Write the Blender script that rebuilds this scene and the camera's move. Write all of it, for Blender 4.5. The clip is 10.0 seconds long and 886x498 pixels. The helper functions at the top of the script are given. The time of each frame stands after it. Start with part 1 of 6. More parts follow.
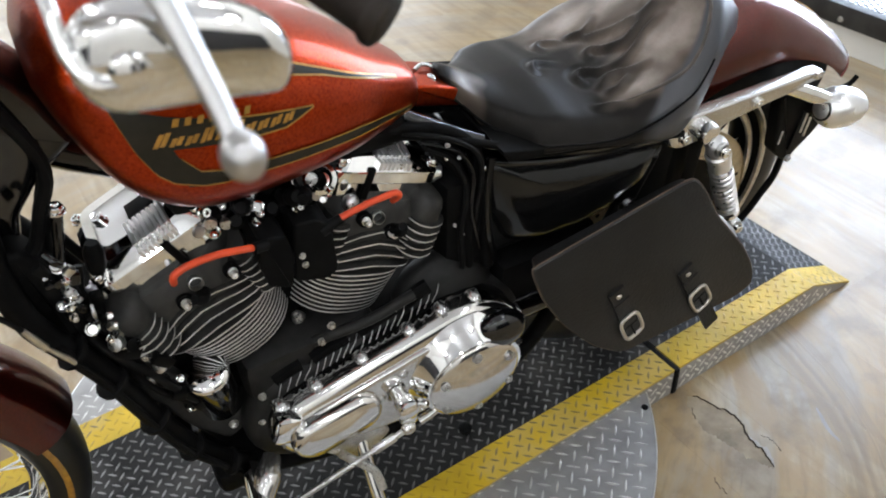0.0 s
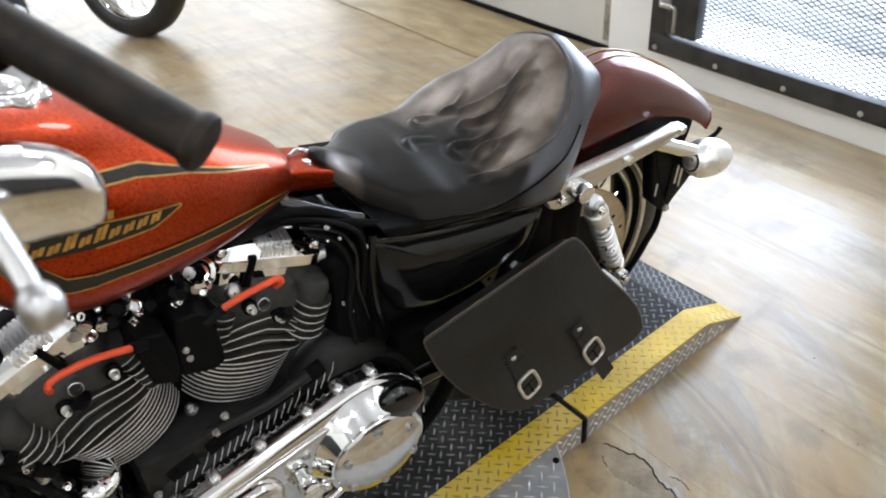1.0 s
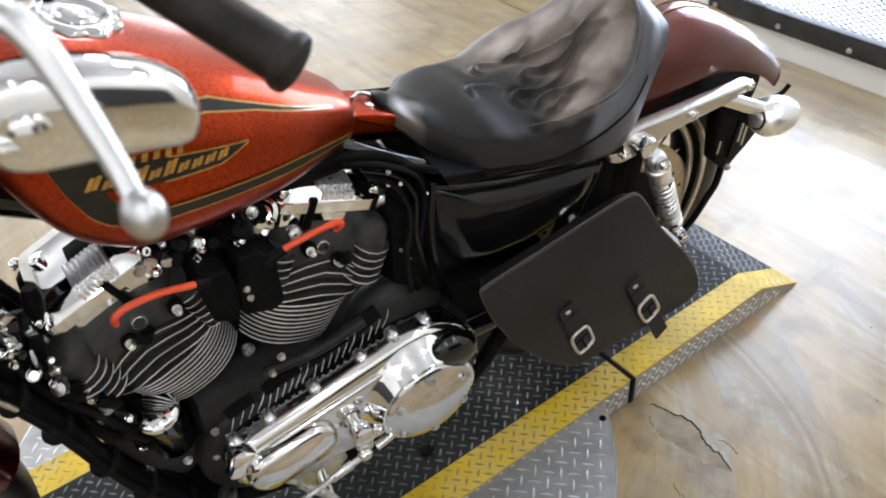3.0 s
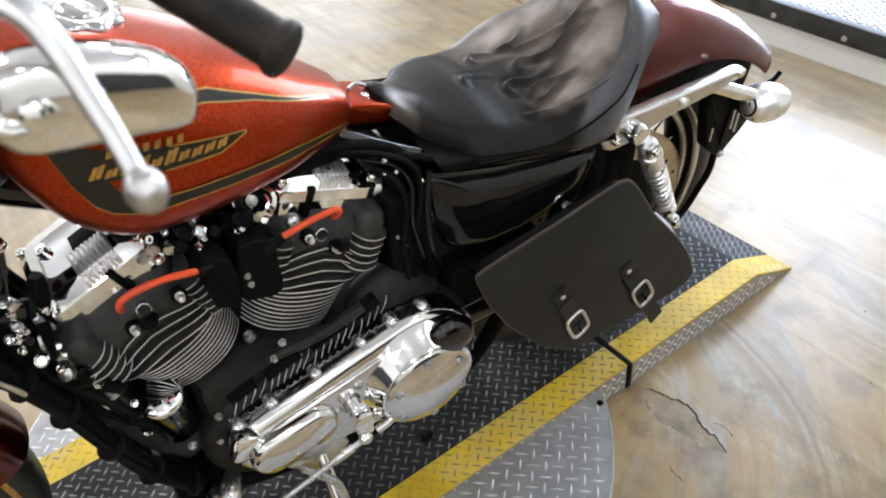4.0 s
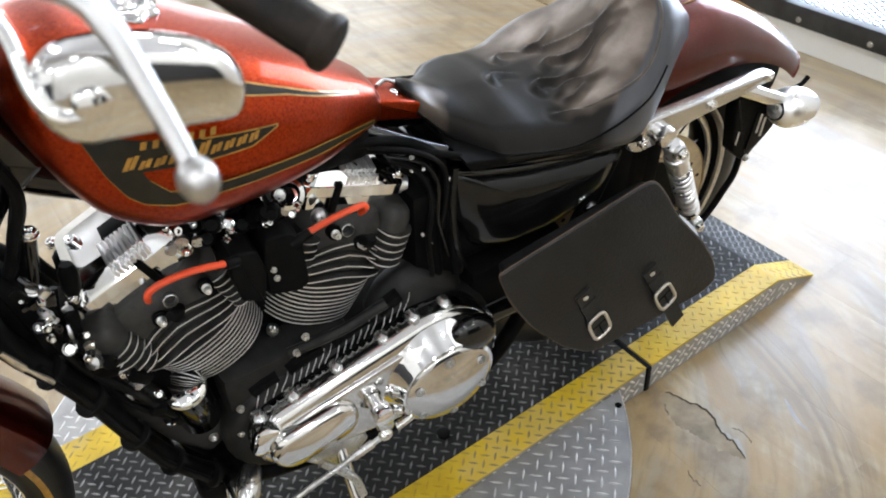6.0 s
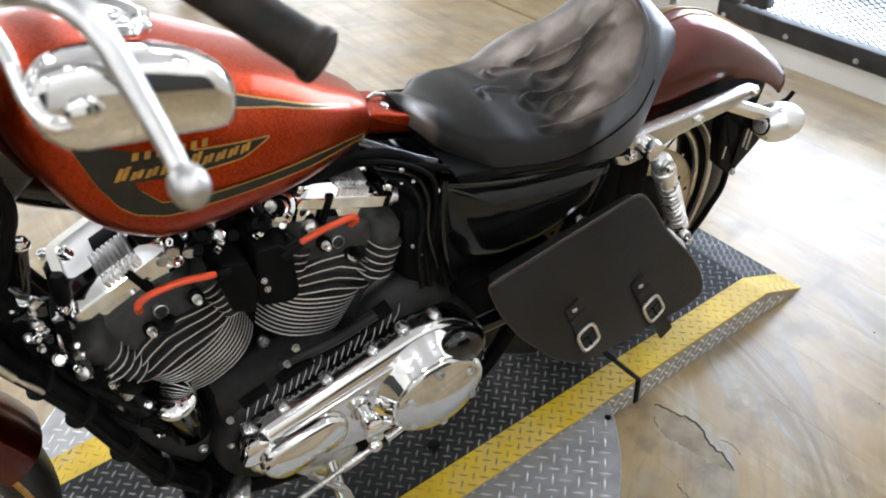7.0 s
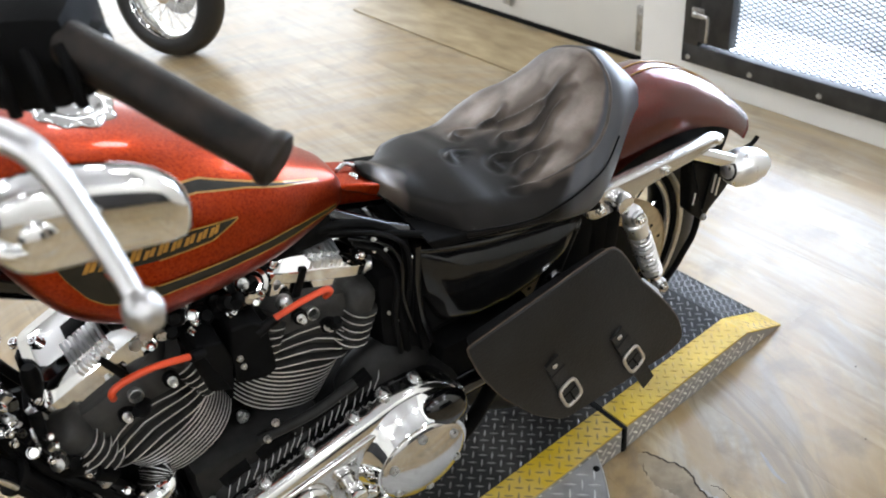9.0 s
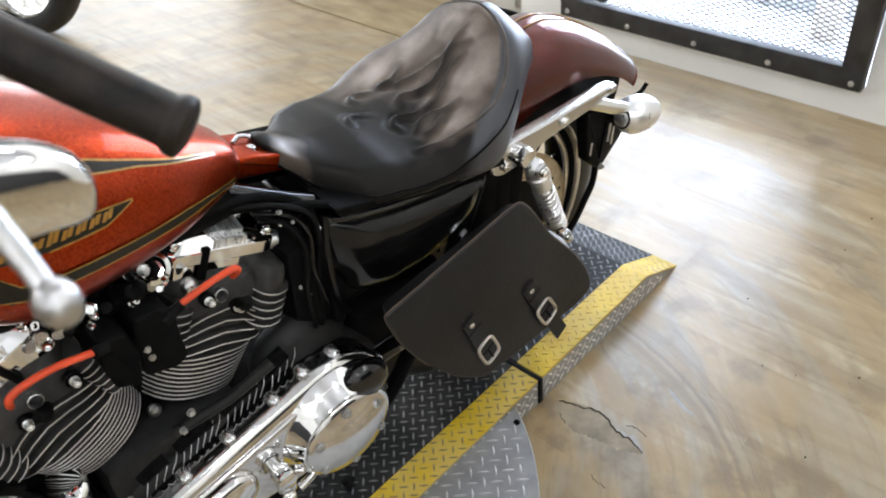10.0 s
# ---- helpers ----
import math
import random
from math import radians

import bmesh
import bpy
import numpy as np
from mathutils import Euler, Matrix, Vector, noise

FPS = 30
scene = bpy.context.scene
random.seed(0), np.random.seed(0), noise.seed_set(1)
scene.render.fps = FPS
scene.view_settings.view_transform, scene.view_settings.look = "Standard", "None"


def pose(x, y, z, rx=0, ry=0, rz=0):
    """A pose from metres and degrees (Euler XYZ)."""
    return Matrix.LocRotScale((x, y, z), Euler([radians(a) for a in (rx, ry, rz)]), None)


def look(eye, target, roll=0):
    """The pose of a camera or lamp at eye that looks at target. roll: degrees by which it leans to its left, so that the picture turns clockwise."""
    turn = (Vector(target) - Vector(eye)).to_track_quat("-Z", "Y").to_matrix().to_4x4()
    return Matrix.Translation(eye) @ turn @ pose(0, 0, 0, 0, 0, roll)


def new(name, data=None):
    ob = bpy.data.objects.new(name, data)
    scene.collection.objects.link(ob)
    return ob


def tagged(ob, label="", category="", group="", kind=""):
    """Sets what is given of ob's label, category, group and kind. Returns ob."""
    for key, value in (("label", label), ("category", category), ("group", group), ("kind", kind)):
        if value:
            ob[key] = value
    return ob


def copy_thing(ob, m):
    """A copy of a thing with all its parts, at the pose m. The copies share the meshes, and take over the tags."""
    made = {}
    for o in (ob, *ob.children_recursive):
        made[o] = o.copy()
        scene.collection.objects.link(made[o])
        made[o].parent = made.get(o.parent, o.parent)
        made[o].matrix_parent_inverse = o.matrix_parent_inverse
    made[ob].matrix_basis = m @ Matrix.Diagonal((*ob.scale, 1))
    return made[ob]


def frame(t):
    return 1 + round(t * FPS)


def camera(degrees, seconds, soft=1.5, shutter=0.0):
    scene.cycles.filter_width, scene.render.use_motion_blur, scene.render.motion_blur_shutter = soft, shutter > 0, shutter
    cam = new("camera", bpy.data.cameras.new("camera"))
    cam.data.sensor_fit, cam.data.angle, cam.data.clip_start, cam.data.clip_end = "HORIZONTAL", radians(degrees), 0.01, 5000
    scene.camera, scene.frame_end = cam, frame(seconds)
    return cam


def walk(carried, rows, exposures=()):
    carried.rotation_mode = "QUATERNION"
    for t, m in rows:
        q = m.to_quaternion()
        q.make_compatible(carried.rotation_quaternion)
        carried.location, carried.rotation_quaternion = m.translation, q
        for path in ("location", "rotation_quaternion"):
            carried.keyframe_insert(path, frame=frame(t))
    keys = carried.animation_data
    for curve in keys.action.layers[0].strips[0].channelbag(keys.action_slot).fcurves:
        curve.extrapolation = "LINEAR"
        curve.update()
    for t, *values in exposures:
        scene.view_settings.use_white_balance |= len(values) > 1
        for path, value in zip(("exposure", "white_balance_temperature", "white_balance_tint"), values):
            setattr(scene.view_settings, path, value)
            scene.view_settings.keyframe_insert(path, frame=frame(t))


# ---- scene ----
cam = camera(57.9, 10.0, soft=1.9)
cam.data.dof.use_dof, cam.data.dof.focus_distance, cam.data.dof.aperture_fstop = True, 1.2, 8.0
PATH = [
    (0, (-0.432, -0.785, 1.282), (0.34, 0.542, 0.0), -4.2),
    (0.5, (-0.404, -0.812, 1.307), (0.494, 0.504, 0.097), -4.8),
    (1, (-0.382, -0.815, 1.314), (0.586, 0.467, 0.123), -4.5),
    (1.5, (-0.394, -0.793, 1.303), (0.52, 0.494, 0.075), -4.2),
    (2, (-0.393, -0.79, 1.292), (0.499, 0.459, 0.01), -3.7),
    (2.5, (-0.402, -0.792, 1.291), (0.475, 0.469, 0.011), -3.5),
    (2.7, (-0.404, -0.793, 1.292), (0.457, 0.494, 0.026), -4.4),
    (3.8, (-0.416, -0.822, 1.302), (0.43, 0.47, 0.053), -5.5),
    (4, (-0.415, -0.825, 1.301), (0.429, 0.47, 0.032), -5.7),
    (4.5, (-0.416, -0.826, 1.3), (0.429, 0.476, 0.039), -5.6),
    (5, (-0.418, -0.824, 1.306), (0.438, 0.508, 0.085), -6.2),
    (5.5, (-0.429, -0.818, 1.3), (0.383, 0.51, 0.044), -5.8),
    (5.7, (-0.429, -0.816, 1.301), (0.383, 0.51, 0.034), -5.52),
    (6.8, (-0.429, -0.821, 1.301), (0.425, 0.486, 0.014), -4.5),
    (7, (-0.432, -0.826, 1.303), (0.417, 0.493, 0.062), -4.6),
    (7.5, (-0.437, -0.822, 1.319), (0.398, 0.542, 0.118), -5.4),
    (8, (-0.428, -0.826, 1.321), (0.433, 0.536, 0.136), -6.7),
    (8.5, (-0.429, -0.826, 1.326), (0.432, 0.568, 0.178), -7.2),
    (9, (-0.409, -0.822, 1.329), (0.513, 0.52, 0.168), -6.5),
    (9.5, (-0.383, -0.812, 1.308), (0.634, 0.408, 0.092), -4.2),
    (10, (-0.418, -0.793, 1.313), (0.663, 0.337, 0.067), -5.7),
]
EXPOSURE = ((0, -0.1), (1, 0.0), (2.5, 0.03), (4, 0.1), (5.5, 0.12), (7, 0.06), (8.5, -0.03), (10, 0.04))
walk(cam, [(t, look(eye, target, roll)) for t, eye, target, roll in PATH], EXPOSURE)

# ---- light ----
world = bpy.data.worlds.new("world")
scene.world = world
world.use_nodes = True
_wn = world.node_tree
_sky = _wn.nodes.new("ShaderNodeTexSky")
_sky.sky_type, _sky.sun_disc, _sky.sun_elevation, _sky.sun_rotation = "NISHITA", False, radians(40), radians(60)
_wn.links.new(_sky.outputs[0], _wn.nodes["Background"].inputs[0])
_wn.nodes["Background"].inputs[1].default_value = 0.1
WINDOW_GATE, WINDOW_FAR, LED_PANEL = 20.5, 4.4, 29.0


# ---- materials ----
def mat(name, col, rough, metal=0.0, var=0.15, scale=12.0, bump=0.0, bscale=60.0, coat=0.0, rvar=0.1, spec=0.5, stretch=(1, 1, 1), tint=None):
    """A surface with colour and gloss that vary at two scales, and a fine relief."""
    m = bpy.data.materials.new(name)
    m.use_nodes = True
    nt = m.node_tree
    b = nt.nodes["Principled BSDF"]
    tc = nt.nodes.new("ShaderNodeTexCoord")
    mp = nt.nodes.new("ShaderNodeMapping")
    mp.inputs["Scale"].default_value = stretch
    nt.links.new(tc.outputs["Object"], mp.inputs[0])
    n1, n2 = nt.nodes.new("ShaderNodeTexNoise"), nt.nodes.new("ShaderNodeTexNoise")
    n1.inputs["Scale"].default_value, n1.inputs["Detail"].default_value = scale, 5
    n2.inputs["Scale"].default_value, n2.inputs["Detail"].default_value = bscale, 3
    for n in (n1, n2):
        nt.links.new(mp.outputs[0], n.inputs["Vector"])
    ramp = nt.nodes.new("ShaderNodeValToRGB")
    lo = [c * (1 - var) for c in col]
    hi = list(tint) if tint else [min(1, c * (1 + var)) for c in col]
    ramp.color_ramp.elements[0].position, ramp.color_ramp.elements[1].position = 0.3, 0.7
    ramp.color_ramp.elements[0].color, ramp.color_ramp.elements[1].color = (*lo, 1), (*hi, 1)
    nt.links.new(n1.outputs[0], ramp.inputs[0])
    nt.links.new(ramp.outputs[0], b.inputs["Base Color"])
    mr = nt.nodes.new("ShaderNodeMapRange")
    mr.inputs[3].default_value, mr.inputs[4].default_value = max(0.01, rough - rvar * rough), min(1, rough + rvar * rough)
    nt.links.new(n2.outputs[0], mr.inputs[0])
    nt.links.new(mr.outputs[0], b.inputs["Roughness"])
    b.inputs["Metallic"].default_value = metal
    b.inputs["Specular IOR Level"].default_value = spec
    b.inputs["Coat Weight"].default_value = coat
    b.inputs["Coat Roughness"].default_value = 0.04
    if bump:
        bp = nt.nodes.new("ShaderNodeBump")
        bp.inputs["Strength"].default_value, bp.inputs["Distance"].default_value = 1.0, bump
        nt.links.new(n2.outputs[0], bp.inputs["Height"])
        nt.links.new(bp.outputs[0], b.inputs["Normal"])
    return m


def glow(name, col, strength):
    m = bpy.data.materials.new(name)
    m.use_nodes = True
    nt = m.node_tree
    nt.nodes.remove(nt.nodes["Principled BSDF"])
    e = nt.nodes.new("ShaderNodeEmission")
    e.inputs[0].default_value, e.inputs[1].default_value = (*col, 1), strength
    nt.links.new(e.outputs[0], nt.nodes["Material Output"].inputs[0])
    return m


def candy(name, deep, bright, coat):
    """Metal-flake candy paint under a clear coat."""
    m = mat(name, deep, 0.3, 0.92, 0.0, 300, 0, 900, coat=coat, tint=bright)
    nt = m.node_tree
    v = nt.nodes.new("ShaderNodeTexVoronoi")
    v.inputs["Scale"].default_value = 1000
    tc = nt.nodes.new("ShaderNodeTexCoord")
    nt.links.new(tc.outputs["Object"], v.inputs["Vector"])
    bp = nt.nodes.new("ShaderNodeBump")
    bp.inputs["Strength"].default_value, bp.inputs["Distance"].default_value = 0.22, 0.0003
    nt.links.new(v.outputs["Color"], bp.inputs["Height"])
    nt.links.new(bp.outputs[0], nt.nodes["Principled BSDF"].inputs["Normal"])
    nt.nodes["Principled BSDF"].inputs["Coat Roughness"].default_value = 0.02
    nt.nodes["Principled BSDF"].inputs["Specular IOR Level"].default_value = 0.2
    return m


RED = candy("candy_red_paint", (0.25, 0.017, 0.0016), (0.44, 0.046, 0.005), 0.3)
MAROON = candy("dark_candy_red_paint", (0.075, 0.0062, 0.003), (0.105, 0.0088, 0.0042), 1.0)
CHROME = mat("chrome", (0.86, 0.86, 0.85), 0.05, 1.0, 0.03, 8, 0, 40, rvar=0.2)
POLISHED = mat("polished_aluminium", (0.62, 0.615, 0.605), 0.19, 0.95, 0.06, 15, 0, 120, rvar=0.25)
LEVERM = mat("brushed_lever_alloy", (0.56, 0.555, 0.545), 0.36, 1.0, 0.08, 20, 0, 300)
COVERCHROME = mat("cover_chrome", (0.72, 0.71, 0.695), 0.12, 1.0, 0.05, 10, 0, 60, rvar=0.3)
BRIGHT = mat("bright_satin_chrome", (0.93, 0.93, 0.93), 0.3, 0.9, 0.04, 12, 0, 80, rvar=0.3)
PALE_GLINT = mat("pale_blue_white_glint", (0.72, 0.78, 0.85), 0.3, 0, 0.05, 20)
ALU = mat("machined_aluminium", (0.68, 0.68, 0.67), 0.5, 0.75, 0.15, 30, 0.0001, 400)
FINEDGE = mat("fin_edge_metal", (0.7, 0.7, 0.68), 0.45, 0.8, 0.2, 40, 0.0001, 400)
STEEL = mat("zinc_steel", (0.55, 0.55, 0.54), 0.28, 1.0, 0.2, 60, 0.0001, 300)
BLACK = mat("black_gloss_paint", (0.003, 0.003, 0.0033), 0.1, 0, 0.3, 20, 0, 200, coat=0.35, rvar=0.4)
COVERM = mat("black_cover_paint", (0.005, 0.005, 0.005), 0.17, 0, 0.3, 20, 0, 200, coat=0.2, rvar=0.2, spec=0.25)
MATTE = mat("matte_black_plastic", (0.004, 0.004, 0.004), 0.6, 0, 0.3, 60, 0.0002, 500, spec=0.06)
SATIN = mat("black_satin_enamel", (0.004, 0.004, 0.004), 0.45, 0, 0.4, 40, 0.0002, 400, spec=0.05)
WRINKLE = mat("black_wrinkle_engine_paint", (0.029, 0.028, 0.0255), 0.55, 0, 0.35, 60, 0.0003, 500, spec=0.35)
CASEM = mat("black_engine_case_paint", (0.011, 0.0107, 0.010), 0.55, 0, 0.4, 50, 0.0003, 500, spec=0.3)
RUBBER = mat("black_rubber", (0.005, 0.005, 0.005), 0.55, 0, 0.3, 30, 0.0003, 500, spec=0.09)
FOAM = mat("worn_black_grip_rubber", (0.007, 0.0058, 0.005), 0.42, 0, 0.4, 60, 0.0004, 900, tint=(0.026, 0.018, 0.012), spec=0.25)
TYRE = mat("tyre_rubber", (0.01, 0.01, 0.01), 0.42, 0, 0.3, 40, 0.0004, 300)
WIRE = mat("orange_silicone_wire", (0.72, 0.075, 0.02), 0.4, 0, 0.1, 40, 0.0001, 300)
GOLD = mat("gold_pinstripe_paint", (0.4, 0.2, 0.03), 0.35, 0.3, 0.25, 80, coat=0.8)
DECAL = mat("charcoal_tank_graphic", (0.013, 0.011, 0.007), 0.35, 0.0, 0.3, 60, coat=0.15, spec=0.3)


def seat_leather():
    """Black leather rubbed brown where the rider sits, pale sheen painted into the same mesh value."""
    m = mat("black_seat_leather", (0.016, 0.015, 0.0145), 0.4, 0, 0.3, 14, 0.00012, 420, tint=(0.03, 0.028, 0.027), rvar=0.2, spec=0.3, coat=0.0)
    nt = m.node_tree
    L = nt.links.new
    b = nt.nodes["Principled BSDF"]
    b.inputs["Specular Tint"].default_value = (1.0, 0.92, 0.85, 1.0)
    wear_sheen = nt.nodes.new("ShaderNodeAttribute")
    wear_sheen.attribute_name = "wear_sheen"
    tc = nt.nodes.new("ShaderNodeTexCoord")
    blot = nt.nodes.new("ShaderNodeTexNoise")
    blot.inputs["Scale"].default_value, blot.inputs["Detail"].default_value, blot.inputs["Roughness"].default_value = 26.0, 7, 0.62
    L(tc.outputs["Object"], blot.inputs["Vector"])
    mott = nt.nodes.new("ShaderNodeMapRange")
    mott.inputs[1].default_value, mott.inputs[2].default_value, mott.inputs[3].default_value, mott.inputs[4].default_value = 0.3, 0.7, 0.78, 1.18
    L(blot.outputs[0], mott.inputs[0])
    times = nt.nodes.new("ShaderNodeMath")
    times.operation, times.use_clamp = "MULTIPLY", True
    L(wear_sheen.outputs["Fac"], times.inputs[0])
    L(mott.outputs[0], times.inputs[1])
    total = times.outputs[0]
    # the pale end of the ramp carries sheen as well as rubbed leather
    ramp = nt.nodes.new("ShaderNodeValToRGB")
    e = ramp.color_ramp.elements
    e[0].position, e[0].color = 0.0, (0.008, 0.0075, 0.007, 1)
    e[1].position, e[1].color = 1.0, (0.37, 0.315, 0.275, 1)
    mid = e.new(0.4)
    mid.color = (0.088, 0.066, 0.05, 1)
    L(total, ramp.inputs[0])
    # bluish rim: window gloss on the same black leather, put into its colour
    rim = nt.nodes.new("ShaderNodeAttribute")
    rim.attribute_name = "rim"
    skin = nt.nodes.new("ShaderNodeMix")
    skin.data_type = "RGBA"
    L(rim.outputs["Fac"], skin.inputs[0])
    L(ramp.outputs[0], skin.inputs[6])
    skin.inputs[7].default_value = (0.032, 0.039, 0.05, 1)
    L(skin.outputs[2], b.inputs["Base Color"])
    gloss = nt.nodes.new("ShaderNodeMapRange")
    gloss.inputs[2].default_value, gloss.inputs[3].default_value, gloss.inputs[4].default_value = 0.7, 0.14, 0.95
    L(wear_sheen.outputs["Fac"], gloss.inputs[0])
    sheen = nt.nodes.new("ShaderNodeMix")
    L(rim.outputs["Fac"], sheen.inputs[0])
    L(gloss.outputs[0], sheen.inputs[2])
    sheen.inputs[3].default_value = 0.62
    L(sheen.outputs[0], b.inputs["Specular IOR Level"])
    return m


SEATM = seat_leather()
WELT = mat("worn_seat_welt", (0.022, 0.018, 0.015), 0.42, 0, 0.3, 30, 0.0001, 300, tint=(0.09, 0.07, 0.054))
BAGM = mat("black_saddle_leather", (0.007, 0.0065, 0.006), 0.4, 0, 0.3, 9, 0.0007, 300, tint=(0.0150, 0.0155, 0.0160), rvar=0.45, spec=0.36)
BAGEDGE = mat("raw_leather_edge", (0.075, 0.048, 0.03), 0.6, 0, 0.35, 60, 0.0004, 400)
ROTOR = mat("brake_rotor_steel", (0.5, 0.4, 0.25), 0.5, 0.4, 0.15, 60, 0.0001, 300)
NICKEL = mat("antique_nickel", (0.66, 0.63, 0.57), 0.3, 1.0, 0.12, 90, 0, 300)


def plate_paint(name, col, worn, rough, metal, amount):
    """Painted tread plate: paint worn through in patches."""
    m = mat(name, col, rough, metal, 0.25, 9, 0.0003, 350)
    nt = m.node_tree
    b = nt.nodes["Principled BSDF"]
    tc = nt.nodes.new("ShaderNodeTexCoord")
    n = nt.nodes.new("ShaderNodeTexNoise")
    n.inputs["Scale"].default_value, n.inputs["Detail"].default_value = 7.0, 9
    nt.links.new(tc.outputs["Object"], n.inputs["Vector"])
    r = nt.nodes.new("ShaderNodeValToRGB")
    r.color_ramp.elements[0].position, r.color_ramp.elements[1].position = amount, amount + 0.1
    nt.links.new(n.outputs[0], r.inputs[0])
    mix = nt.nodes.new("ShaderNodeMix")
    mix.data_type = "RGBA"
    old = b.inputs["Base Color"].links[0].from_socket
    nt.links.new(r.outputs[0], mix.inputs[0])
    nt.links.new(old, mix.inputs[6])
    mix.inputs[7].default_value = (*worn, 1)
    nt.links.new(mix.outputs[2], b.inputs["Base Color"])
    return m


DECKM = plate_paint("dark_tread_plate", (0.02, 0.0195, 0.019), (0.05, 0.048, 0.045), 0.58, 0.0, 0.55)
DECKM.node_tree.nodes["Principled BSDF"].inputs["Specular IOR Level"].default_value = 0.16
LUGM = plate_paint("worn_tread_lugs", (0.14, 0.138, 0.134), (0.26, 0.255, 0.25), 0.34, 0.8, 0.5)
YELLOW = plate_paint("yellow_safety_paint", (0.56, 0.375, 0.014), (0.6, 0.43, 0.1), 0.42, 0.0, 0.55)
YLUG = plate_paint("worn_yellow_lugs", (0.46, 0.305, 0.018), (0.26, 0.2, 0.09), 0.4, 0.1, 0.5)
SILVER = mat("bare_tread_plate", (0.36, 0.355, 0.345), 0.42, 0.5, 0.15, 25, 0.0002, 400, rvar=0.3)
SIDELUG = mat("side_tread_lugs", (0.85, 0.84, 0.8), 0.4, 0.5, 0.15, 60, 0.0001, 300)
SLUG = mat("bright_tread_lugs", (0.68, 0.68, 0.66), 0.36, 1.0, 0.15, 60, 0.0001, 300)


def floor_material():
    """Vinyl planks printed as pale oak: each board has its tone, long grain, and dirt that runs across the boards."""
    m = bpy.data.materials.new("pale_oak_vinyl_plank")
    m.use_nodes = True
    nt = m.node_tree
    L = nt.links.new
    b = nt.nodes["Principled BSDF"]
    info = nt.nodes.new("ShaderNodeObjectInfo")
    geo = nt.nodes.new("ShaderNodeNewGeometry")
    add = nt.nodes.new("ShaderNodeVectorMath")
    add.operation = "MULTIPLY_ADD"
    L(info.outputs["Random"], add.inputs[0])
    add.inputs[1].default_value = (7.0, 31.0, 3.0)
    L(geo.outputs["Position"], add.inputs[2])
    mp = nt.nodes.new("ShaderNodeMapping")
    mp.inputs["Scale"].default_value = (16, 1.6, 1)
    L(add.outputs[0], mp.inputs[0])
    grain = nt.nodes.new("ShaderNodeTexNoise")
    grain.inputs["Scale"].default_value, grain.inputs["Detail"].default_value, grain.inputs["Distortion"].default_value = 1.6, 8, 0.8
    L(mp.outputs[0], grain.inputs["Vector"])
    ramp = nt.nodes.new("ShaderNodeValToRGB")
    e = ramp.color_ramp.elements
    e[0].position, e[0].color = 0.28, (0.25, 0.178, 0.098, 1)
    e[1].position, e[1].color = 0.72, (0.5, 0.415, 0.275, 1)
    mid = e.new(0.5)
    mid.color = (0.4, 0.315, 0.192, 1)
    L(grain.outputs[0], ramp.inputs[0])
    tone = nt.nodes.new("ShaderNodeMapRange")
    tone.inputs[3].default_value, tone.inputs[4].default_value = 0.86, 1.08
    L(info.outputs["Random"], tone.inputs[0])
    mul = nt.nodes.new("ShaderNodeMix")
    mul.data_type, mul.blend_type = "RGBA", "MULTIPLY"
    mul.inputs[0].default_value = 1.0
    L(ramp.outputs[0], mul.inputs[6])
    L(tone.outputs[0], mul.inputs[7])
    # haze and tyre scuffs that sweep in arcs round a turning point
    cen = nt.nodes.new("ShaderNodeVectorMath")
    cen.operation = "SUBTRACT"
    L(geo.outputs["Position"], cen.inputs[0])
    cen.inputs[1].default_value = (0.02, 0.25, 0.0)
    wob = nt.nodes.new("ShaderNodeTexNoise")
    wob.inputs["Scale"].default_value, wob.inputs["Detail"].default_value = 2.0, 7
    L(geo.outputs["Position"], wob.inputs["Vector"])
    xyz = nt.nodes.new("ShaderNodeSeparateXYZ")
    L(cen.outputs[0], xyz.inputs[0])
    ang = nt.nodes.new("ShaderNodeMath")
    ang.operation = "ARCTAN2"
    L(xyz.outputs["Y"], ang.inputs[0])
    L(xyz.outputs["X"], ang.inputs[1])
    rad = nt.nodes.new("ShaderNodeVectorMath")
    rad.operation = "LENGTH"
    L(cen.outputs[0], rad.inputs[0])
    rw = nt.nodes.new("ShaderNodeMath")
    rw.operation = "MULTIPLY_ADD"
    L(wob.outputs[0], rw.inputs[0])
    rw.inputs[1].default_value = 0.11
    L(rad.outputs["Value"], rw.inputs[2])
    pol = nt.nodes.new("ShaderNodeCombineXYZ")
    L(rw.outputs[0], pol.inputs["X"])
    L(ang.outputs[0], pol.inputs["Y"])

    def layer(vec, scale, detail, stretch, lo, hi, before, col, most=1.0):
        mpn = nt.nodes.new("ShaderNodeMapping")
        mpn.inputs["Scale"].default_value = stretch
        L(vec, mpn.inputs[0])
        n = nt.nodes.new("ShaderNodeTexNoise")
        n.inputs["Scale"].default_value, n.inputs["Detail"].default_value, n.inputs["Roughness"].default_value = scale, detail, 0.6
        L(mpn.outputs[0], n.inputs["Vector"])
        r = nt.nodes.new("ShaderNodeMapRange")
        r.interpolation_type = "SMOOTHSTEP"
        r.inputs[1].default_value, r.inputs[2].default_value, r.inputs[4].default_value = lo, hi, most
        L(n.outputs[0], r.inputs[0])
        mx = nt.nodes.new("ShaderNodeMix")
        mx.data_type = "RGBA"
        L(r.outputs[0], mx.inputs[0])
        L(before, mx.inputs[6])
        mx.inputs[7].default_value = (*col, 1)
        return mx.outputs[2]

    patch = nt.nodes.new("ShaderNodeTexNoise")
    patch.inputs["Scale"].default_value, patch.inputs["Detail"].default_value = 3.2, 6
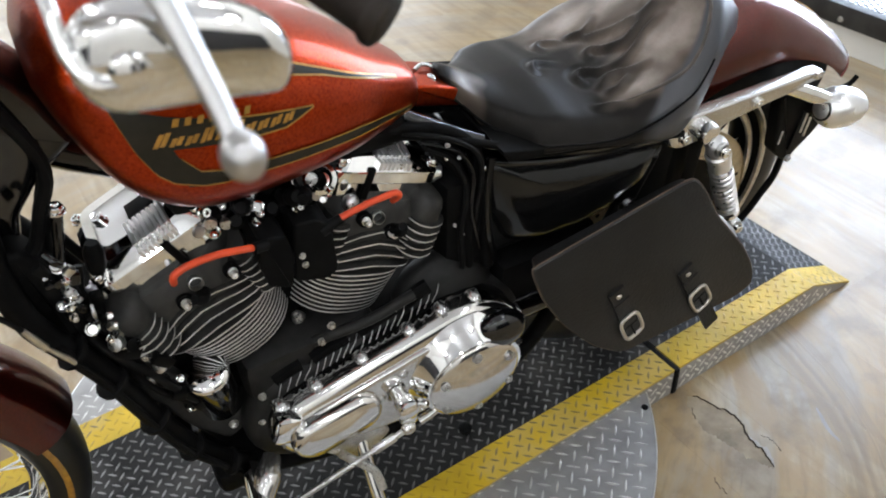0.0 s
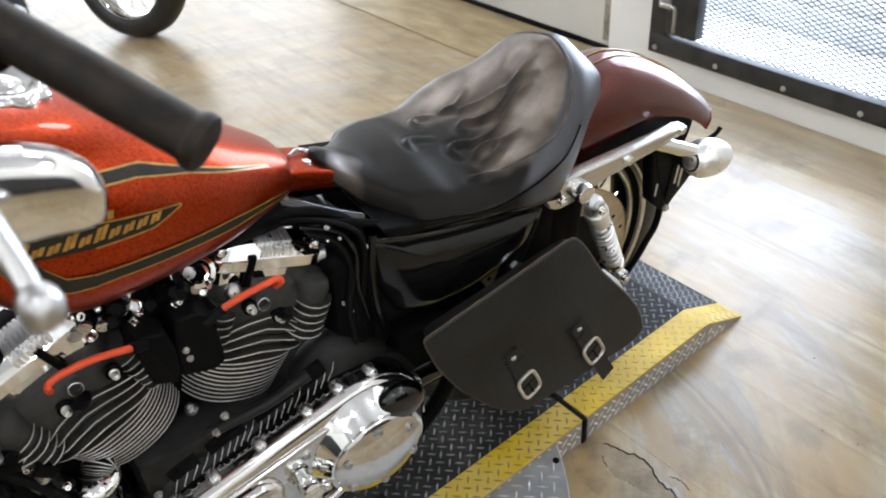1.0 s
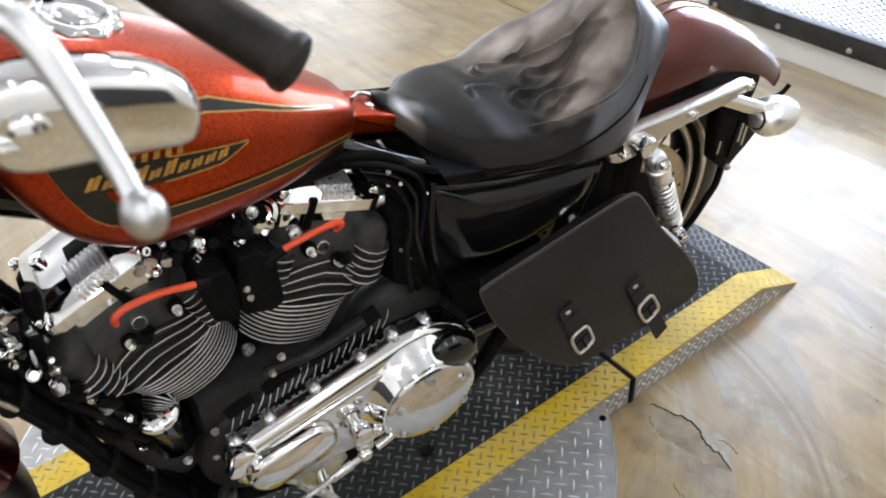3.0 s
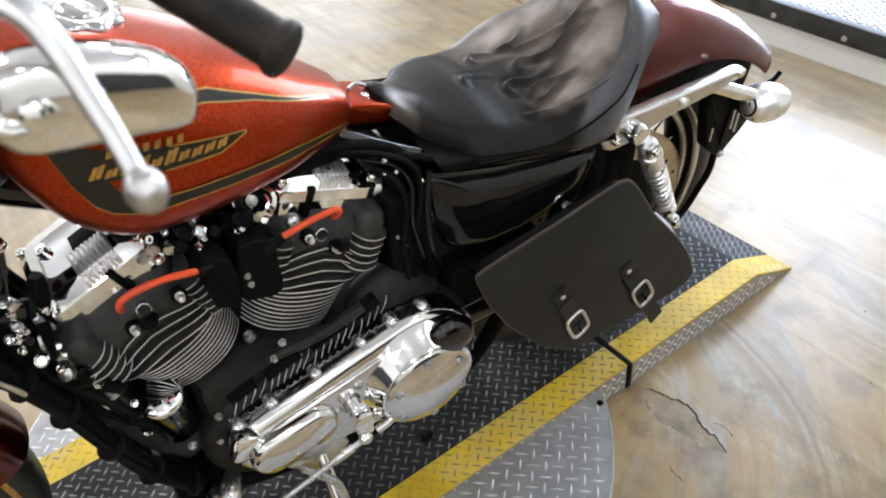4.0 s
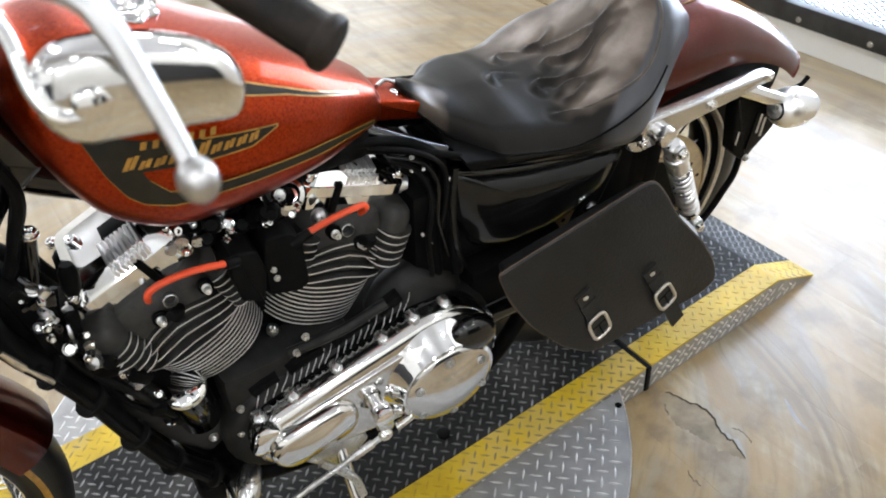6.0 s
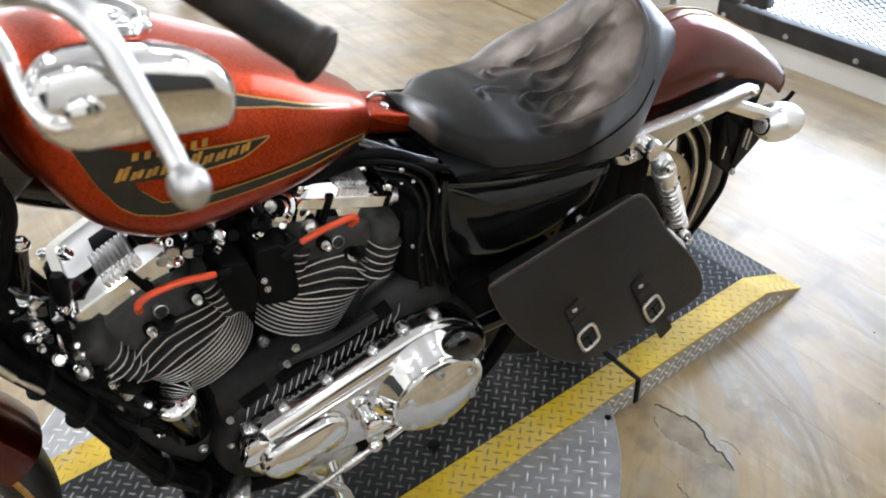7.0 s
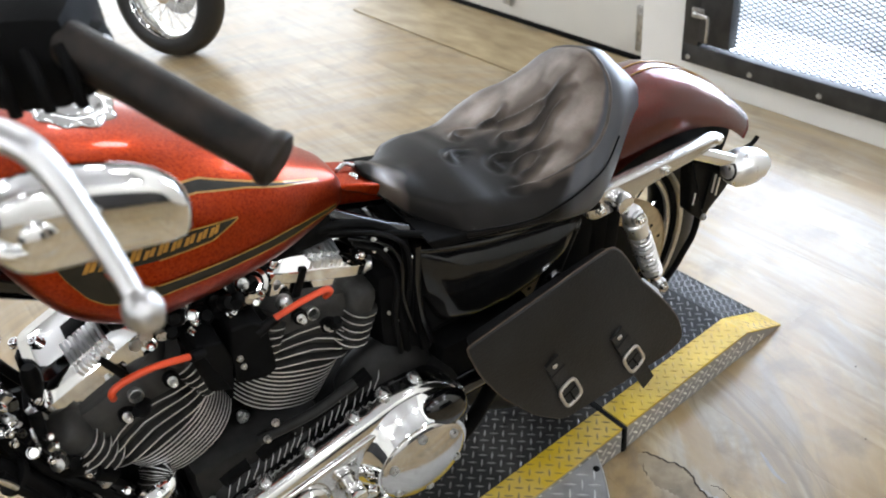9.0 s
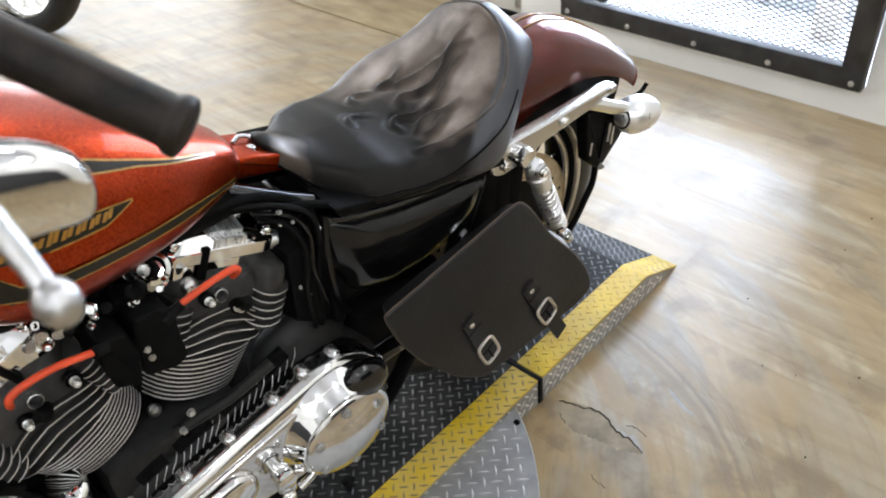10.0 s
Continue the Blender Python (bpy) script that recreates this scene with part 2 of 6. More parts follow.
    L(geo.outputs["Position"], patch.inputs["Vector"])
    c = layer(geo.outputs["Position"], 3.4, 6, (1.0, 0.8, 1), 0.45, 0.57, mul.outputs[2], (0.37, 0.25, 0.11), 0.9)
    c = layer(pol.outputs[0], 1.0, 7, (7.0, 1.3, 1), 0.46, 0.6, c, (0.30, 0.258, 0.195), 0.75)
    c = layer(pol.outputs[0], 1.0, 10, (26.0, 1.6, 1), 0.48, 0.74, c, (0.14, 0.098, 0.05), 0.7)
    c = layer(pol.outputs[0], 1.0, 8, (70.0, 5.0, 1), 0.52, 0.74, c, (0.14, 0.108, 0.07), 0.4)
    c = layer(geo.outputs["Position"], 9.0, 8, (1, 1, 1), 0.6, 0.8, c, (0.2, 0.17, 0.14), 0.5)
    c = layer(pol.outputs[0], 1.0, 9, (11.0, 2.2, 1), 0.47, 0.6, c, (0.31, 0.205, 0.085), 0.75)
    c = layer(geo.outputs["Position"], 6.0, 9, (1, 1, 1), 0.5, 0.66, c, (0.145, 0.102, 0.054), 0.7)
    # a tyre's scuff: thin brown arcs in one band
    sc = nt.nodes.new("ShaderNodeVectorMath")
    sc.operation = "SUBTRACT"
    L(geo.outputs["Position"], sc.inputs[0])
    sc.inputs[1].default_value = (0.122, -0.042, 0.0)
    sl = nt.nodes.new("ShaderNodeVectorMath")
    sl.operation = "LENGTH"
    L(sc.outputs[0], sl.inputs[0])
    off = nt.nodes.new("ShaderNodeMath")
    off.operation = "SUBTRACT"
    L(sl.outputs["Value"], off.inputs[0])
    off.inputs[1].default_value = 0.648
    far = nt.nodes.new("ShaderNodeMath")
    far.operation = "ABSOLUTE"
    L(off.outputs[0], far.inputs[0])
    band = nt.nodes.new("ShaderNodeMapRange")
    band.interpolation_type = "SMOOTHSTEP"
    band.inputs[1].default_value, band.inputs[2].default_value, band.inputs[3].default_value, band.inputs[4].default_value = 0.075, 0.012, 0.0, 0.7
    L(far.outputs[0], band.inputs[0])
    lines = nt.nodes.new("ShaderNodeTexNoise")
    lines.noise_dimensions = "1D"
    lines.inputs["Scale"].default_value, lines.inputs["Detail"].default_value = 46.0, 5
    wav = nt.nodes.new("ShaderNodeMath")
    wav.operation = "MULTIPLY_ADD"
    L(patch.outputs[0], wav.inputs[0])
    wav.inputs[1].default_value = 0.045
    L(sl.outputs["Value"], wav.inputs[2])
    L(wav.outputs[0], lines.inputs["W"])
    cut2 = nt.nodes.new("ShaderNodeMapRange")
    cut2.interpolation_type = "SMOOTHSTEP"
    cut2.inputs[1].default_value, cut2.inputs[2].default_value = 0.4, 0.62
    L(lines.outputs[0], cut2.inputs[0])
    worn = nt.nodes.new("ShaderNodeMath")
    worn.operation = "MULTIPLY"
    L(cut2.outputs[0], worn.inputs[0])
    L(patch.outputs[0], worn.inputs[1])
    amount = nt.nodes.new("ShaderNodeMath")
    amount.operation = "MULTIPLY"
    L(worn.outputs[0], amount.inputs[0])
    L(band.outputs[0], amount.inputs[1])
    grow = nt.nodes.new("ShaderNodeMath")
    grow.operation, grow.use_clamp = "MULTIPLY", True
    L(amount.outputs[0], grow.inputs[0])
    grow.inputs[1].default_value = 1.9
    smx = nt.nodes.new("ShaderNodeMix")
    smx.data_type = "RGBA"
    L(grow.outputs[0], smx.inputs[0])
    L(c, smx.inputs[6])
    smx.inputs[7].default_value = (0.15, 0.105, 0.06, 1)
    c = smx.outputs[2]
    # the sweep fades out away from the platform
    fade = nt.nodes.new("ShaderNodeMapRange")
    fade.interpolation_type = "SMOOTHSTEP"
    fade.inputs[1].default_value, fade.inputs[2].default_value, fade.inputs[3].default_value, fade.inputs[4].default_value = 0.62, 1.3, 1.0, 0.62
    L(rad.outputs["Value"], fade.inputs[0])
    dmix = nt.nodes.new("ShaderNodeMix")
    dmix.data_type = "RGBA"
    L(fade.outputs[0], dmix.inputs[0])
    L(mul.outputs[2], dmix.inputs[6])
    L(c, dmix.inputs[7])
    L(dmix.outputs[2], b.inputs["Base Color"])
    rr = nt.nodes.new("ShaderNodeMapRange")
    rr.inputs[3].default_value, rr.inputs[4].default_value = 0.27, 0.36
    L(patch.outputs[0], rr.inputs[0])
    L(rr.outputs[0], b.inputs["Roughness"])
    b.inputs["Specular IOR Level"].default_value = 0.7
    bp = nt.nodes.new("ShaderNodeBump")
    bp.inputs["Strength"].default_value, bp.inputs["Distance"].default_value = 0.4, 0.0002
    L(grain.outputs[0], bp.inputs["Height"])
    L(bp.outputs[0], b.inputs["Normal"])
    return m


PLANK = floor_material()
SUBFLOOR = mat("grey_screed", (0.2, 0.17, 0.13), 0.7, 0, 0.3, 8, 0.001, 60)
THRESH = mat("worn_threshold_board", (0.33, 0.24, 0.12), 0.5, 0, 0.25, 5, 0.0008, 90, stretch=(3, 1, 1), tint=(0.42, 0.33, 0.19))
CONCRETE = mat("pale_concrete", (0.66, 0.66, 0.65), 0.7, 0, 0.2, 6, 0.0006, 90)
WHITEP = mat("white_wall_paint", (0.84, 0.83, 0.79), 0.5, 0, 0.05, 3, 0.0004, 120)
DOORP = mat("white_door_enamel", (0.74, 0.73, 0.68), 0.35, 0, 0.06, 2.5, 0.0002, 50)
DARK_REFLECT = mat("dark_reflection_panel", (0.035, 0.035, 0.037), 0.6, 0, 0.15, 3, 0.0004, 120)
CEILM = mat("grey_white_ceiling_paint", (0.45, 0.45, 0.45), 0.8, 0, 0.05, 2, 0.001, 50)
GATEM = mat("black_gate_steel", (0.022, 0.022, 0.023), 0.42, 0.2, 0.4, 14, 0.0004, 200, tint=(0.045, 0.044, 0.043))
MESHM = mat("black_expanded_metal", (0.02, 0.02, 0.02), 0.5, 0.2, 0.3, 20)
DAY_GATE = glow("daylight_behind_gate", (0.82, 0.97, 1.22), WINDOW_GATE)
DAY_FAR = glow("daylight_in_far_doors", (0.9, 0.97, 1.06), WINDOW_FAR)
LED = glow("led_panel_light", (0.95, 0.99, 1.07), LED_PANEL)
TAN = mat("pale_tan_post", (0.66, 0.58, 0.5), 0.6, 0, 0.15, 20)


# ---- building blocks ----
def mesh_of(name, bm, mats, smooth=40):
    bmesh.ops.recalc_face_normals(bm, faces=bm.faces)
    me = bpy.data.meshes.new(name)
    bm.to_mesh(me)
    bm.free()
    for mm in (mats if isinstance(mats, (list, tuple)) else [mats]):
        me.materials.append(mm)
    if smooth:
        me.polygons.foreach_set("use_smooth", [True] * len(me.polygons))
        me.set_sharp_from_angle(angle=radians(smooth))
    return me


def part(name, bm, material, parent, label="", smooth=40):
    """One bmesh as one mesh object under a thing or a part."""
    ob = new(name, mesh_of(name, bm, material, smooth))
    ob.parent = parent
    if label:
        tagged(ob, label)
    return ob


def thing(name, label, category, m=None, group="", kind=""):
    ob = new(name)
    if m is not None:
        ob.matrix_basis = m
    return tagged(ob, label, category, group, kind)


def solid(name, bm, material, label, category, kind="", smooth=40):
    return tagged(new(name, mesh_of(name, bm, material, smooth)), label, category, "", kind)


def ring_loft(rings, bm=None, cap=True, slot=0, closed=False):
    """Skin over rings of equally many points."""
    bm = bm or bmesh.new()
    vs = [[bm.verts.new(p) for p in r] for r in rings]
    n = len(vs[0])
    pairs = list(zip(vs, vs[1:])) + ([(vs[-1], vs[0])] if closed else [])
    for a, b in pairs:
        for i in range(n):
            j = (i + 1) % n
            f = bm.faces.new((a[i], a[j], b[j], b[i]))
            f.material_index = slot
    if cap and not closed:
        for r in (vs[0], vs[-1]):
            bm.faces.new(r).material_index = slot
    return bm


def axes_of(d):
    d = Vector(d).normalized()
    up = Vector((0, 0, 1)) if abs(d.z) < 0.9 else Vector((1, 0, 0))
    a = d.cross(up).normalized()
    return a, d.cross(a).normalized(), d


def lathe(profile, origin, axis, seg=24, bm=None, slot=0, cap=True):
    """Turn (distance along axis, radius) pairs round an axis."""
    a, b, d = axes_of(axis)
    o = Vector(origin)
    rings = [[o + d * t + (a * math.cos(k) + b * math.sin(k)) * max(r, 1e-4) for k in (2 * math.pi * i / seg for i in range(seg))] for t, r in profile]
    return ring_loft(rings, bm, cap, slot)


def rod(p, q, r, seg=12, bm=None, r2=None, slot=0):
    p, q = Vector(p), Vector(q)
    return lathe([(0, r), ((q - p).length, r if r2 is None else r2)], p, q - p, seg, bm, slot)


def smooth_path(pts, n=6):
    """Points of a Catmull-Rom curve through pts."""
    P = [Vector(p) for p in pts]
    P = [P[0] * 2 - P[1]] + P + [P[-1] * 2 - P[-2]]
    out = []
    for i in range(1, len(P) - 2):
        a, b, c, d = P[i - 1:i + 3]
        for k in range(n):
            t = k / n
            out.append(0.5 * ((2 * b) + (c - a) * t + (2 * a - 5 * b + 4 * c - d) * t * t + (3 * b - a - 3 * c + d) * t ** 3))
    return out + [P[-2]]


def tube(pts, r, seg=10, n=6, bm=None, slot=0, flat=1.0, smooth=True):
    """A tube along a smooth path; r may be one radius or one for each point."""
    path = smooth_path(pts, n) if smooth else [Vector(p) for p in pts]
    m = len(path)
    if isinstance(r, (list, tuple)):
        rs = [float(np.interp(i / (m - 1) * (len(r) - 1), range(len(r)), r)) for i in range(m)]
    else:
        rs = [r] * m
    a = None
    rings = []
    for i, p in enumerate(path):
        d = (path[min(i + 1, m - 1)] - path[max(i - 1, 0)]).normalized()
        a = axes_of(d)[0] if a is None else (a - d * a.dot(d)).normalized()
        b = d.cross(a)
        rings.append([p + (a * math.cos(k) + b * math.sin(k) * flat) * rs[i] for k in (2 * math.pi * j / seg for j in range(seg))])
    return ring_loft(rings, bm, True, slot)


def box(c, s, bm=None, bevel=0.0, m=None, slot=0, seg=2):
    """A box of size s about c, bevelled, turned by m."""
    bm = bm or bmesh.new()
    t = Matrix.Translation(c) @ (m.to_4x4() if m is not None else Matrix()) @ Matrix.Diagonal((*s, 1))
    r = bmesh.ops.create_cube(bm, size=1, matrix=t)
    fs = {f for v in r["verts"] for f in v.link_faces}
    for f in fs:
        f.material_index = slot
    if bevel:
        es = list({e for v in r["verts"] for e in v.link_edges})
        bmesh.ops.bevel(bm, geom=es, offset=bevel, segments=seg, affect="EDGES", profile=0.5)
    return bm


def ball(c, s, bm=None, u=16, v=10, m=None, slot=0):
    bm = bm or bmesh.new()
    s = (s, s, s) if isinstance(s, (int, float)) else s
    t = Matrix.Translation(c) @ (m.to_4x4() if m is not None else Matrix()) @ Matrix.Diagonal((*s, 1))
    r = bmesh.ops.create_uvsphere(bm, u_segments=u, v_segments=v, radius=1, matrix=t)
    for f in {f for vv in r["verts"] for f in vv.link_faces}:
        f.material_index = slot
    return bm


def slab(outline, v0, v1, bevel=0.006, bm=None, slot=0, steps=3, lean=(0.0, 0.0, 0.0), dome=0.0):
    """A plate with outline in (x, w) between v0 (inner) and v1 (outer side), its outer rim rounded.
    lean = (k, w0, kx): v shifts by k * (w0 - w) + kx * x."""
    P = [Vector(p) for p in outline]
    if sum(a.x * b.y - b.x * a.y for a, b in zip(P, P[1:] + P[:1])) < 0:
        P = P[::-1]
    n = len(P)
    nor = []
    for i in range(n):
        d = (P[(i + 1) % n] - P[i - 1]).normalized()
        nor.append(Vector((d.y, -d.x)))
    sgn = 1 if v1 > v0 else -1
    rings = [(v0, 0.0)] + [(v1 - sgn * bevel * (1 - math.sin(a)), bevel * (1 - math.cos(a))) for a in (math.pi / 2 * k / steps for k in range(steps + 1))]
    out = []
    mid = sum(P, Vector((0, 0))) / n
    if dome:
        rings += [(v1 + sgn * dome * (1 - k * k), bevel + 10 * k) for k in (0.92, 0.75, 0.5, 0.25, 0.05)]
    for v, inset in rings:
        r = []
        for p, q in zip(P, nor):
            s = p - q * inset if inset <= bevel else mid + (p - q * bevel - mid) * ((inset - bevel) / 10)
            r.append((s.x, v + lean[0] * (lean[1] - s.y) + lean[2] * s.x, s.y))
        out.append(r)
    return ring_loft(out, bm, True, slot)


def round_poly(pts, r=0.02, n=4):
    """A polygon with rounded corners."""
    out = []
    P = [Vector(p) for p in pts]
    for i, p in enumerate(P):
        a, b = P[i - 1], P[(i + 1) % len(P)]
        ra = min(r, (a - p).length * 0.45)
        rb = min(r, (b - p).length * 0.45)
        s, e = p + (a - p).normalized() * ra, p + (b - p).normalized() * rb
        for k in range(n + 1):
            t = k / n
            out.append(tuple(s * (1 - t) ** 2 + p * 2 * t * (1 - t) + e * t * t))
    return out


def hexbolt(p, d, r=0.006, h=0.006, bm=None, slot=0):
    """A socket bolt head: flange, round head and sunk hexagon."""
    return lathe([(0, r * 1.25), (h * 0.25, r * 1.25), (h * 0.3, r), (h * 0.85, r), (h, r * 0.85), (h, r * 0.5), (h * 0.6, r * 0.48), (h * 0.6, 0)], p, d, 12, bm, slot, cap=True)


def lerp_table(T, x, k):
    T = sorted(T)
    return float(np.interp(x, [r[0] for r in T], [r[k] for r in T]))


# ---- the room ----
def wall(name, x0, x1, y0, y1, z0, z1, material=None, label="white painted wall"):
    return solid(name, box(((x0 + x1) / 2, (y0 + y1) / 2, (z0 + z1) / 2), (x1 - x0, y1 - y0, z1 - z0)), material or WHITEP, label, "wall", "structure", 0)


WX, ROOM_Z = 1.96, 3.1
GY0, GY1, GZ0, GZ1 = -0.185, 0.895, 0.105, 2.1
DY0, DY1, DZ1 = 1.115, 2.56, 2.2
wall("wall_east_base", WX, WX + 0.12, GY0, GY1, 0.0, GZ0, label="white painted timber sill under the gate")
wall("wall_east_south", WX, WX + 0.12, -3.5, GY0, 0.0, ROOM_Z)
wall("wall_east_post", WX, WX + 0.12, GY1, DY0, 0.0, ROOM_Z, label="white painted post between gate and door")
wall("wall_east_head", WX, WX + 0.12, GY0, GY1, GZ1, ROOM_Z)
wall("wall_east_door_head", WX, WX + 0.12, DY0, DY1, DZ1, ROOM_Z)
wall("wall_east_end", WX, WX + 0.12, DY1, 2.72, 0.0, ROOM_Z)
wall("wall_return", WX + 0.12, 4.5, 2.6, 2.72, 0.0, ROOM_Z)
wall("wall_east_far", 4.5, 4.62, 2.6, 5.42, 0.0, ROOM_Z)
wall("wall_north_west", -4.12, -0.7, 5.3, 5.42, 0.0, ROOM_Z)
wall("wall_north_east", 3.35, 4.5, 5.3, 5.42, 0.0, ROOM_Z)
wall("wall_north_head", -0.7, 3.35, 5.3, 5.42, 2.35, ROOM_Z)
wall("wall_west", -4.12, -4.0, -3.5, 5.3, 0.0, ROOM_Z)
wall("wall_south", -4.12, WX + 0.12, -3.62, -3.5, 0.0, ROOM_Z)
solid("ceiling", box((0.25, 0.9, ROOM_Z + 0.05), (8.9, 9.1, 0.1)), CEILM, "plain pale ceiling", "ceiling", "structure", 0)

# unseen dark panels, added so that chrome and leather reflect something dark
for nm, x0, x1, y0, y1 in (("dark_reflect_south", -0.55, WX - 0.002, -3.498, -3.47), ("dark_reflect_west", -3.998, -3.97, -3.46, 5.29)):
    wall("trim_" + nm, x0, x1, y0, y1, 0.0, 1.25, DARK_REFLECT, "unseen dark panel, added to darken reflections")
# daylight seen through the far doors and behind the gate
solid("backdrop_far_doors", box((1.3, 5.5, 1.2), (4.6, 0.02, 2.6)), DAY_FAR, "bright daylight outside the far doors", "backdrop", "structure", 0)
solid("backdrop_gate", box((2.75, 0.4, 1.5), (0.02, 2.2, 2.1)), DAY_GATE, "bright daylight behind the mesh gate", "backdrop", "structure", 0)
w2 = thing("window_2", "wide glazed doors with white mullions", "window", kind="structure")
for x in (-0.68, 0.68, 2.0, 3.33):
    part("mullion", box((x, 5.36, 1.17), (0.05, 0.06, 2.34), bevel=0.004), WHITEP, w2)
for z in (0.04, 2.31):
    part("rail", box((1.325, 5.36, z), (4.0, 0.05, 0.07), bevel=0.004), WHITEP, w2)

# ceiling lamps
lamp = thing("ceiling_lamp", "white globe pendant lamp, lit", "ceiling lamp", pose(-2.6, -2.9, ROOM_Z), "ceiling lamps")
part("cord", lathe([(0, 0.05), (0.02, 0.05), (0.03, 0.02), (0.035, 0.008), (0.33, 0.008), (0.335, 0.03), (0.37, 0.04), (0.375, 0.03)], (0, 0, 0), (0, 0, -1), 20), WHITEP, lamp)
part("globe", ball((0, 0, -0.49), (0.14, 0.14, 0.13), u=24, v=14), LED, lamp, "lit glass globe")
for x in (-2.6, -0.75, 1.1):
    for y in (-2.9, -1.3, 1.0, 2.3, 3.8):
        if (x, y) != (-2.6, -2.9):
            copy_thing(lamp, pose(x, y, ROOM_Z))

# sectional door
door = thing("door_1", "white sectional garage door, closed, on a black rubber seal", "garage door", kind="structure")
for i in range(4):
    z0 = 0.022 + i * 0.545
    part("panel", box((2.02, (DY0 + DY1) / 2, z0 + 0.268), (0.04, DY1 - DY0 - 0.004, 0.534), bevel=0.006), DOORP, door)
part("seal", box((2.015, (DY0 + DY1) / 2, 0.0115), (0.04, DY1 - DY0 - 0.004, 0.021), bevel=0.006), RUBBER, door, "black rubber bottom seal")
br = part("bracket", box((1.993, 1.15, 0.14), (0.014, 0.04, 0.18), bevel=0.003), STEEL, door, "galvanised roller bracket")
for z in (0.08, 0.14, 0.2):
    part("bolt", hexbolt((1.986, 1.15, z), (-1, 0, 0), 0.006, 0.005), STEEL, br)
part("lift_handle", box((1.985, 1.91, 0.1), (0.03, 0.055, 0.035), bevel=0.005), STEEL, door, "galvanised lift handle")
solid("trim_threshold", box((1.78, 1.9, 0.003), (0.35, 1.53, 0.006), bevel=0.002), THRESH, "worn tan threshold board in front of the garage door", "threshold", "structure")

# gate of black steel and expanded metal
gate = thing("gate", "black steel gate with expanded-metal mesh, shut", "gate")
GX, GW = 1.935, 0.068
part("bottom_rail", box((GX, (GY0 + GY1) / 2, GZ0 + GW / 2), (0.04, GY1 - GY0, GW), bevel=0.003), GATEM, gate)
part("top_rail", box((GX, (GY0 + GY1) / 2, GZ1 - GW / 2), (0.04, GY1 - GY0, GW), bevel=0.003), GATEM, gate)
for y in (GY0 + GW / 2, GY1 - GW / 2):
    part("stile", box((GX, y, (GZ0 + GZ1) / 2), (0.04, GW, GZ1 - GZ0 - 2 * GW - 0.002), bevel=0.003), GATEM, gate)
for k in range(5):
    part("bolt", hexbolt((GX - 0.02, GY0 + 0.03 + k * 0.255, GZ0 + 0.022), (-1, 0, 0), 0.0075, 0.006), STEEL, gate)
lock = part("lock_box", box((GX + 0.002, 0.765, 0.31), (0.05, 0.125, 0.24), bevel=0.004), GATEM, gate, "black steel lock box")
part("latch", tube([(GX - 0.03, 0.845, 0.295), (GX - 0.05, 0.83, 0.3), (GX - 0.05, 0.79, 0.3), (GX - 0.05, 0.775, 0.285), (GX - 0.05, 0.775, 0.21)], 0.006, 8, 5), STEEL, lock, "zinc slide latch")
part("latch_plate", box((GX - 0.024, 0.835, 0.295), (0.008, 0.05, 0.035), bevel=0.002), STEEL, lock)


def expanded_metal(y0, y1, z0, z1, x, dy=0.034, dz=0.0155, t=0.0016):
    """Crossing slanted strands, cut to the frame."""
    vs, fs = [], []
    for sgn in (1, -1):
        slope = sgn * dz / dy * 1.0
        lo, hi = (z0 - slope * (y1 - y0), z1) if slope > 0 else (z0, z1 - slope * (y1 - y0))
        c = lo
        while c < hi:
            ys = [y0, y1]
            if slope:
                ya, yb = y0 + (z0 - c) / slope, y0 + (z1 - c) / slope
                ys = [max(y0, min(ya, yb)), min(y1, max(ya, yb))]
            if ys[1] > ys[0] + 0.004:
                a, b = (ys[0], c + slope * (ys[0] - y0)), (ys[1], c + slope * (ys[1] - y0))
                k = len(vs)
                xo = x + (0.0012 if sgn > 0 else -0.0012)
                for p in (a, b):
                    vs += [(xo - t, p[0], p[1] - t), (xo + t, p[0], p[1] - t), (xo + t, p[0], p[1] + t), (xo - t, p[0], p[1] + t)]
                fs += [(k + i, k + (i + 1) % 4, k + 4 + (i + 1) % 4, k + 4 + i) for i in range(4)] + [(k, k + 1, k + 2, k + 3), (k + 4, k + 5, k + 6, k + 7)]
            c += dz
    me = bpy.data.meshes.new("expanded_metal")
    me.from_pydata(vs, [], fs)
    me.materials.append(MESHM)
    return me


em = new("expanded_metal", expanded_metal(GY0 + GW, GY1 - GW, GZ0 + GW - 0.01, GZ1 - GW, GX + 0.012))
em.parent = gate
tagged(em, "black expanded-metal mesh", kind="stuff")
solid("post_behind_gate", box((2.45, 0.12, 1.2), (0.06, 0.09, 2.4), bevel=0.004), TAN, "pale tan timber post behind the gate", "post")
solid("ground_behind_gate", box((2.42, 0.4, -0.03), (0.68, 2.2, 0.06)), CONCRETE, "pale concrete ground behind the gate", "ground", "structure", 0)
solid("low_wall_behind_gate", box((2.75, 0.4, 0.222), (0.06, 2.2, 0.444)), WHITEP, "white plastered low wall outside", "low wall", "structure", 0)
solid("low_board_behind_gate", box((2.66, 0.45, 0.05), (0.06, 2.1, 0.1), bevel=0.004), mat("grey_board", (0.5, 0.5, 0.5), 0.6), "grey kick board behind the gate", "board")


KNOB = (0.047, 0.006)


# ---- platform ----
PZ, PY0, PY1, SY0, SY1, RX0, RX1, GAP = 0.07, -0.113, 0.446, -0.047, 0.371, 0.876, 1.022, 0.469
PX0 = -1.75
platform = thing("display_platform", "low steel tread-plate display platform with yellow edges and a short ramp", "platform")


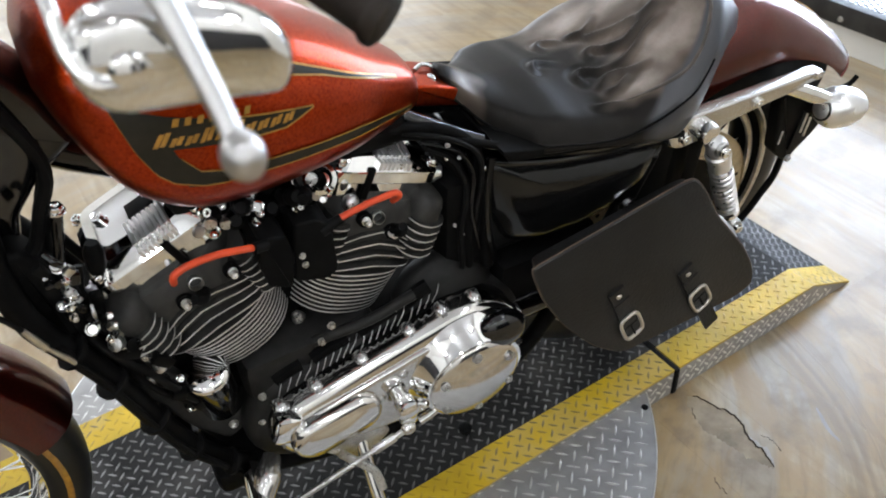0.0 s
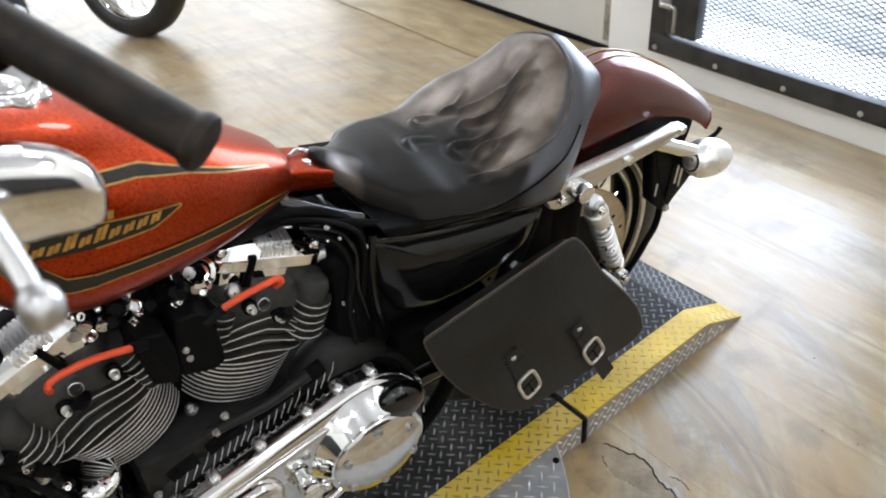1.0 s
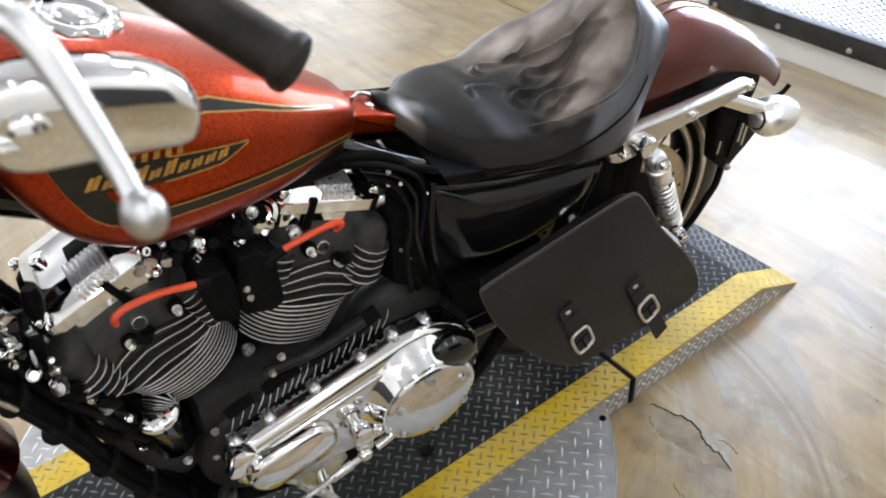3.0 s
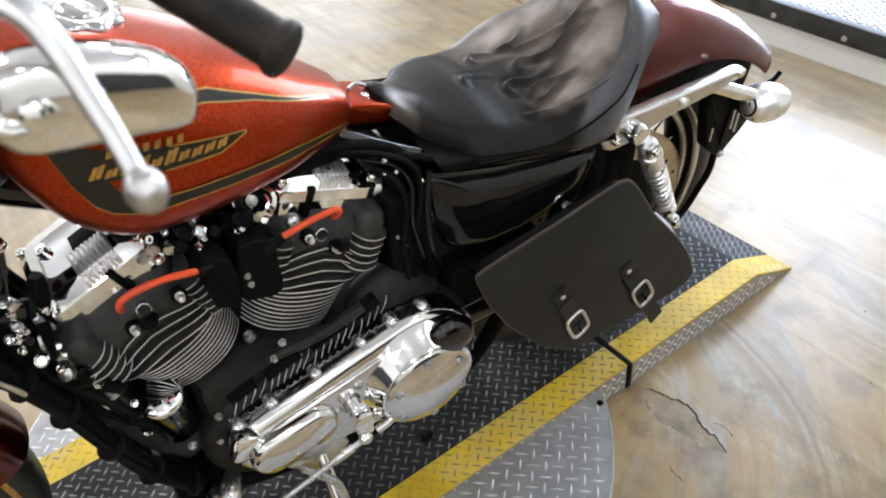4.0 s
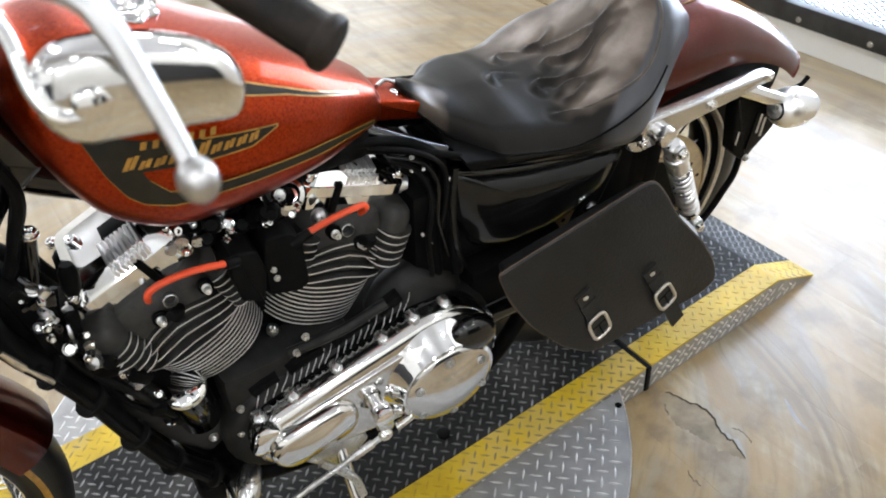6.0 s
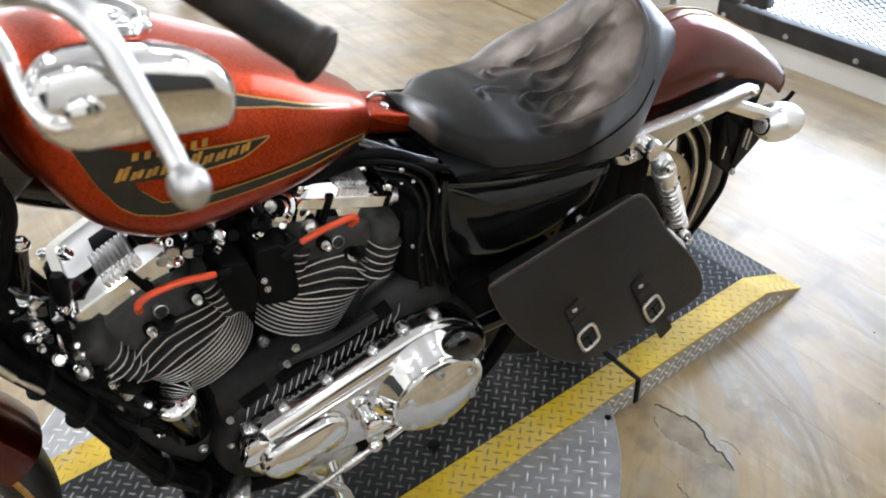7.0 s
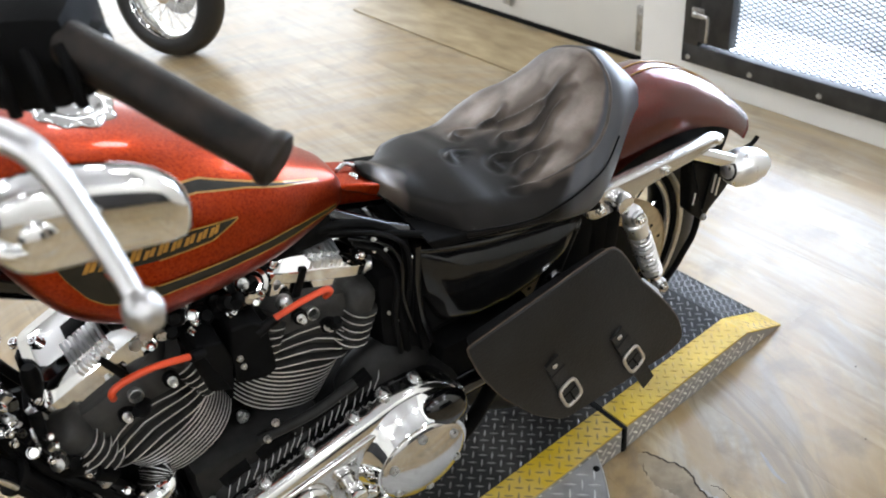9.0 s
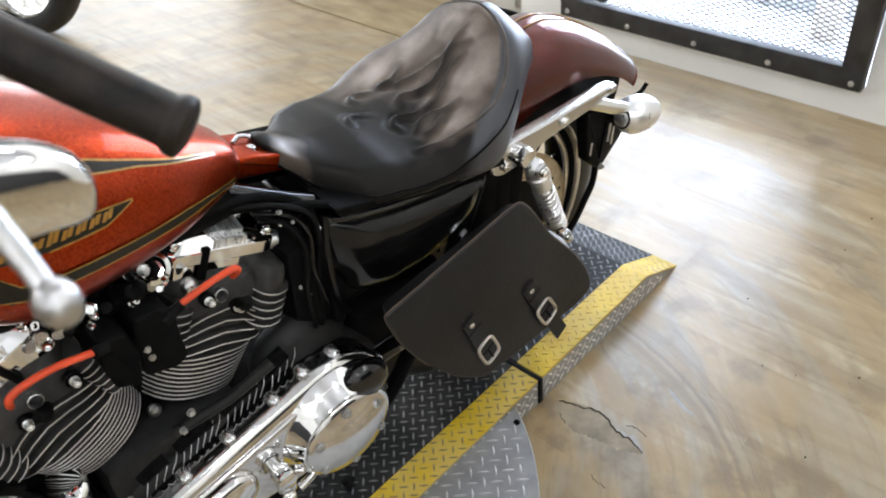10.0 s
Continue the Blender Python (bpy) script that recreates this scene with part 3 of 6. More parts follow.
def quad_slab(corners, thick, bm=None):
    """A plate under four top corners."""
    top = [Vector(c) for c in corners]
    low = [c - Vector((0, 0, thick)) for c in top]
    return ring_loft([low, top], bm)


def section(x0, x1, tag):
    part("deck_plate", quad_slab([(x0, SY0, PZ), (x1, SY0, PZ), (x1, SY1, PZ), (x0, SY1, PZ)], 0.006), DECKM, platform, "dark worn tread plate", 0)
    for a, b in ((PY0, SY0), (SY1, PY1)):
        part("edge_strip", quad_slab([(x0, a, PZ), (x1, a, PZ), (x1, b, PZ), (x0, b, PZ)], 0.006), YELLOW, platform, "yellow painted edge", 0)
    part("body", box(((x0 + x1) / 2, (PY0 + PY1) / 2, 0.032), (x1 - x0, PY1 - PY0, 0.063)), SILVER, platform, "bare tread-plate sides", 0)


section(PX0, GAP - 0.007, "front")
section(GAP + 0.007, RX0, "rear")
part("joint_strip", box((GAP, (PY0 + PY1) / 2 - 0.001, 0.034), (0.0138, PY1 - PY0 + 0.006, 0.07), bevel=0.003), RUBBER, platform, "black rubber joint strip")
RZ = 0.004
part("ramp_plate", quad_slab([(RX0, SY0, PZ), (RX1, SY0, RZ), (RX1, SY1, RZ), (RX0, SY1, PZ)], 0.004), DECKM, platform, "", 0)
for a, b in ((PY0, SY0), (SY1, PY1)):
    part("ramp_edge", quad_slab([(RX0, a, PZ), (RX1, a, RZ), (RX1, b, RZ), (RX0, b, PZ)], 0.004), YELLOW, platform, "yellow painted ramp edge", 0)
part("ramp_body", ring_loft([[(RX0, y, 0.0), (RX1 - 0.004, y, 0.0), (RX1 - 0.004, y, 0.001), (RX0, y, PZ - 0.0045)] for y in (PY0, PY1)]), SILVER, platform, "", 0)


def lug_mesh(name, places, material, l=0.0112, w=0.0023, h=0.0016):
    """Raised almond-shaped lugs: places are (point, along, normal)."""
    vs, fs = [], []
    for p, d, n in places:
        s = n.cross(d)
        k = len(vs)
        for u, q, e in ((-1, 0, 0), (-0.35, 1, 0), (0.35, 1, 0), (1, 0, 0), (0.35, -1, 0), (-0.35, -1, 0), (-0.55, 0, 1), (0.55, 0, 1)):
            vs.append(p + d * (u * l) + s * (q * w) + n * (e * h))
        fs += [(k, k + 6, k + 1), (k + 1, k + 6, k + 7, k + 2), (k + 2, k + 7, k + 3), (k + 3, k + 7, k + 4), (k + 4, k + 7, k + 6, k + 5), (k + 5, k + 6, k)]
    me = bpy.data.meshes.new(name)
    me.from_pydata(vs, [], fs)
    me.materials.append(material)
    me.polygons.foreach_set("use_smooth", [True] * len(me.polygons))
    return me


def lug_field(a0, a1, b0, b1, pitch, origin, ea, eb, keep=None):
    """Lugs in a basket weave, set at 45 degrees to ea and eb."""
    out = []
    ea, eb = Vector(ea).normalized(), Vector(eb).normalized()
    n = ea.cross(eb)
    r = math.sqrt(0.5)
    reach = int((abs(a1) + abs(a0) + abs(b1) + abs(b0)) / pitch) + 2
    for i in range(-reach, reach):
        for j in range(-reach, reach):
            a, b = (i - j) * pitch * r, (i + j) * pitch * r
            if a0 + 0.006 < a < a1 - 0.006 and b0 + 0.006 < b < b1 - 0.006 and (keep is None or keep(a, b)):
                d = (ea + eb if (i + j) % 2 else ea - eb).normalized()
                out.append((Vector(origin) + ea * a + eb * b, d, n))
    return out


def lugs(parent, places, material, l=0.0102, w=0.0021):
    ob = new("tread_relief", lug_mesh("tread_relief", places, material, l, w))
    ob.parent = parent
    tagged(ob, "raised tread lugs", kind="stuff")


PITCH = 0.0188
for x0, x1 in ((-1.0, GAP - 0.007), (GAP + 0.007, RX0)):
    lugs(platform, lug_field(x0, x1, SY0, SY1, PITCH, (0, 0, PZ), (1, 0, 0), (0, 1, 0)), LUGM)
    lugs(platform, lug_field(x0, x1, PY0, SY0, PITCH, (0, 0, PZ), (1, 0, 0), (0, 1, 0)) + lug_field(x0, x1, SY1, PY1, PITCH, (0, 0, PZ), (1, 0, 0), (0, 1, 0)), YLUG)
    lugs(platform, lug_field(x0, x1, 0.0, 0.068, PITCH, (0, PY0, 0), (1, 0, 0), (0, 0, 1)), SIDELUG, 0.0118, 0.0027)
rl = math.hypot(RX1 - RX0, PZ - RZ)
rdir = (RX1 - RX0, 0, RZ - PZ)
lugs(platform, lug_field(0, rl, SY0, SY1, PITCH, (RX0, 0, PZ), rdir, (0, 1, 0)), LUGM)
lugs(platform, lug_field(0, rl, PY0, SY0, PITCH, (RX0, 0, PZ), rdir, (0, 1, 0)) + lug_field(0, rl, SY1, PY1, PITCH, (RX0, 0, PZ), rdir, (0, 1, 0)), YLUG)
lugs(platform, lug_field(RX0, RX1, 0.0, 0.068, PITCH, (0, PY0, 0), (1, 0, 0), (0, 0, 1), lambda a, b: b < PZ - (a - RX0) / (RX1 - RX0) * PZ - 0.012), SIDELUG, 0.0118, 0.0027)

# round plate under the platform's edge
DC, DR, DZ = (-0.117, 0.167), 0.578, 0.058
disc = thing("turntable_plate", "bare aluminium tread-plate turntable disc under the platform edge", "turntable")
for sgn, ya, yb in ((-1, -0.43, PY0 - 0.0015), (1, PY1 + 0.0015, 0.78)):
    rim = []
    a0 = math.acos((PY0 - 0.0015 - DC[1]) / DR) if sgn < 0 else math.acos((PY1 + 0.0015 - DC[1]) / DR)
    if sgn < 0:
        angs = np.linspace(a0, 2 * math.pi - a0, 64)
    else:
        angs = np.linspace(-a0, a0, 48)
    rim = [(DC[0] + DR * math.sin(a), DC[1] + DR * math.cos(a)) for a in angs]
    bmd = ring_loft([[(x, y, DZ - 0.006) for x, y in rim], [(x, y, DZ) for x, y in rim]])
    part("plate", bmd, SILVER, disc, "", 20)
    part("plate_rim", tube([(DC[0] + (DR - 0.0008) * math.sin(a), DC[1] + (DR - 0.0008) * math.cos(a), DZ - 0.0008) for a in angs], 0.0016, 6, 1, smooth=False), SLUG, disc, "bright cut edge")
    skirt = [(DC[0] + (DR - 0.05) * (x - DC[0]) / DR, DC[1] + (y - DC[1]) * 0.96 + (0.0), 0) for x, y in rim]
    part("under_ring", ring_loft([[(x, y if sgn * (y - (ya if sgn > 0 else yb)) > 0 else (ya if sgn > 0 else yb), z) for x, y, _ in skirt] for z in (0.0, DZ - 0.0065)]), SATIN, disc, "", 20)
    keep = lambda a, b: (a - DC[0]) ** 2 + (b - DC[1]) ** 2 < (DR - 0.016) ** 2
    lugs(disc, lug_field(-0.72, 0.48, ya, yb, 0.0232, (0, 0, DZ), (1, 0, 0), (0, 1, 0), keep), SLUG, 0.0135, 0.002)
for x, y in ((0.359, -0.14), (0.02, -0.385), (-0.42, -0.31)):
    part("rivet", hexbolt((x, y, DZ), (0, 0, 1), 0.0055, 0.003), SATIN, disc)


# ---- second motorcycle, far behind ----
def wheel_parts(parent, c, R, tw, rim_r, axis=(0, 1, 0), spokes=40, rim_mat=None, rotor=True, rotor_mat=None, rotor_r=0.135):
    """Tyre, rim, hub, laced spokes and brake rotor; axis points to the rotor's far side."""
    c, ax = Vector(c), Vector(axis).normalized()
    hub = part("hub", lathe([(-0.055, 0.018), (-0.05, 0.034), (-0.042, 0.034), (-0.036, 0.022), (0.036, 0.022), (0.042, 0.034), (0.05, 0.034), (0.055, 0.018)], c, ax, 20), CHROME, parent)
    prof = []
    for k in range(17):
        a = -math.pi / 2 - 2.45 + 4.9 * k / 16 + math.pi / 2
        s, q = math.sin(a), math.cos(a)
        prof.append((tw / 2 * math.copysign(abs(s) ** 0.8, s), R - (R - rim_r) * (1 - (q + 0.77) / 1.77)))
    ty = lathe(prof, c, ax, 72, cap=False)
    part("tyre", ty, TYRE, hub, "black rubber tyre")
    w = tw * 0.36
    rp = [(-w, rim_r + 0.012), (-w - 0.004, rim_r + 0.014), (-w - 0.004, rim_r + 0.004), (-w + 0.006, rim_r - 0.004), (-w * 0.5, rim_r - 0.012), (0, rim_r - 0.016),
          (w * 0.5, rim_r - 0.012), (w - 0.006, rim_r - 0.004), (w + 0.004, rim_r + 0.004), (w + 0.004, rim_r + 0.014), (w, rim_r + 0.012)]
    part("rim", lathe(rp, c, ax, 72, cap=False), rim_mat or CHROME, hub, "chrome spoked rim")
    a, b, d = axes_of(ax)
    for i in range(spokes):
        t = 2 * math.pi * i / spokes
        side = 1 if i % 2 else -1
        tw2 = t + (0.32 if (i // 2) % 2 else -0.32)
        p = c + d * (side * 0.044) + (a * math.cos(tw2) + b * math.sin(tw2)) * 0.03
        q = c + d * (side * 0.008) + (a * math.cos(t) + b * math.sin(t)) * (rim_r - 0.013)
        part("spoke", rod(p, q, 0.0019, 5), CHROME, hub)
    if rotor:
        rt = lathe([(-0.066, rotor_r - 0.055), (-0.061, rotor_r - 0.055), (-0.061, rotor_r), (-0.066, rotor_r)], c, ax, 48, cap=False)
        ro = part("brake_rotor", rt, rotor_mat or ROTOR, hub, "drilled brake rotor")
        for i in range(24):
            t = 2 * math.pi * i / 24
            r = rotor_r - 0.037 + 0.02 * (i % 3) / 2
            p = c + (a * math.cos(t) + b * math.sin(t)) * r
            part("rotor_hole", lathe([(-0.0668, 0.004), (-0.0662, 0.0042)], p, ax, 8), SATIN, ro)
        part("rotor_carrier", lathe([(-0.063, 0.03), (-0.06, 0.03), (-0.06, rotor_r - 0.05), (-0.063, rotor_r - 0.05)], c, ax, 32, cap=False), SATIN, hub)
    return hub


def far_bike():
    """A parked motorcycle: only its near wheel and dark running gear come into view."""
    t = thing("parked_motorcycle", "black parked motorcycle with chrome spoked wheels and fat tyres", "motorcycle",
              Matrix.Translation((0.74, 2.83, 0.0)) @ Matrix.Rotation(radians(122), 4, "Z") @ Matrix.Rotation(radians(9), 4, "X"))
    wheel_parts(t, (0, 0, 0.275), 0.275, 0.14, 0.182, (0, 1, 0), 28, rotor_mat=ALU, rotor_r=0.10)
    wheel_parts(t, (1.55, 0, 0.32), 0.32, 0.1, 0.235, (0, -1, 0), 28, rotor=False)
    for v in (-0.1, 0.1):
        part("fork_leg", rod((0, v, 0.275), (0.36, v, 0.95), 0.022, 14), BLACK, t)
        part("frame_rail", tube([(0.42, 0.0, 0.85), (0.5, v, 0.5), (0.62, v, 0.2), (1.1, v, 0.2), (1.55, v, 0.32)], 0.016, 8, 4), BLACK, t)
    part("front_fender", ring_loft([[(0.355 * math.cos(a) * k, v, 0.315 + 0.355 * math.sin(a) * k) for v, k in ((-0.075, 0.9), (-0.06, 0.98), (0, 1.02), (0.06, 0.98), (0.075, 0.9), (0.06, 0.97), (0, 1.005), (-0.06, 0.97))] for a in np.linspace(0.7, 2.4, 14)]), BLACK, t)
    part("engine", box((0.85, 0, 0.42), (0.46, 0.24, 0.36), bevel=0.05), WRINKLE, t)
    part("fuel_tank", ball((0.72, 0, 0.82), (0.26, 0.13, 0.1)), BLACK, t)
    part("seat", ball((1.18, 0, 0.72), (0.26, 0.13, 0.06)), SEATM, t)
    part("rear_fender", ring_loft([[(1.55 + 0.36 * math.cos(a) * k, v, 0.32 + 0.36 * math.sin(a) * k) for v, k in ((-0.085, 0.88), (-0.07, 0.98), (0, 1.03), (0.07, 0.98), (0.085, 0.88), (0.07, 0.97), (0, 1.015), (-0.07, 0.97))] for a in np.linspace(0.2, 2.2, 14)]), BLACK, t)
    part("exhaust", tube([(0.75, -0.16, 0.5), (0.6, -0.18, 0.3), (0.9, -0.2, 0.22), (1.8, -0.2, 0.28)], 0.03, 12, 5), CHROME, t)
    part("handlebar", tube([(0.5, -0.38, 1.02), (0.42, -0.25, 1.05), (0.36, 0, 1.0), (0.42, 0.25, 1.05), (0.5, 0.38, 1.02)], 0.013, 10, 5), CHROME, t)
    part("headlamp", ball((0.24, 0, 0.88), (0.08, 0.09, 0.09)), CHROME, t)
    part("caliper", box((0.12, 0.075, 0.36), (0.07, 0.04, 0.1), bevel=0.012), SATIN, t)
    return t


far_bike()


# a worn place in the floor, and grit
tear = thing("floor_tear", "torn floor covering with a lifted dark edge, on the plank floor", "floor tear", kind="structure")
rj = random.Random(2)


def ragged(pts, step=0.004, amp=0.0022):
    """A broken line through pts, jagged at two sizes."""
    path = smooth_path([(x, y, 0) for x, y in pts], 12)
    out = []
    for i, p in enumerate(path):
        k = amp * (noise.noise(p * 90) * 1.5 + noise.noise(p * 260))
        out.append((p.x + k, p.y + k * 0.6))
    return out


def sheet(rows, material, name, label, smooth=0):
    bm = bmesh.new()
    prev = None
    for row in rows:
        vs = [bm.verts.new(p) for p in row]
        if prev:
            for k in range(len(vs) - 1):
                bm.faces.new((prev[k], prev[k + 1], vs[k + 1], vs[k]))
        prev = vs
    return part(name, bm, material, tear, label, smooth)


TORN = mat("torn_edge_dark", (0.055, 0.043, 0.03), 0.85, spec=0.15)
SCREED = mat("bare_screed", (0.2, 0.145, 0.078), 0.34, 0, 0.3, 16, 0.0006, 110, tint=(0.35, 0.275, 0.17), rvar=0.3)
PEEL = mat("vinyl_and_glint_grey", (0.31, 0.28, 0.235), 0.34, 0, 0.2, 30, 0.0003, 150)
edge_line = ragged([(.494, -.144), (.504, -.167), (.510, -.191), (.522, -.218), (.518, -.248), (.507, -.268), (.502, -.291), (.503, -.310), (.496, -.328), (.492, -.345)])
m_edge = len(edge_line) - 1
rows = []
for i, (x, y) in enumerate(edge_line):
    wd = 0.0007 + 0.0030 * math.sin(math.pi * i / m_edge) ** 0.7 * (0.35 + 0.65 * rj.random())
    rows.append([(x - wd, y, 0.0010), (x, y, 0.0024), (x + 0.0018, y, 0.0008)])
sheet(rows, TORN, "torn_edge", "dark torn edge")
back_line = ragged([(.484, -.138), (.474, -.150), (.462, -.168), (.455, -.195), (.452, -.222), (.458, -.250), (.464, -.280), (.470, -.310), (.480, -.335), (.488, -.350)], amp=0.005)
rows = []
for i, (x, y) in enumerate(edge_line):
    bx, by = back_line[min(len(back_line) - 1, i)]
    rows.append([(x - 0.001 + (bx - x) * t, y + (by - y) * t, 0.0006 + 0.0007 * noise.noise(Vector((bx * 40, y * 60, t * 3))) * (1 - t)) for t in (0, 0.15, 0.35, 0.55, 0.75, 0.9, 1.0)])
sheet(rows, SCREED, "bare_patch", "bare grey-brown patch", 60)
# the covering that curls up beside the tear, and a sliver painted as a reflection
rows = []
for i, (x, y) in enumerate(edge_line[60:]):
    u = i / (m_edge - 60)
    wd = 0.009 * math.sin(math.pi * min(1, u * 1.05)) ** 0.8 + 0.0006
    rows.append([(x + 0.0014, y, 0.0012), (x + wd * 0.4, y - 0.002, 0.0014), (x + wd, y - 0.004, 0.0005)])
sheet(rows, PEEL, "peeled_strip", "grey lifted vinyl strip", 60)
# thin pale sheet that paints a narrow reflection on the boards
for c in ([(.665, -.300), (.650, -.322), (.636, -.348), (.632, -.376)],):
    line = ragged(c, amp=0.0012)
    rows = [[(x - 0.0005, y, 0.0005), (x + 0.001 + 0.006 * math.sin(math.pi * i / len(line) * 0.9), y - 0.003, 0.0006)] for i, (x, y) in enumerate(line)]
    sheet(rows, PEEL, "reflection_sliver", "pale sliver standing in for a reflection on the floor")
for line in ([(.470, -.165), (.460, -.176), (.455, -.188)], [(.528, -.285), (.534, -.305), (.529, -.330)], [(.385, -.300), (.378, -.318), (.380, -.335)]):
    q = ragged(line, amp=0.003)
    sheet([[(x - 0.0004 - 0.0012 * rj.random(), y, 0.0008), (x + 0.0004, y, 0.0014)] for x, y in q], TORN, "crack", "fine dark crack")
for x, y, r in ((1.018, -.301, .004), (1.485, -.406, .005), (1.323, -.403, .004), (.843, -.421, .003), (.86, -.486, .0025), (.932, -.588, .005), (.674, -.587, .004)):
    solid("grit", ball((x, y, r * 0.25), (r * 0.65, r * 0.5, r * 0.3), u=8, v=5), RUBBER, "small dark bit of grit on the plank floor", "grit")
solid("rubber_puck", lathe([(0, .012), (.008, .013), (.011, .010), (.012, .004)], (KNOB[0], KNOB[1], PZ), (0, 0, 1), 20), RUBBER, "small black rubber puck on the tread plate", "rubber puck")


# ---- the motorcycle, leaning on its stand ----
# its own frame: x to the rear, y to its right, z up from the deck
bike = thing("motorcycle", "red cruiser motorcycle with black engine, leaning on its side stand", "motorcycle")
bike.matrix_basis = Matrix.Translation((0.59, 0.07, PZ)) @ Matrix.Rotation(radians(-4), 4, "Z") @ Matrix.Rotation(radians(7), 4, "X") @ Matrix.Translation((-0.59, 0, 0))

# wheels
REAR, FRONT = (0.59, 0.0, 0.315), (-0.848, 0.0, 0.325)
AXLE = (0.462, 0.0, 0.326)
rear = wheel_parts(bike, AXLE, 0.326, 0.095, 0.245, (0, 1, 0), 40, rim_mat=SATIN, rotor_r=0.190)
for rr, vv in ((0.2545, -0.0450), (0.2330, -0.0330)):
    part("rim_lip", lathe([(vv + 0.004, rr - 0.006), (vv - 0.002, rr - 0.005), (vv - 0.004, rr), (vv - 0.002, rr + 0.005), (vv + 0.004, rr + 0.006)], AXLE, (0, 1, 0), 72, cap=False), NICKEL, rear, "bright rim lip")
front = wheel_parts(bike, FRONT, 0.325, 0.10, 0.258, (0, 1, 0), 40, rotor=False)
part("sidewall_stripe", lathe([(-0.0500, 0.2855), (-0.0515, 0.2885), (-0.0515, 0.2915), (-0.0500, 0.2945)], FRONT, (0, 1, 0), 72, cap=False), GOLD, front, "gold sidewall line")
part("rear_axle", rod((0.462, -0.145, 0.326), (0.462, 0.145, 0.326), 0.012, 12), CHROME, bike)
for v in (-0.105, 0.105):
    part("swingarm", tube([(0.12, v, 0.33), (0.30, v, 0.325), (0.48, v, 0.31), (0.57, v, 0.318)], [0.026, 0.024, 0.02], 12, 4), BLACK, bike)

# fuel tank
TANK = [(0.008, .757, .722, .030), (-.005, .775, .712, .045), (-.05, .81, .708, .07), (-.10, .85, .703, .095), (-.16, .888, .702, .115), (-.22, .918, .703, .128),
        (-.28, .94, .708, .134), (-.32, .952, .728, .132), (-.35, .955, .757, .126), (-.372, .95, .80, .112), (-.39, .935, .85, .085), (-.40, .915, .88, .05)]
TN = 2.6


def tank_at(x):
    wt, wb, hw = (lerp_table(TANK, x, k) for k in (1, 2, 3))
    return wt, wb, hw, wb + 0.42 * (wt - wb)


def tank_side(x, w, off=0.0):
    """The point of the tank's left flank at x and height w."""
    wt, wb, hw, wc = tank_at(x)
    hh = wt - wc if w > wc else wc - wb
    return Vector((x, -hw * max(0.0, 1 - min(1, abs(w - wc) / hh) ** TN) ** (1 / TN) - off, w))


def smooth_table(T, n):
    """Rows of T resampled by a smooth curve."""
    P = [Vector(r[:2] + r[2:4]) if len(r) == 4 else Vector(r) for r in T]
    P = [P[0] * 2 - P[1]] + P + [P[-1] * 2 - P[-2]]
    out = []
    for i in range(1, len(P) - 2):
        a, b, c, d = P[i - 1:i + 3]
        for k in range(n):
            t = k / n
            out.append(0.5 * ((2 * b) + (c - a) * t + (2 * a - 5 * b + 4 * c - d) * t * t + (3 * b - a - 3 * c + d) * t ** 3))
    return [tuple(p) for p in out + [P[-2]]]


TANK = smooth_table(TANK, 4)
rings = []
for x, wt, wb, hw in TANK:
    wc = wb + 0.42 * (wt - wb)
    r = []
    for k in range(48):
        a = 2 * math.pi * k / 48
        cc, ss = math.cos(a), math.sin(a)
        r.append((x, hw * math.copysign(abs(cc) ** (2 / TN), cc), wc + (wt - wc if ss > 0 else wc - wb) * math.copysign(abs(ss) ** (2 / TN), ss)))
    rings.append(r)
tank = part("fuel_tank", ring_loft(rings), RED, bike, "candy red metal-flake fuel tank", 60)


def flank(name, xs, lo, hi, material, off, label="", rows=4):
    """A painted band that follows the tank's flank between two height curves."""
    bm = bmesh.new()
    grid = []
    for i in range(33):
        x = xs[0] + (xs[1] - xs[0]) * i / 32
        a, b = lo(x), hi(x)
        grid.append([bm.verts.new(tank_side(x, a + (b - a) * j / rows, off)) for j in range(rows + 1)])
    for g, h in zip(grid, grid[1:]):
        for j in range(rows):
            bm.faces.new((g[j], g[j + 1], h[j + 1], h[j]))
    return part(name, bm, material, tank, label, 60)


def curve_of(*pts):
    return lambda x: float(np.interp(x, [p[0] for p in pts], [p[1] for p in pts]))


up_lo = curve_of((-.33, .905), (-.188, .867), (-.135, .8425), (-.03, .781))
up_hi = curve_of((-.33, .918), (-.182, .876), (-.132, .8465), (-.03, .7825))
low_hi = curve_of((-.30, .806), (-.27, .7985), (-.194, .785), (-.096, .765), (-.012, .737))
low_lo = curve_of((-.30, .79), (-.27, .783), (-.236, .779), (-.162, .766), (-.07, .747), (-.012, .7315))
pan_lo = curve_of((-.35, .90), (-.346, .885), (-.337, .845), (-.325, .815), (-.312, .80), (-.285, .787), (-.26, .781))
pan_hi = curve_of((-.35, .905), (-.33, .895), (-.31, .862), (-.302, .83), (-.285, .806), (-.26, .797))
flank("upper_band", (-.33, -.03), up_lo, up_hi, DECAL, 0.0012, "charcoal band with gold edges")
flank("lower_band", (-.30, -.012), low_lo, low_hi, DECAL, 0.0012, "charcoal band with gold edges")
flank("front_panel_graphic", (-.349, -.26), pan_lo, pan_hi, DECAL, 0.0014, "charcoal graphic")
flag_lo, flag_hi = curve_of((-.335, .84), (-.30, .838), (-.25, .826), (-.19, .816), (-.155, .822)), curve_of((-.335, .888), (-.30, .872), (-.25, .852), (-.19, .834), (-.155, .8235))
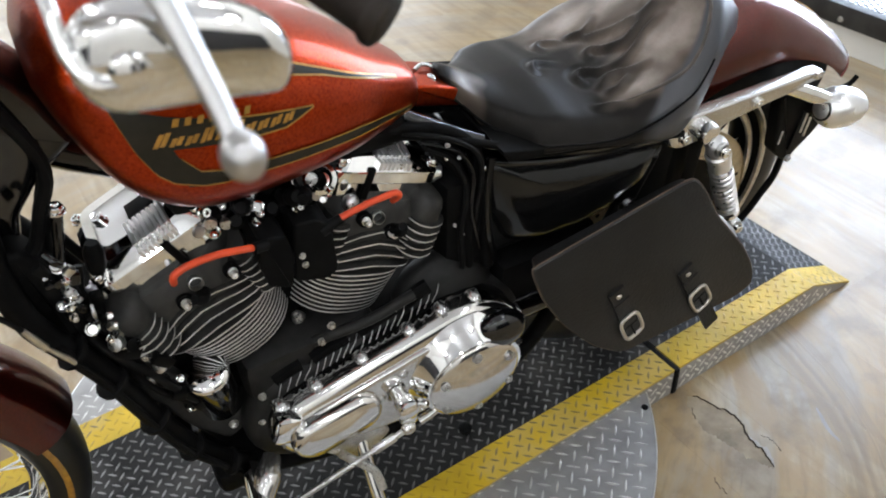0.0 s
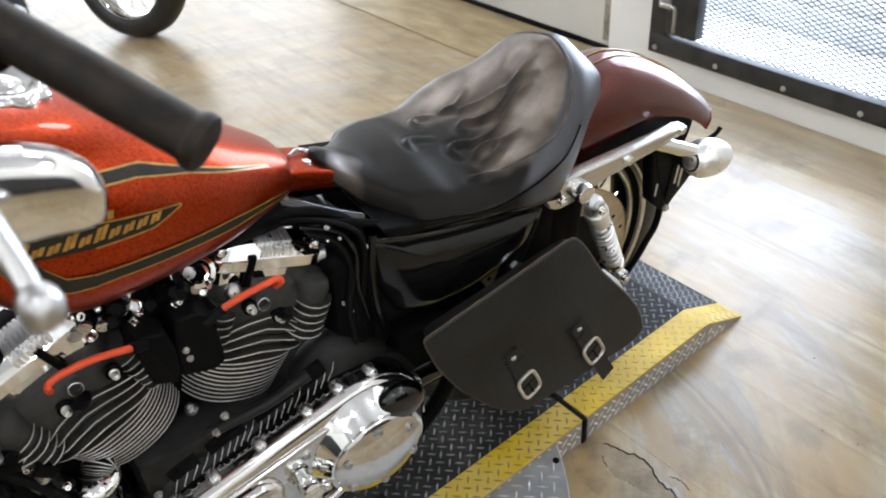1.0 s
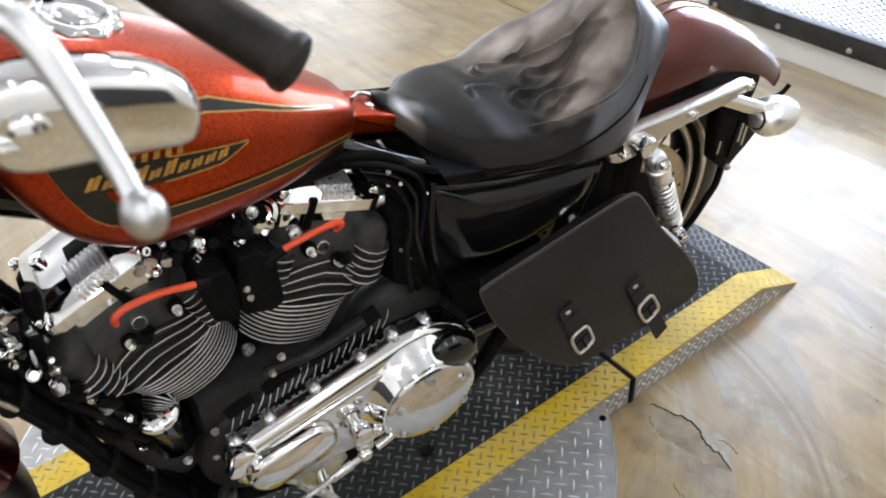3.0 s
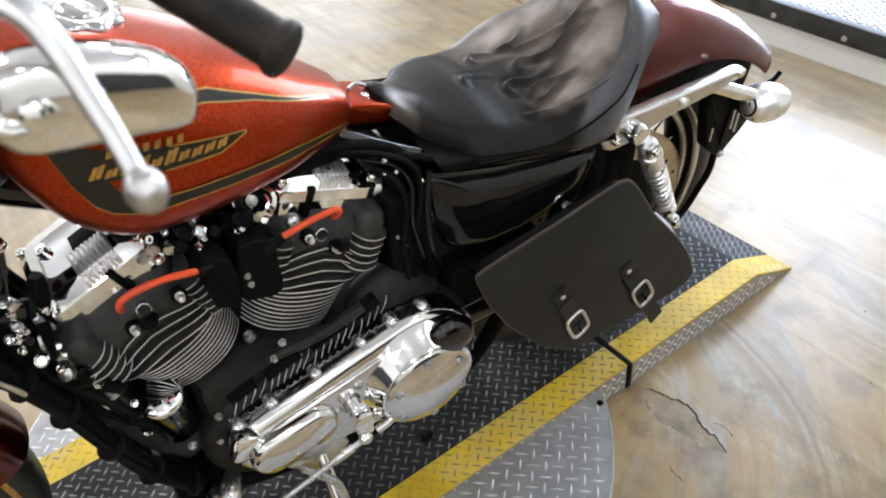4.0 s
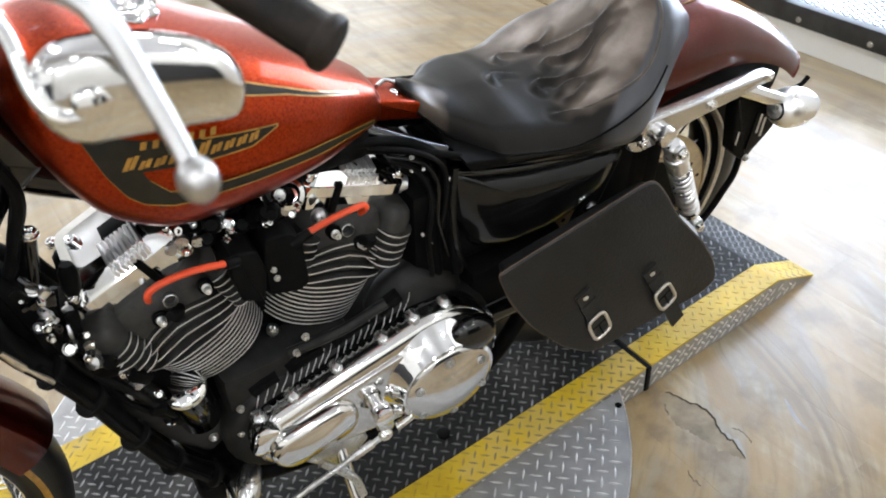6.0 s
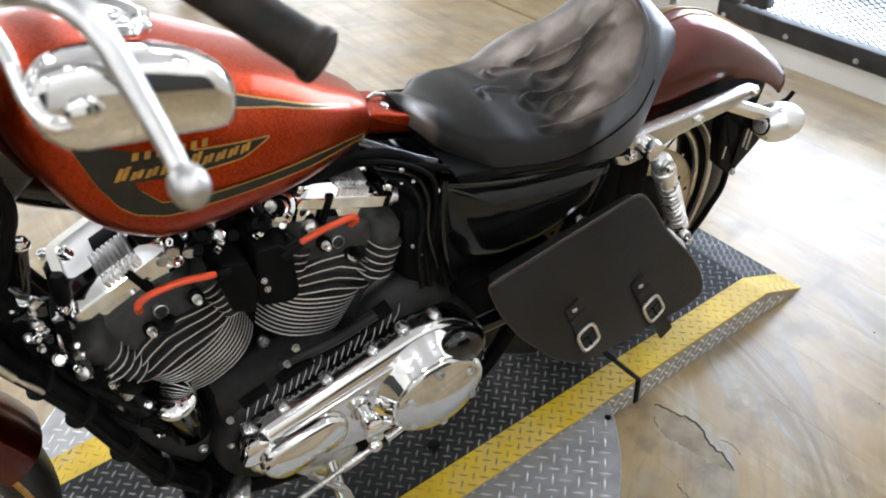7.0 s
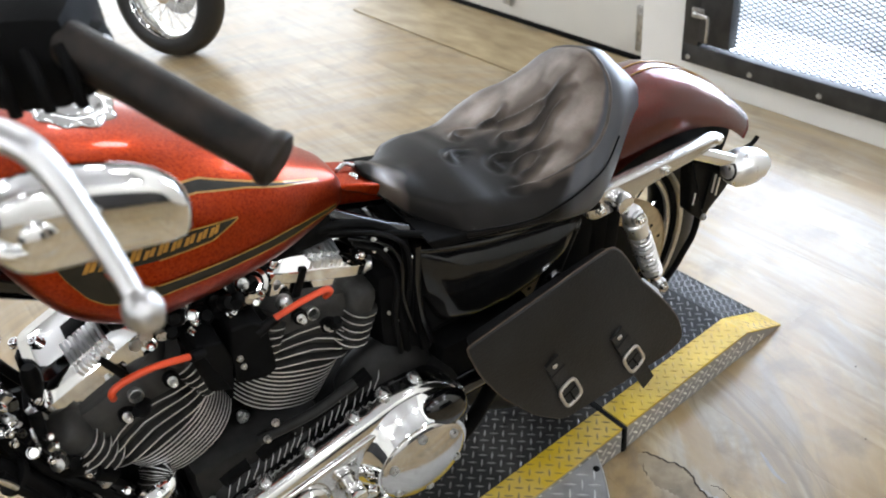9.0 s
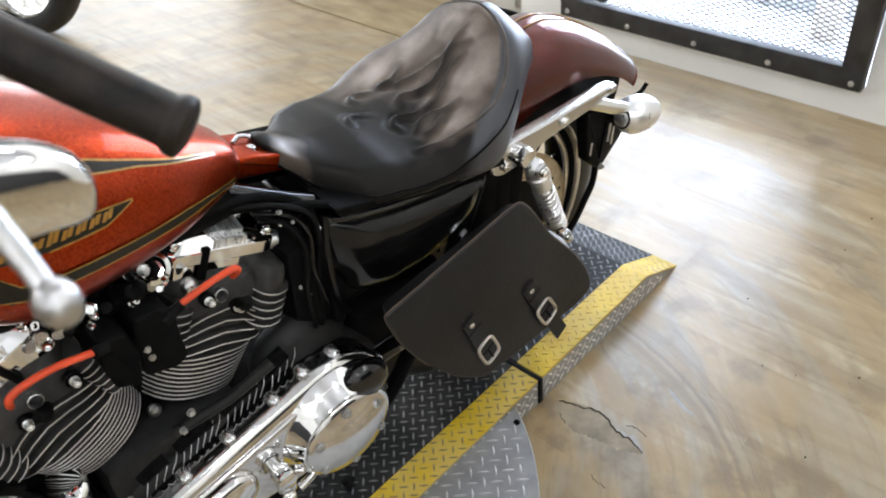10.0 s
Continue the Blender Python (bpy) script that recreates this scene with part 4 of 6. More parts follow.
flank("name_panel", (-.335, -.155), flag_lo, flag_hi, DECAL, 0.0016, "charcoal pointed graphic")
for cv, x0, x1 in ((up_lo, -.33, -.03), (up_hi, -.33, -.03), (low_hi, -.26, -.012), (low_lo, -.26, -.012), (pan_lo, -.349, -.26), (pan_hi, -.30, -.262), (flag_hi, -.24, -.155), (flag_lo, -.25, -.155)):
    flank("pinstripe", (x0, x1), (lambda c: lambda x: c(x) - 0.0009)(cv), (lambda c: lambda x: c(x) + 0.0009)(cv), GOLD, 0.002, "gold pinstripe", 1)
# the maker's lettering, as plain slanted bars
for i in range(10):
    x = -.322 + i * 0.0142
    base = curve_of((-.33, .8475), (-.18, .8195))(x)
    h = 0.0125 if i in (0, 3, 5) else 0.0078
    for k in range(2):
        bm = bmesh.new()
        q = [tank_side(x + dx, base + dz, 0.0024) for dx, dz in ((k * .0064, 0), (k * .0064 + .0048, -0.0008), (k * .0064 + .0056 + h * .7, h - .001), (k * .0064 + .0008 + h * .7, h))]
        bm.faces.new([bm.verts.new(p) for p in q])
        part("lettering_bar", bm, GOLD, tank, "gold lettering bar", 0)
for i in range(7):
    x = -.30 + i * 0.0115
    base = curve_of((-.33, .868), (-.18, .838))(x)
    bm = bmesh.new()
    q = [tank_side(x + dx, base + dz, 0.0024) for dx, dz in ((0, 0), (0.006, -0.001), (0.0095, 0.006), (0.0035, 0.007))]
    bm.faces.new([bm.verts.new(p) for p in q])
    part("lettering_bar", bm, GOLD, tank, "gold lettering bar", 0)
cd = Vector((0.3, -0.05, 1))
ca, cb_, cdn = axes_of(cd)
cap_rings = []
for t, r, lob in ((0.0, .036, 0), (.003, .041, .02), (.006, .043, .06), (.012, .043, .07), (.016, .040, .06), (.0175, .034, .02), (.0165, .028, 0), (.014, .025, 0), (.0135, .020, 0), (.017, .017, 0), (.0185, .010, 0), (.019, .001, 0)):
    cap_rings.append([Vector((-0.265, 0.02, 0.924)) + cdn * t + (ca * math.cos(k) + cb_ * math.sin(k)) * r * (1 + lob * math.cos(9 * k)) for k in (2 * math.pi * i / 72 for i in range(72))])
cap = part("filler_cap", ring_loft(cap_rings), POLISHED, tank, "chrome scalloped filler cap", 50)
part("cap_gasket", lathe([(-0.006, 0.043), (0.001, 0.043), (0.001, 0.03)], (-0.265, 0.02, 0.924), cd, 32), RUBBER, cap)
tab = part("tank_tab", slab(round_poly([(-.01, .751), (.035, .735), (.08, .716), (.08, .690), (.03, .706), (-.01, .718)], .004), .032, -.032, .004), RED, bike, "red tank mounting tab")
part("tab_bolt", hexbolt((.036, -.010, .733), (.3, 0, 1), 0.006, 0.005), CHROME, tab)
part("tab_clip", tube([(.020, .004, .743), (.036, .012, .742), (.052, .010, .733)], .0028, 8, 4), STEEL, tab)

# seat
SEAT = [  # x, half width, centre top, edge top, skirt bottom
    (.049, .012, .737, .735, .728), (.053, .023, .740, .733, .720), (.067, .040, .736, .719, .702), (.087, .057, .724, .700, .671), (.107, .077, .715, .690, .643), (.126, .099, .707, .685, .641),
    (.145, .120, .703, .681, .645), (.180, .131, .700, .677, .647), (.215, .136, .689, .670, .642), (.260, .141, .682, .668, .630), (.310, .146, .688, .684, .617), (.350, .143, .705, .697, .606),
    (.385, .132, .729, .702, .602), (.415, .118, .757, .717, .610), (.440, .105, .777, .738, .626), (.462, .092, .783, .744, .645), (.486, .078, .774, .737, .665), (.510, .064, .751, .722, .678),
    (.535, .050, .728, .706, .683), (.555, .034, .706, .692, .68), (.567, .015, .687, .682, .672)]


def seat_row(x):
    return [lerp_table(SEAT_S, x, k) for k in (1, 2, 3, 4)]


SEAT_S = []
for i in range(len(SEAT) - 1):
    a, b, c, d = (Vector(SEAT[max(0, min(len(SEAT) - 1, i + k))]) for k in (-1, 0, 1, 2))
    for k in range(4):
        t = k / 4
        SEAT_S.append(tuple(0.5 * ((2 * b) + (c - a) * t + (2 * a - 5 * b + 4 * c - d) * t * t + (3 * b - a - 3 * c + d) * t ** 3)))
SEAT_S.append(SEAT[-1])


FLAMES = [  # the raised flame licks: points of (x, v) on the seat
    [(.300, .050), (.318, .032), (.342, .016), (.370, .004), (.397, -.010), (.412, -.028)],
    [(.296, .052), (.306, .048), (.320, .046), (.332, .050), (.346, .060)],
    [(.249, .047), (.247, .056), (.254, .064), (.268, .060), (.285, .048)],
    [(.292, -.010), (.294, .002), (.304, .006), (.314, -.002), (.335, -.012), (.372, -.016)],
    [(.309, -.046), (.326, -.044), (.345, -.039), (.360, -.030), (.378, -.026), (.398, -.030)],
    [(.253, -.052), (.251, -.038), (.260, -.028), (.272, -.030), (.290, -.040), (.318, -.040)],
    [(.269, -.066), (.286, -.056), (.303, -.057), (.322, -.066), (.346, -.074)],
    [(.275, -.080), (.288, -.084), (.302, -.078), (.316, -.072), (.328, -.076)],
    [(.240, -.098), (.253, -.102), (.266, -.106), (.282, -.113)],
    [(.198, -.012), (.199, -.002), (.207, .008), (.222, .010), (.245, .002)],
    [(.322, -.012), (.345, -.020), (.372, -.010), (.400, -.002), (.425, -.010)]]


def seat_top(x, v):
    hw, ct, et, sb = seat_row(x)
    s = min(1.0, abs(v) / hw)
    w = ct + (et - ct) * s ** 1.5
    return w - 0.020 * max(0.0, (s - 0.72) / 0.28) ** 2.2


def on_seat(pts, n=8):
    return [Vector((p.x, p.y, seat_top(p.x, p.y) - 0.0008)) for p in smooth_path([(x, v, 0) for x, v in pts], n)]


FLAME_PTS = [np.array([(p.x, p.y) for p in smooth_path([(x, v, 0) for x, v in f], 10)]) for f in FLAMES]


def flame_relief(x, v):
    """Height of the padded flame licks: a soft ridge that swells and tapers, with a stitched groove along each side."""
    h = 0.0
    for q in FLAME_PTS:
        d2 = (q[:, 0] - x) ** 2 + (q[:, 1] - v) ** 2
        i = int(d2.argmin())
        d = math.sqrt(d2[i])
        if d > 0.024:
            continue
        u = i / (len(q) - 1)
        a = 0.12 + 0.88 * math.sin(math.pi * min(1.0, 0.06 + 0.94 * u)) ** 0.9
        h += a * (0.0066 * math.exp(-(d / 0.0046) ** 2) - 0.0026 * math.exp(-((d - 0.0105) / 0.0042) ** 2))
    return max(-0.004, min(0.0068, h))


rings = []
xs_seat = [lerp_table([(i, r[0]) for i, r in enumerate(SEAT_S)], k / 2.5, 1) for k in range(int((len(SEAT_S) - 1) * 2.5) + 1)]
for x in xs_seat:
    hw, ct, et, sb = seat_row(x)
    r = []
    for k in range(97):
        q = -1 + 2 * k / 96
        q = math.copysign(abs(q) ** 0.9, q)
        w = ct + (et - ct) * abs(q) ** 1.5 - 0.020 * max(0.0, (abs(q) - 0.72) / 0.28) ** 2.2
        r.append((x, hw * q, w + flame_relief(x, hw * q) * max(0.0, min(1.0, (0.9 - abs(q)) / 0.12))))
    top = r[-1][2]
    h = top - sb
    side = [(1.012, 0.10), (1.022, 0.25), (1.03, 0.45), (1.03, 0.65), (1.018, 0.82), (0.99, 0.94), (0.94, 1.0)]
    for kx, f in side:
        r.append((x, hw * kx, top - h * f))
    for k in range(6):
        r.append((x, hw * (0.8 - 1.6 * k / 5), sb + 0.001))
    for kx, f in reversed(side):
        r.append((x, -hw * kx, top - h * f))
    rings.append(r)
WELT_S = [(.288, 1.0), (.31, .94), (.33, .86), (.341, .80), (.369, .81), (.394, .77), (.415, .73), (.437, .62), (.449, .46), (.456, .16), (.462, -.3), (.475, -.8), (.50, -1.0), (.567, -1.0)]
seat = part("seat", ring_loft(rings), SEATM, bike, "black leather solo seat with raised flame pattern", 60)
# rubbed places and painted-in sheen: x, v, reach along x, reach across, strength
WORN_SHEEN = [(.385, -.062, .070, .050, 1.0), (.420, -.020, .035, .040, .8), (.320, .080, .075, .045, 1.0), (.380, .062, .055, .045, .95), (.425, .030, .030, .05, .9), (.345, .010, .05, .026, .75), (.345, -.045, .040, .025, .7), (.318, -.100, .055, .020, .85),
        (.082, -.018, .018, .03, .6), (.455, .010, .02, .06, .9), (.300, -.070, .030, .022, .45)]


def seat_wear_sheen(x, v):
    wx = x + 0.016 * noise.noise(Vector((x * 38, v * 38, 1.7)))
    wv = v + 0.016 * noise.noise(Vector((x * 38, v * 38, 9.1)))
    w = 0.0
    for cx, cv, rx, rv, k in WORN_SHEEN:
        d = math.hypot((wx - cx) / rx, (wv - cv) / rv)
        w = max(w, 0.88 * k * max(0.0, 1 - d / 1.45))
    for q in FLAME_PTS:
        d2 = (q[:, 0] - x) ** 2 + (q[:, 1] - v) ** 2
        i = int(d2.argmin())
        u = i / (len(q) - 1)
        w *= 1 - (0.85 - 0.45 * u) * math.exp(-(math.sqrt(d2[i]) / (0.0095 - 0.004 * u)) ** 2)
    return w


at_wear_sheen = seat.data.attributes.new("wear_sheen", "FLOAT", "POINT")
at_wear_sheen.data.foreach_set("value", [seat_wear_sheen(p.co.x, p.co.y) if p.co.z > seat_row(p.co.x)[2] - 0.03 else 0.0 for p in seat.data.vertices])
# how far the painted bluish gloss covers the rear rim
at_rim_gloss = seat.data.attributes.new("rim", "FLOAT", "POINT")
at_rim_gloss.data.foreach_set("value", [max(0.0, min(1.0, 0.5 + (-p.co.y / seat_row(p.co.x)[0] - lerp_table(WELT_S, p.co.x, 1)) / 0.06)) * max(0.0, min(1.0, (p.co.x - .285) / .03)) for p in seat.data.vertices])
welt_pts = [Vector((x, -hw * 1.012, ct + (et - ct) - 0.020 - (et - 0.02 - sb) * 0.10)) for x, hw, ct, et, sb in SEAT_S[6:-26]]
rear_pts = on_seat([(.448, .088), (.455, .078), (.457, .045), (.458, .018), (.458, -.018), (.451, -.052), (.437, -.077), (.415, -.098), (.394, -.109), (.369, -.117), (.341, -.119), (.298, -.112), (.272, -.103)], 5)
part("rear_welt", tube(rear_pts, [0.0028] * 8 + [0.001], 8, 1, smooth=False), WELT, seat, "worn brown sewn welt", 70)
part("welt", tube(welt_pts, 0.002, 8, 1, smooth=False), SATIN, seat, "sewn welt", 70)
part("seat_pan", slab([(.08, .675), (.38, .60), (.40, .59), (.40, .578), (.09, .655)], 0.11, -0.122, 0.003), MATTE, bike, "black seat pan edge")

# rear fender
def fender(center, a0, a1, r_of, hw, depth, thick, n=30):
    """A crowned fender: cross-section swept round the wheel from angle a0 to a1 (from the vertical to the rear)."""
    rings = []
    for i in range(n + 1):
        a = a0 + (a1 - a0) * i / n
        R = r_of(a)
        d = Vector((math.sin(a), 0, math.cos(a)))
        sec = []
        M = 15
        for k in range(M):
            t = math.pi * k / (M - 1)
            v, h = -math.cos(t), math.sin(t)
            v = math.copysign(abs(v) ** 0.82, v)
            dp = depth(R) if callable(depth) else depth
            sec.append((hw * v, R - dp + dp * h ** 0.85))
        inner = [(v * (1 - thick / hw), r - (0 if r < R - dp + 1e-6 else thick)) for v, r in reversed(sec)]
        rings.append([Vector(center) + d * r + Vector((0, v, 0)) for v, r in sec + inner])
    return ring_loft(rings)


fr = lambda a: float(np.interp(a, [-0.9, -0.3, 0.0, 0.1, 0.325, 0.57, 0.84, 1.1], [0.40, 0.404, 0.399, 0.389, 0.367, 0.353, 0.349, 0.349]))
fen = part("rear_fender", fender(REAR, -0.75, 0.765, fr, 0.08, lambda R: R - 0.300, 0.004), MAROON, bike, "dark candy red rear fender", 60)
part("fender_tip_edge", tube([(0.59 + 0.349 * math.sin(0.765) * k, v, 0.315 + 0.349 * math.cos(0.765) * k) for v, k in ((-.08, .86), (-.074, .92), (-.05, .975), (0, 0.998), (.05, .975), (.074, .92), (.08, .86))], 0.003, 8, 4), MAROON, fen)
for v in (-.012, .012):
    part("fender_stripe", tube([(0.59 + (fr(a) + 0.0005) * math.sin(a), v, 0.315 + (fr(a) + 0.0005) * math.cos(a)) for a in np.linspace(-0.1, 0.75, 16)], 0.0012, 6, 1, smooth=False), GOLD, fen, "gold pinstripe")
part("inner_fender", fender(REAR, -0.9, 0.72, lambda a: fr(a) - 0.014, 0.072, 0.13, 0.003, 16), SATIN, bike, "black inner fender")

# fender struts, one each side
for s in (-1, 1):
    st = round_poly([(.380, .590), (.395, .604), (.415, .608), (.472, .606), (.55, .605), (.625, .604), (.668, .604), (.690, .599), (.684, .588), (.63, .580), (.578, .576), (.505, .570), (.44, .554), (.40, .552), (.374, .568)], 0.012)
    strut = part("fender_strut", slab(st, s * 0.098, s * 0.118, 0.0035), POLISHED, bike, "polished fender strut")
    for x, w in ((.405, .572), (.545, .590), (.668, .601)):
        part("bolt", hexbolt((x, s * 0.118, w), (0, s, 0), 0.008, 0.007), CHROME, strut)

# shocks
for s in (-1, 1):
    top, low = Vector((.461, s * .135, .549)), Vector((.558, s * .135, .344))
    d = (low - top).normalized()
    L0 = (low - top).length
    sh = part("shock", lathe([(-0.014, 0.008), (-0.010, 0.014), (-0.002, 0.017), (0.012, 0.0175), (0.016, 0.0165), (0.018, 0.0195), (0.024, 0.0205), (0.030, 0.0200), (0.034, 0.0185), (0.052, 0.0185), (0.056, 0.0175), (0.057, 0.012)], top, d, 32), BRIGHT, bike, "chrome rear shock")
    coil = []
    a, b, _ = axes_of(d)
    turns = 10
    for i in range(int(turns * 16) + 1):
        t = i / (turns * 16)
        k = 2 * math.pi * turns * t
        coil.append(top + d * (0.060 + (L0 - 0.098) * t) + (a * math.cos(k) + b * math.sin(k)) * (0.0165 - 0.001 * t))
    part("spring", tube(coil, 0.0036, 8, 1, smooth=False), BRIGHT, sh, "chrome coil spring")
    part("damper", lathe([(0.06, 0.0115), (L0 - 0.02, 0.0115)], top, d, 16), SATIN, sh)
    part("spring_seat", lathe([(L0 - 0.040, 0.018), (L0 - 0.034, 0.0195), (L0 - 0.028, 0.015), (L0 - 0.01, 0.010)], top, d, 24), CHROME, sh)
    for p in (top, low):
        part("eye", lathe([(-0.016, 0.011), (-0.013, 0.0135), (0.013, 0.0135), (0.016, 0.011)], p, (0, 1, 0), 18), STEEL, sh)
        part("eye_bolt", hexbolt(p + Vector((0, s * 0.018, 0)), (0, s, 0), 0.0078, 0.007), CHROME, sh)
    part("shock_mount", lathe([(0, .017), (.012, .019), (.02, .016), (.024, .006)], (.440, s * .118, .578), (0, s, 0), 18), CHROME, bike, "chrome shock mount")

# turn signals on stalks, and the black bracket behind the wheel
for s in (-1, 1):
    part("signal_stalk", tube([(.630, s * .095, .578), (.68, s * .105, .553), (.735, s * .115, .525)], 0.0135, 14, 4), CHROME, bike, "chrome signal stalk")
    ax = Vector((0.93, s * 0.1, -0.16)).normalized()
    sig = part("turn_signal", lathe([(-0.034, 0.0), (-0.033, 0.010), (-0.028, 0.020), (-0.018, 0.029), (-0.006, 0.0345), (0.004, 0.036), (0.022, 0.035), (0.04, 0.031), (0.056, 0.023), (0.066, 0.013), (0.07, 0.0)], (.748, s * .12, .509), ax, 28), BRIGHT, bike, "chrome bullet turn signal")
    part("signal_lens", lathe([(-0.030, 0.014), (-0.0295, 0.0185), (-0.028, 0.0205), (-0.0265, 0.0195)], (.748, s * .12, .509), ax, 24), BLACK, sig, "black ring behind the lamp")
part("plate_bracket", slab(round_poly([(.636, .556), (.70, .535), (.736, .503), (.768, .455), (.755, .437), (.722, .405), (.713, .385), (.664, .43), (.652, .48)], 0.008), -0.075, -0.098, 0.006), SATIN, bike, "black bracket")
for x, w0, w1, wd in ((.7175, .495, .452, .0028), (.7305, .483, .440, .0028), (.668, .475, .445, .002)):
    part("bracket_slot", slab([(x - wd, w0), (x + wd, w0 - .002), (x + wd, w1), (x - wd, w1 + .002)], -0.0975, -0.0995, 0.0008), FINEDGE, bike, "bright slot in the bracket")
part("bracket_rib", slab([(.700, .505), (.704, .505), (.700, .425), (.696, .425)], -0.0975, -0.102, 0.001), SATIN, bike)
part("bracket_arm", tube([(.715, -.088, .52), (.76, -.09, .514), (.795, -.09, .514), (.818, -.09, .517), (.83, -.09, .528)], 0.0045, 8, 4), SATIN, bike)
part("bracket_bar", tube([(.704, -.09, .41), (.703, -.09, .356), (.686, -.09, .321), (.664, -.09, .281), (.63, -.09, .25), (.56, -.095, .235), (.48, -.1, .28)], 0.0065, 10, 5), SATIN, bike, "black curved bracket bar")
for x, w in ((.708, .40),):
    part("bracket_bolt", hexbolt((x, -.098, w), (0, -1, 0), 0.006, 0.006), STEEL, bike)

# oil tank side cover and battery side
sc = round_poly([(.062, .652), (.10, .637), (.195, .607), (.30, .586), (.40, .562), (.405, .545), (.39, .508), (.312, .466), (.235, .450), (.14, .458), (.097, .484), (.07, .55), (.058, .62)], 0.018)
rim = [Vector((p.x, p.y)) for p in smooth_path([(x, w, 0) for x, w in sc] + [(*sc[0], 0)], 2)[:-1]]
mid_c = Vector((.225, .535))
shell = [[(p.x, v, p.y) for p in rim] for v in (.09, -.07)]
for k in range(1, 15):
    q = 1 - k / 15
    bulge = (1 - q ** 3.4) ** 0.62
    shell.append([(mid_c.x + (p.x - mid_c.x) * q, -.078 - .046 * bulge, mid_c.y + (p.y - mid_c.y) * q) for p in rim])
cover = part("side_cover", ring_loft(shell), COVERM, bike, "gloss black side cover", 180)
part("cover_lip", tube([(.072, -.090, .646), (.10, -.098, .634), (.195, -.1, .604), (.30, -.1, .583), (.39, -.095, .56)], [0.004, 0.007, 0.007, 0.006, 0.003], 12, 5), BLACK, cover)
part("cover_stud", ball((.066, -.1, .640), 0.004), CHROME, cover)
part("swingarm_bolt", lathe([(0, .016), (.008, .015), (.012, .008)], (.315, -.12, .478), (0, -1, 0), 16), CHROME, bike)
part("side_trim", tube([(.29, -.15, .492), (.315, -.155, .494), (.335, -.155, .50)], [0.001, 0.004, 0.005], 8, 4), CHROME, bike, "small chrome trim")

# frame
for s in (-1, 1):
    part("frame_tube", tube([(-.475, s * .025, .87), (-.495, s * .06, .76), (-.496, s * .09, .66), (-.465, s * .1, .583), (-.445, s * .1, .522), (-.417, s * .1, .408), (-.387, s * .1, .315), (-.335, s * .1, .235), (-.26, s * .105, .19), (-.05, s * .12, .17), (.12, s * .115, .19), (.22, s * .11, .30), (.30, s * .105, .42), (.36, s * .1, .55)], 0.0150, 12, 5), SATIN, bike, "black frame tube")
    part("seat_rail", tube([(-.05, s * .03, .73), (.08, s * .075, .66), (.25, s * .095, .60), (.42, s * .095, .585)], 0.013, 10, 4), BLACK, bike)
part("backbone", tube([(-.47, 0, .84), (-.3, 0, .73), (-.05, 0, .72), (.08, 0, .69)], 0.024, 12, 4), BLACK, bike)
part("steering_neck", slab(round_poly([(-.58, .93), (-.50, .95), (-.425, .915), (-.398, .87), (-.380, .815), (-.398, .803), (-.425, .785), (-.459, .745), (-.472, .70), (-.49, .64), (-.535, .66), (-.57, .78)], 0.01), 0.045, -0.045, 0.012), BLACK, bike, "gloss black steering neck")
part("head_tube", rod((-.515, 0, .82), (-.445, 0, .985), 0.03, 18), BLACK, bike)
part("oil_tank", box((.22, .0, .545), (.36, .19, .2), bevel=0.04), SATIN, bike, "black oil tank")
part("rear_mount", box((.055, -.02, .47), (.09, .15, .30), bevel=0.025), MATTE, bike, "black engine mount")
part("strut_block", box((.405, -.075, .50), (.11, .05, .15), bevel=0.015), SATIN, bike)
part("shock_backing", box((.44, -.085, .47), (.085, .03, .19), bevel=0.012), MATTE, bike)
part("belt_pulley", lathe([(.045, .222), (.055, .23), (.065, .222), (.065, .06)], AXLE, (0, 1, 0), 40), MATTE, bike, "black belt pulley")
part("swingarm_block", box((.2, -.06, .35), (.2, .1, .16), bevel=0.03), SATIN, bike)
part("air_cleaner", lathe([(0, .09), (.02, .1), (.06, .1), (.07, .08)], (-.2, .11, .56), (0, 1, 0), 32), BLACK, bike, "round black air cleaner")
part("coil_shield", box((-.2, 0.03, .53), (.12, .14, .2), bevel=0.02), SATIN, bike)
part("tank_underside", box((-.17, 0, .71), (.30, .12, .05), bevel=0.015), SATIN, bike)
part("battery_box", box((.20, 0, .54), (.22, .17, .2), bevel=0.02), SATIN, bike)

# forks, front fender
for s in (-1, 1):
    ft, fb = Vector((-.46, s * .1, 1.0)), Vector((-.84, s * .1, .33))
    leg = part("fork_leg", lathe([(0, .0195), (.42, .0195), (.422, .03), (.45, .031), (.74, .03), (.775, .026), (.79, .015)], ft, fb - ft, 20), BLACK, bike, "black fork leg")
    part("fork_boot", lathe([(0.03 + 0.02 * k, .034 if k % 2 else .040) for k in range(9)], ft, fb - ft, 20), RUBBER, leg)
for w, x in ((.99, -.465), (.86, -.54)):
    part("triple_clamp", box((x, 0, w), (.07, .26, .035), bevel=0.012, m=Matrix.Rotation(radians(-30), 3, "Y")), BLACK, bike)
part("front_fender", fender(FRONT, -0.75, 1.33, lambda a: 0.349, 0.066, 0.06, 0.004), MAROON, bike, "dark candy red front fender", 60)
part("headlamp", lathe([(0, .02), (.02, .055), (.06, .075), (.1, .08), (.105, .082), (.115, .08), (.118, .06), (.12, 0)], (-.56, 0, .95), (-1, 0, -0.05), 28), BLACK, bike)
part("front_axle", rod((-.848, -.12, .325), (-.848, .12, .325), 0.011, 12), CHROME, bike)


# ---- engine ----
CR = Vector((-.205, 0, .285))


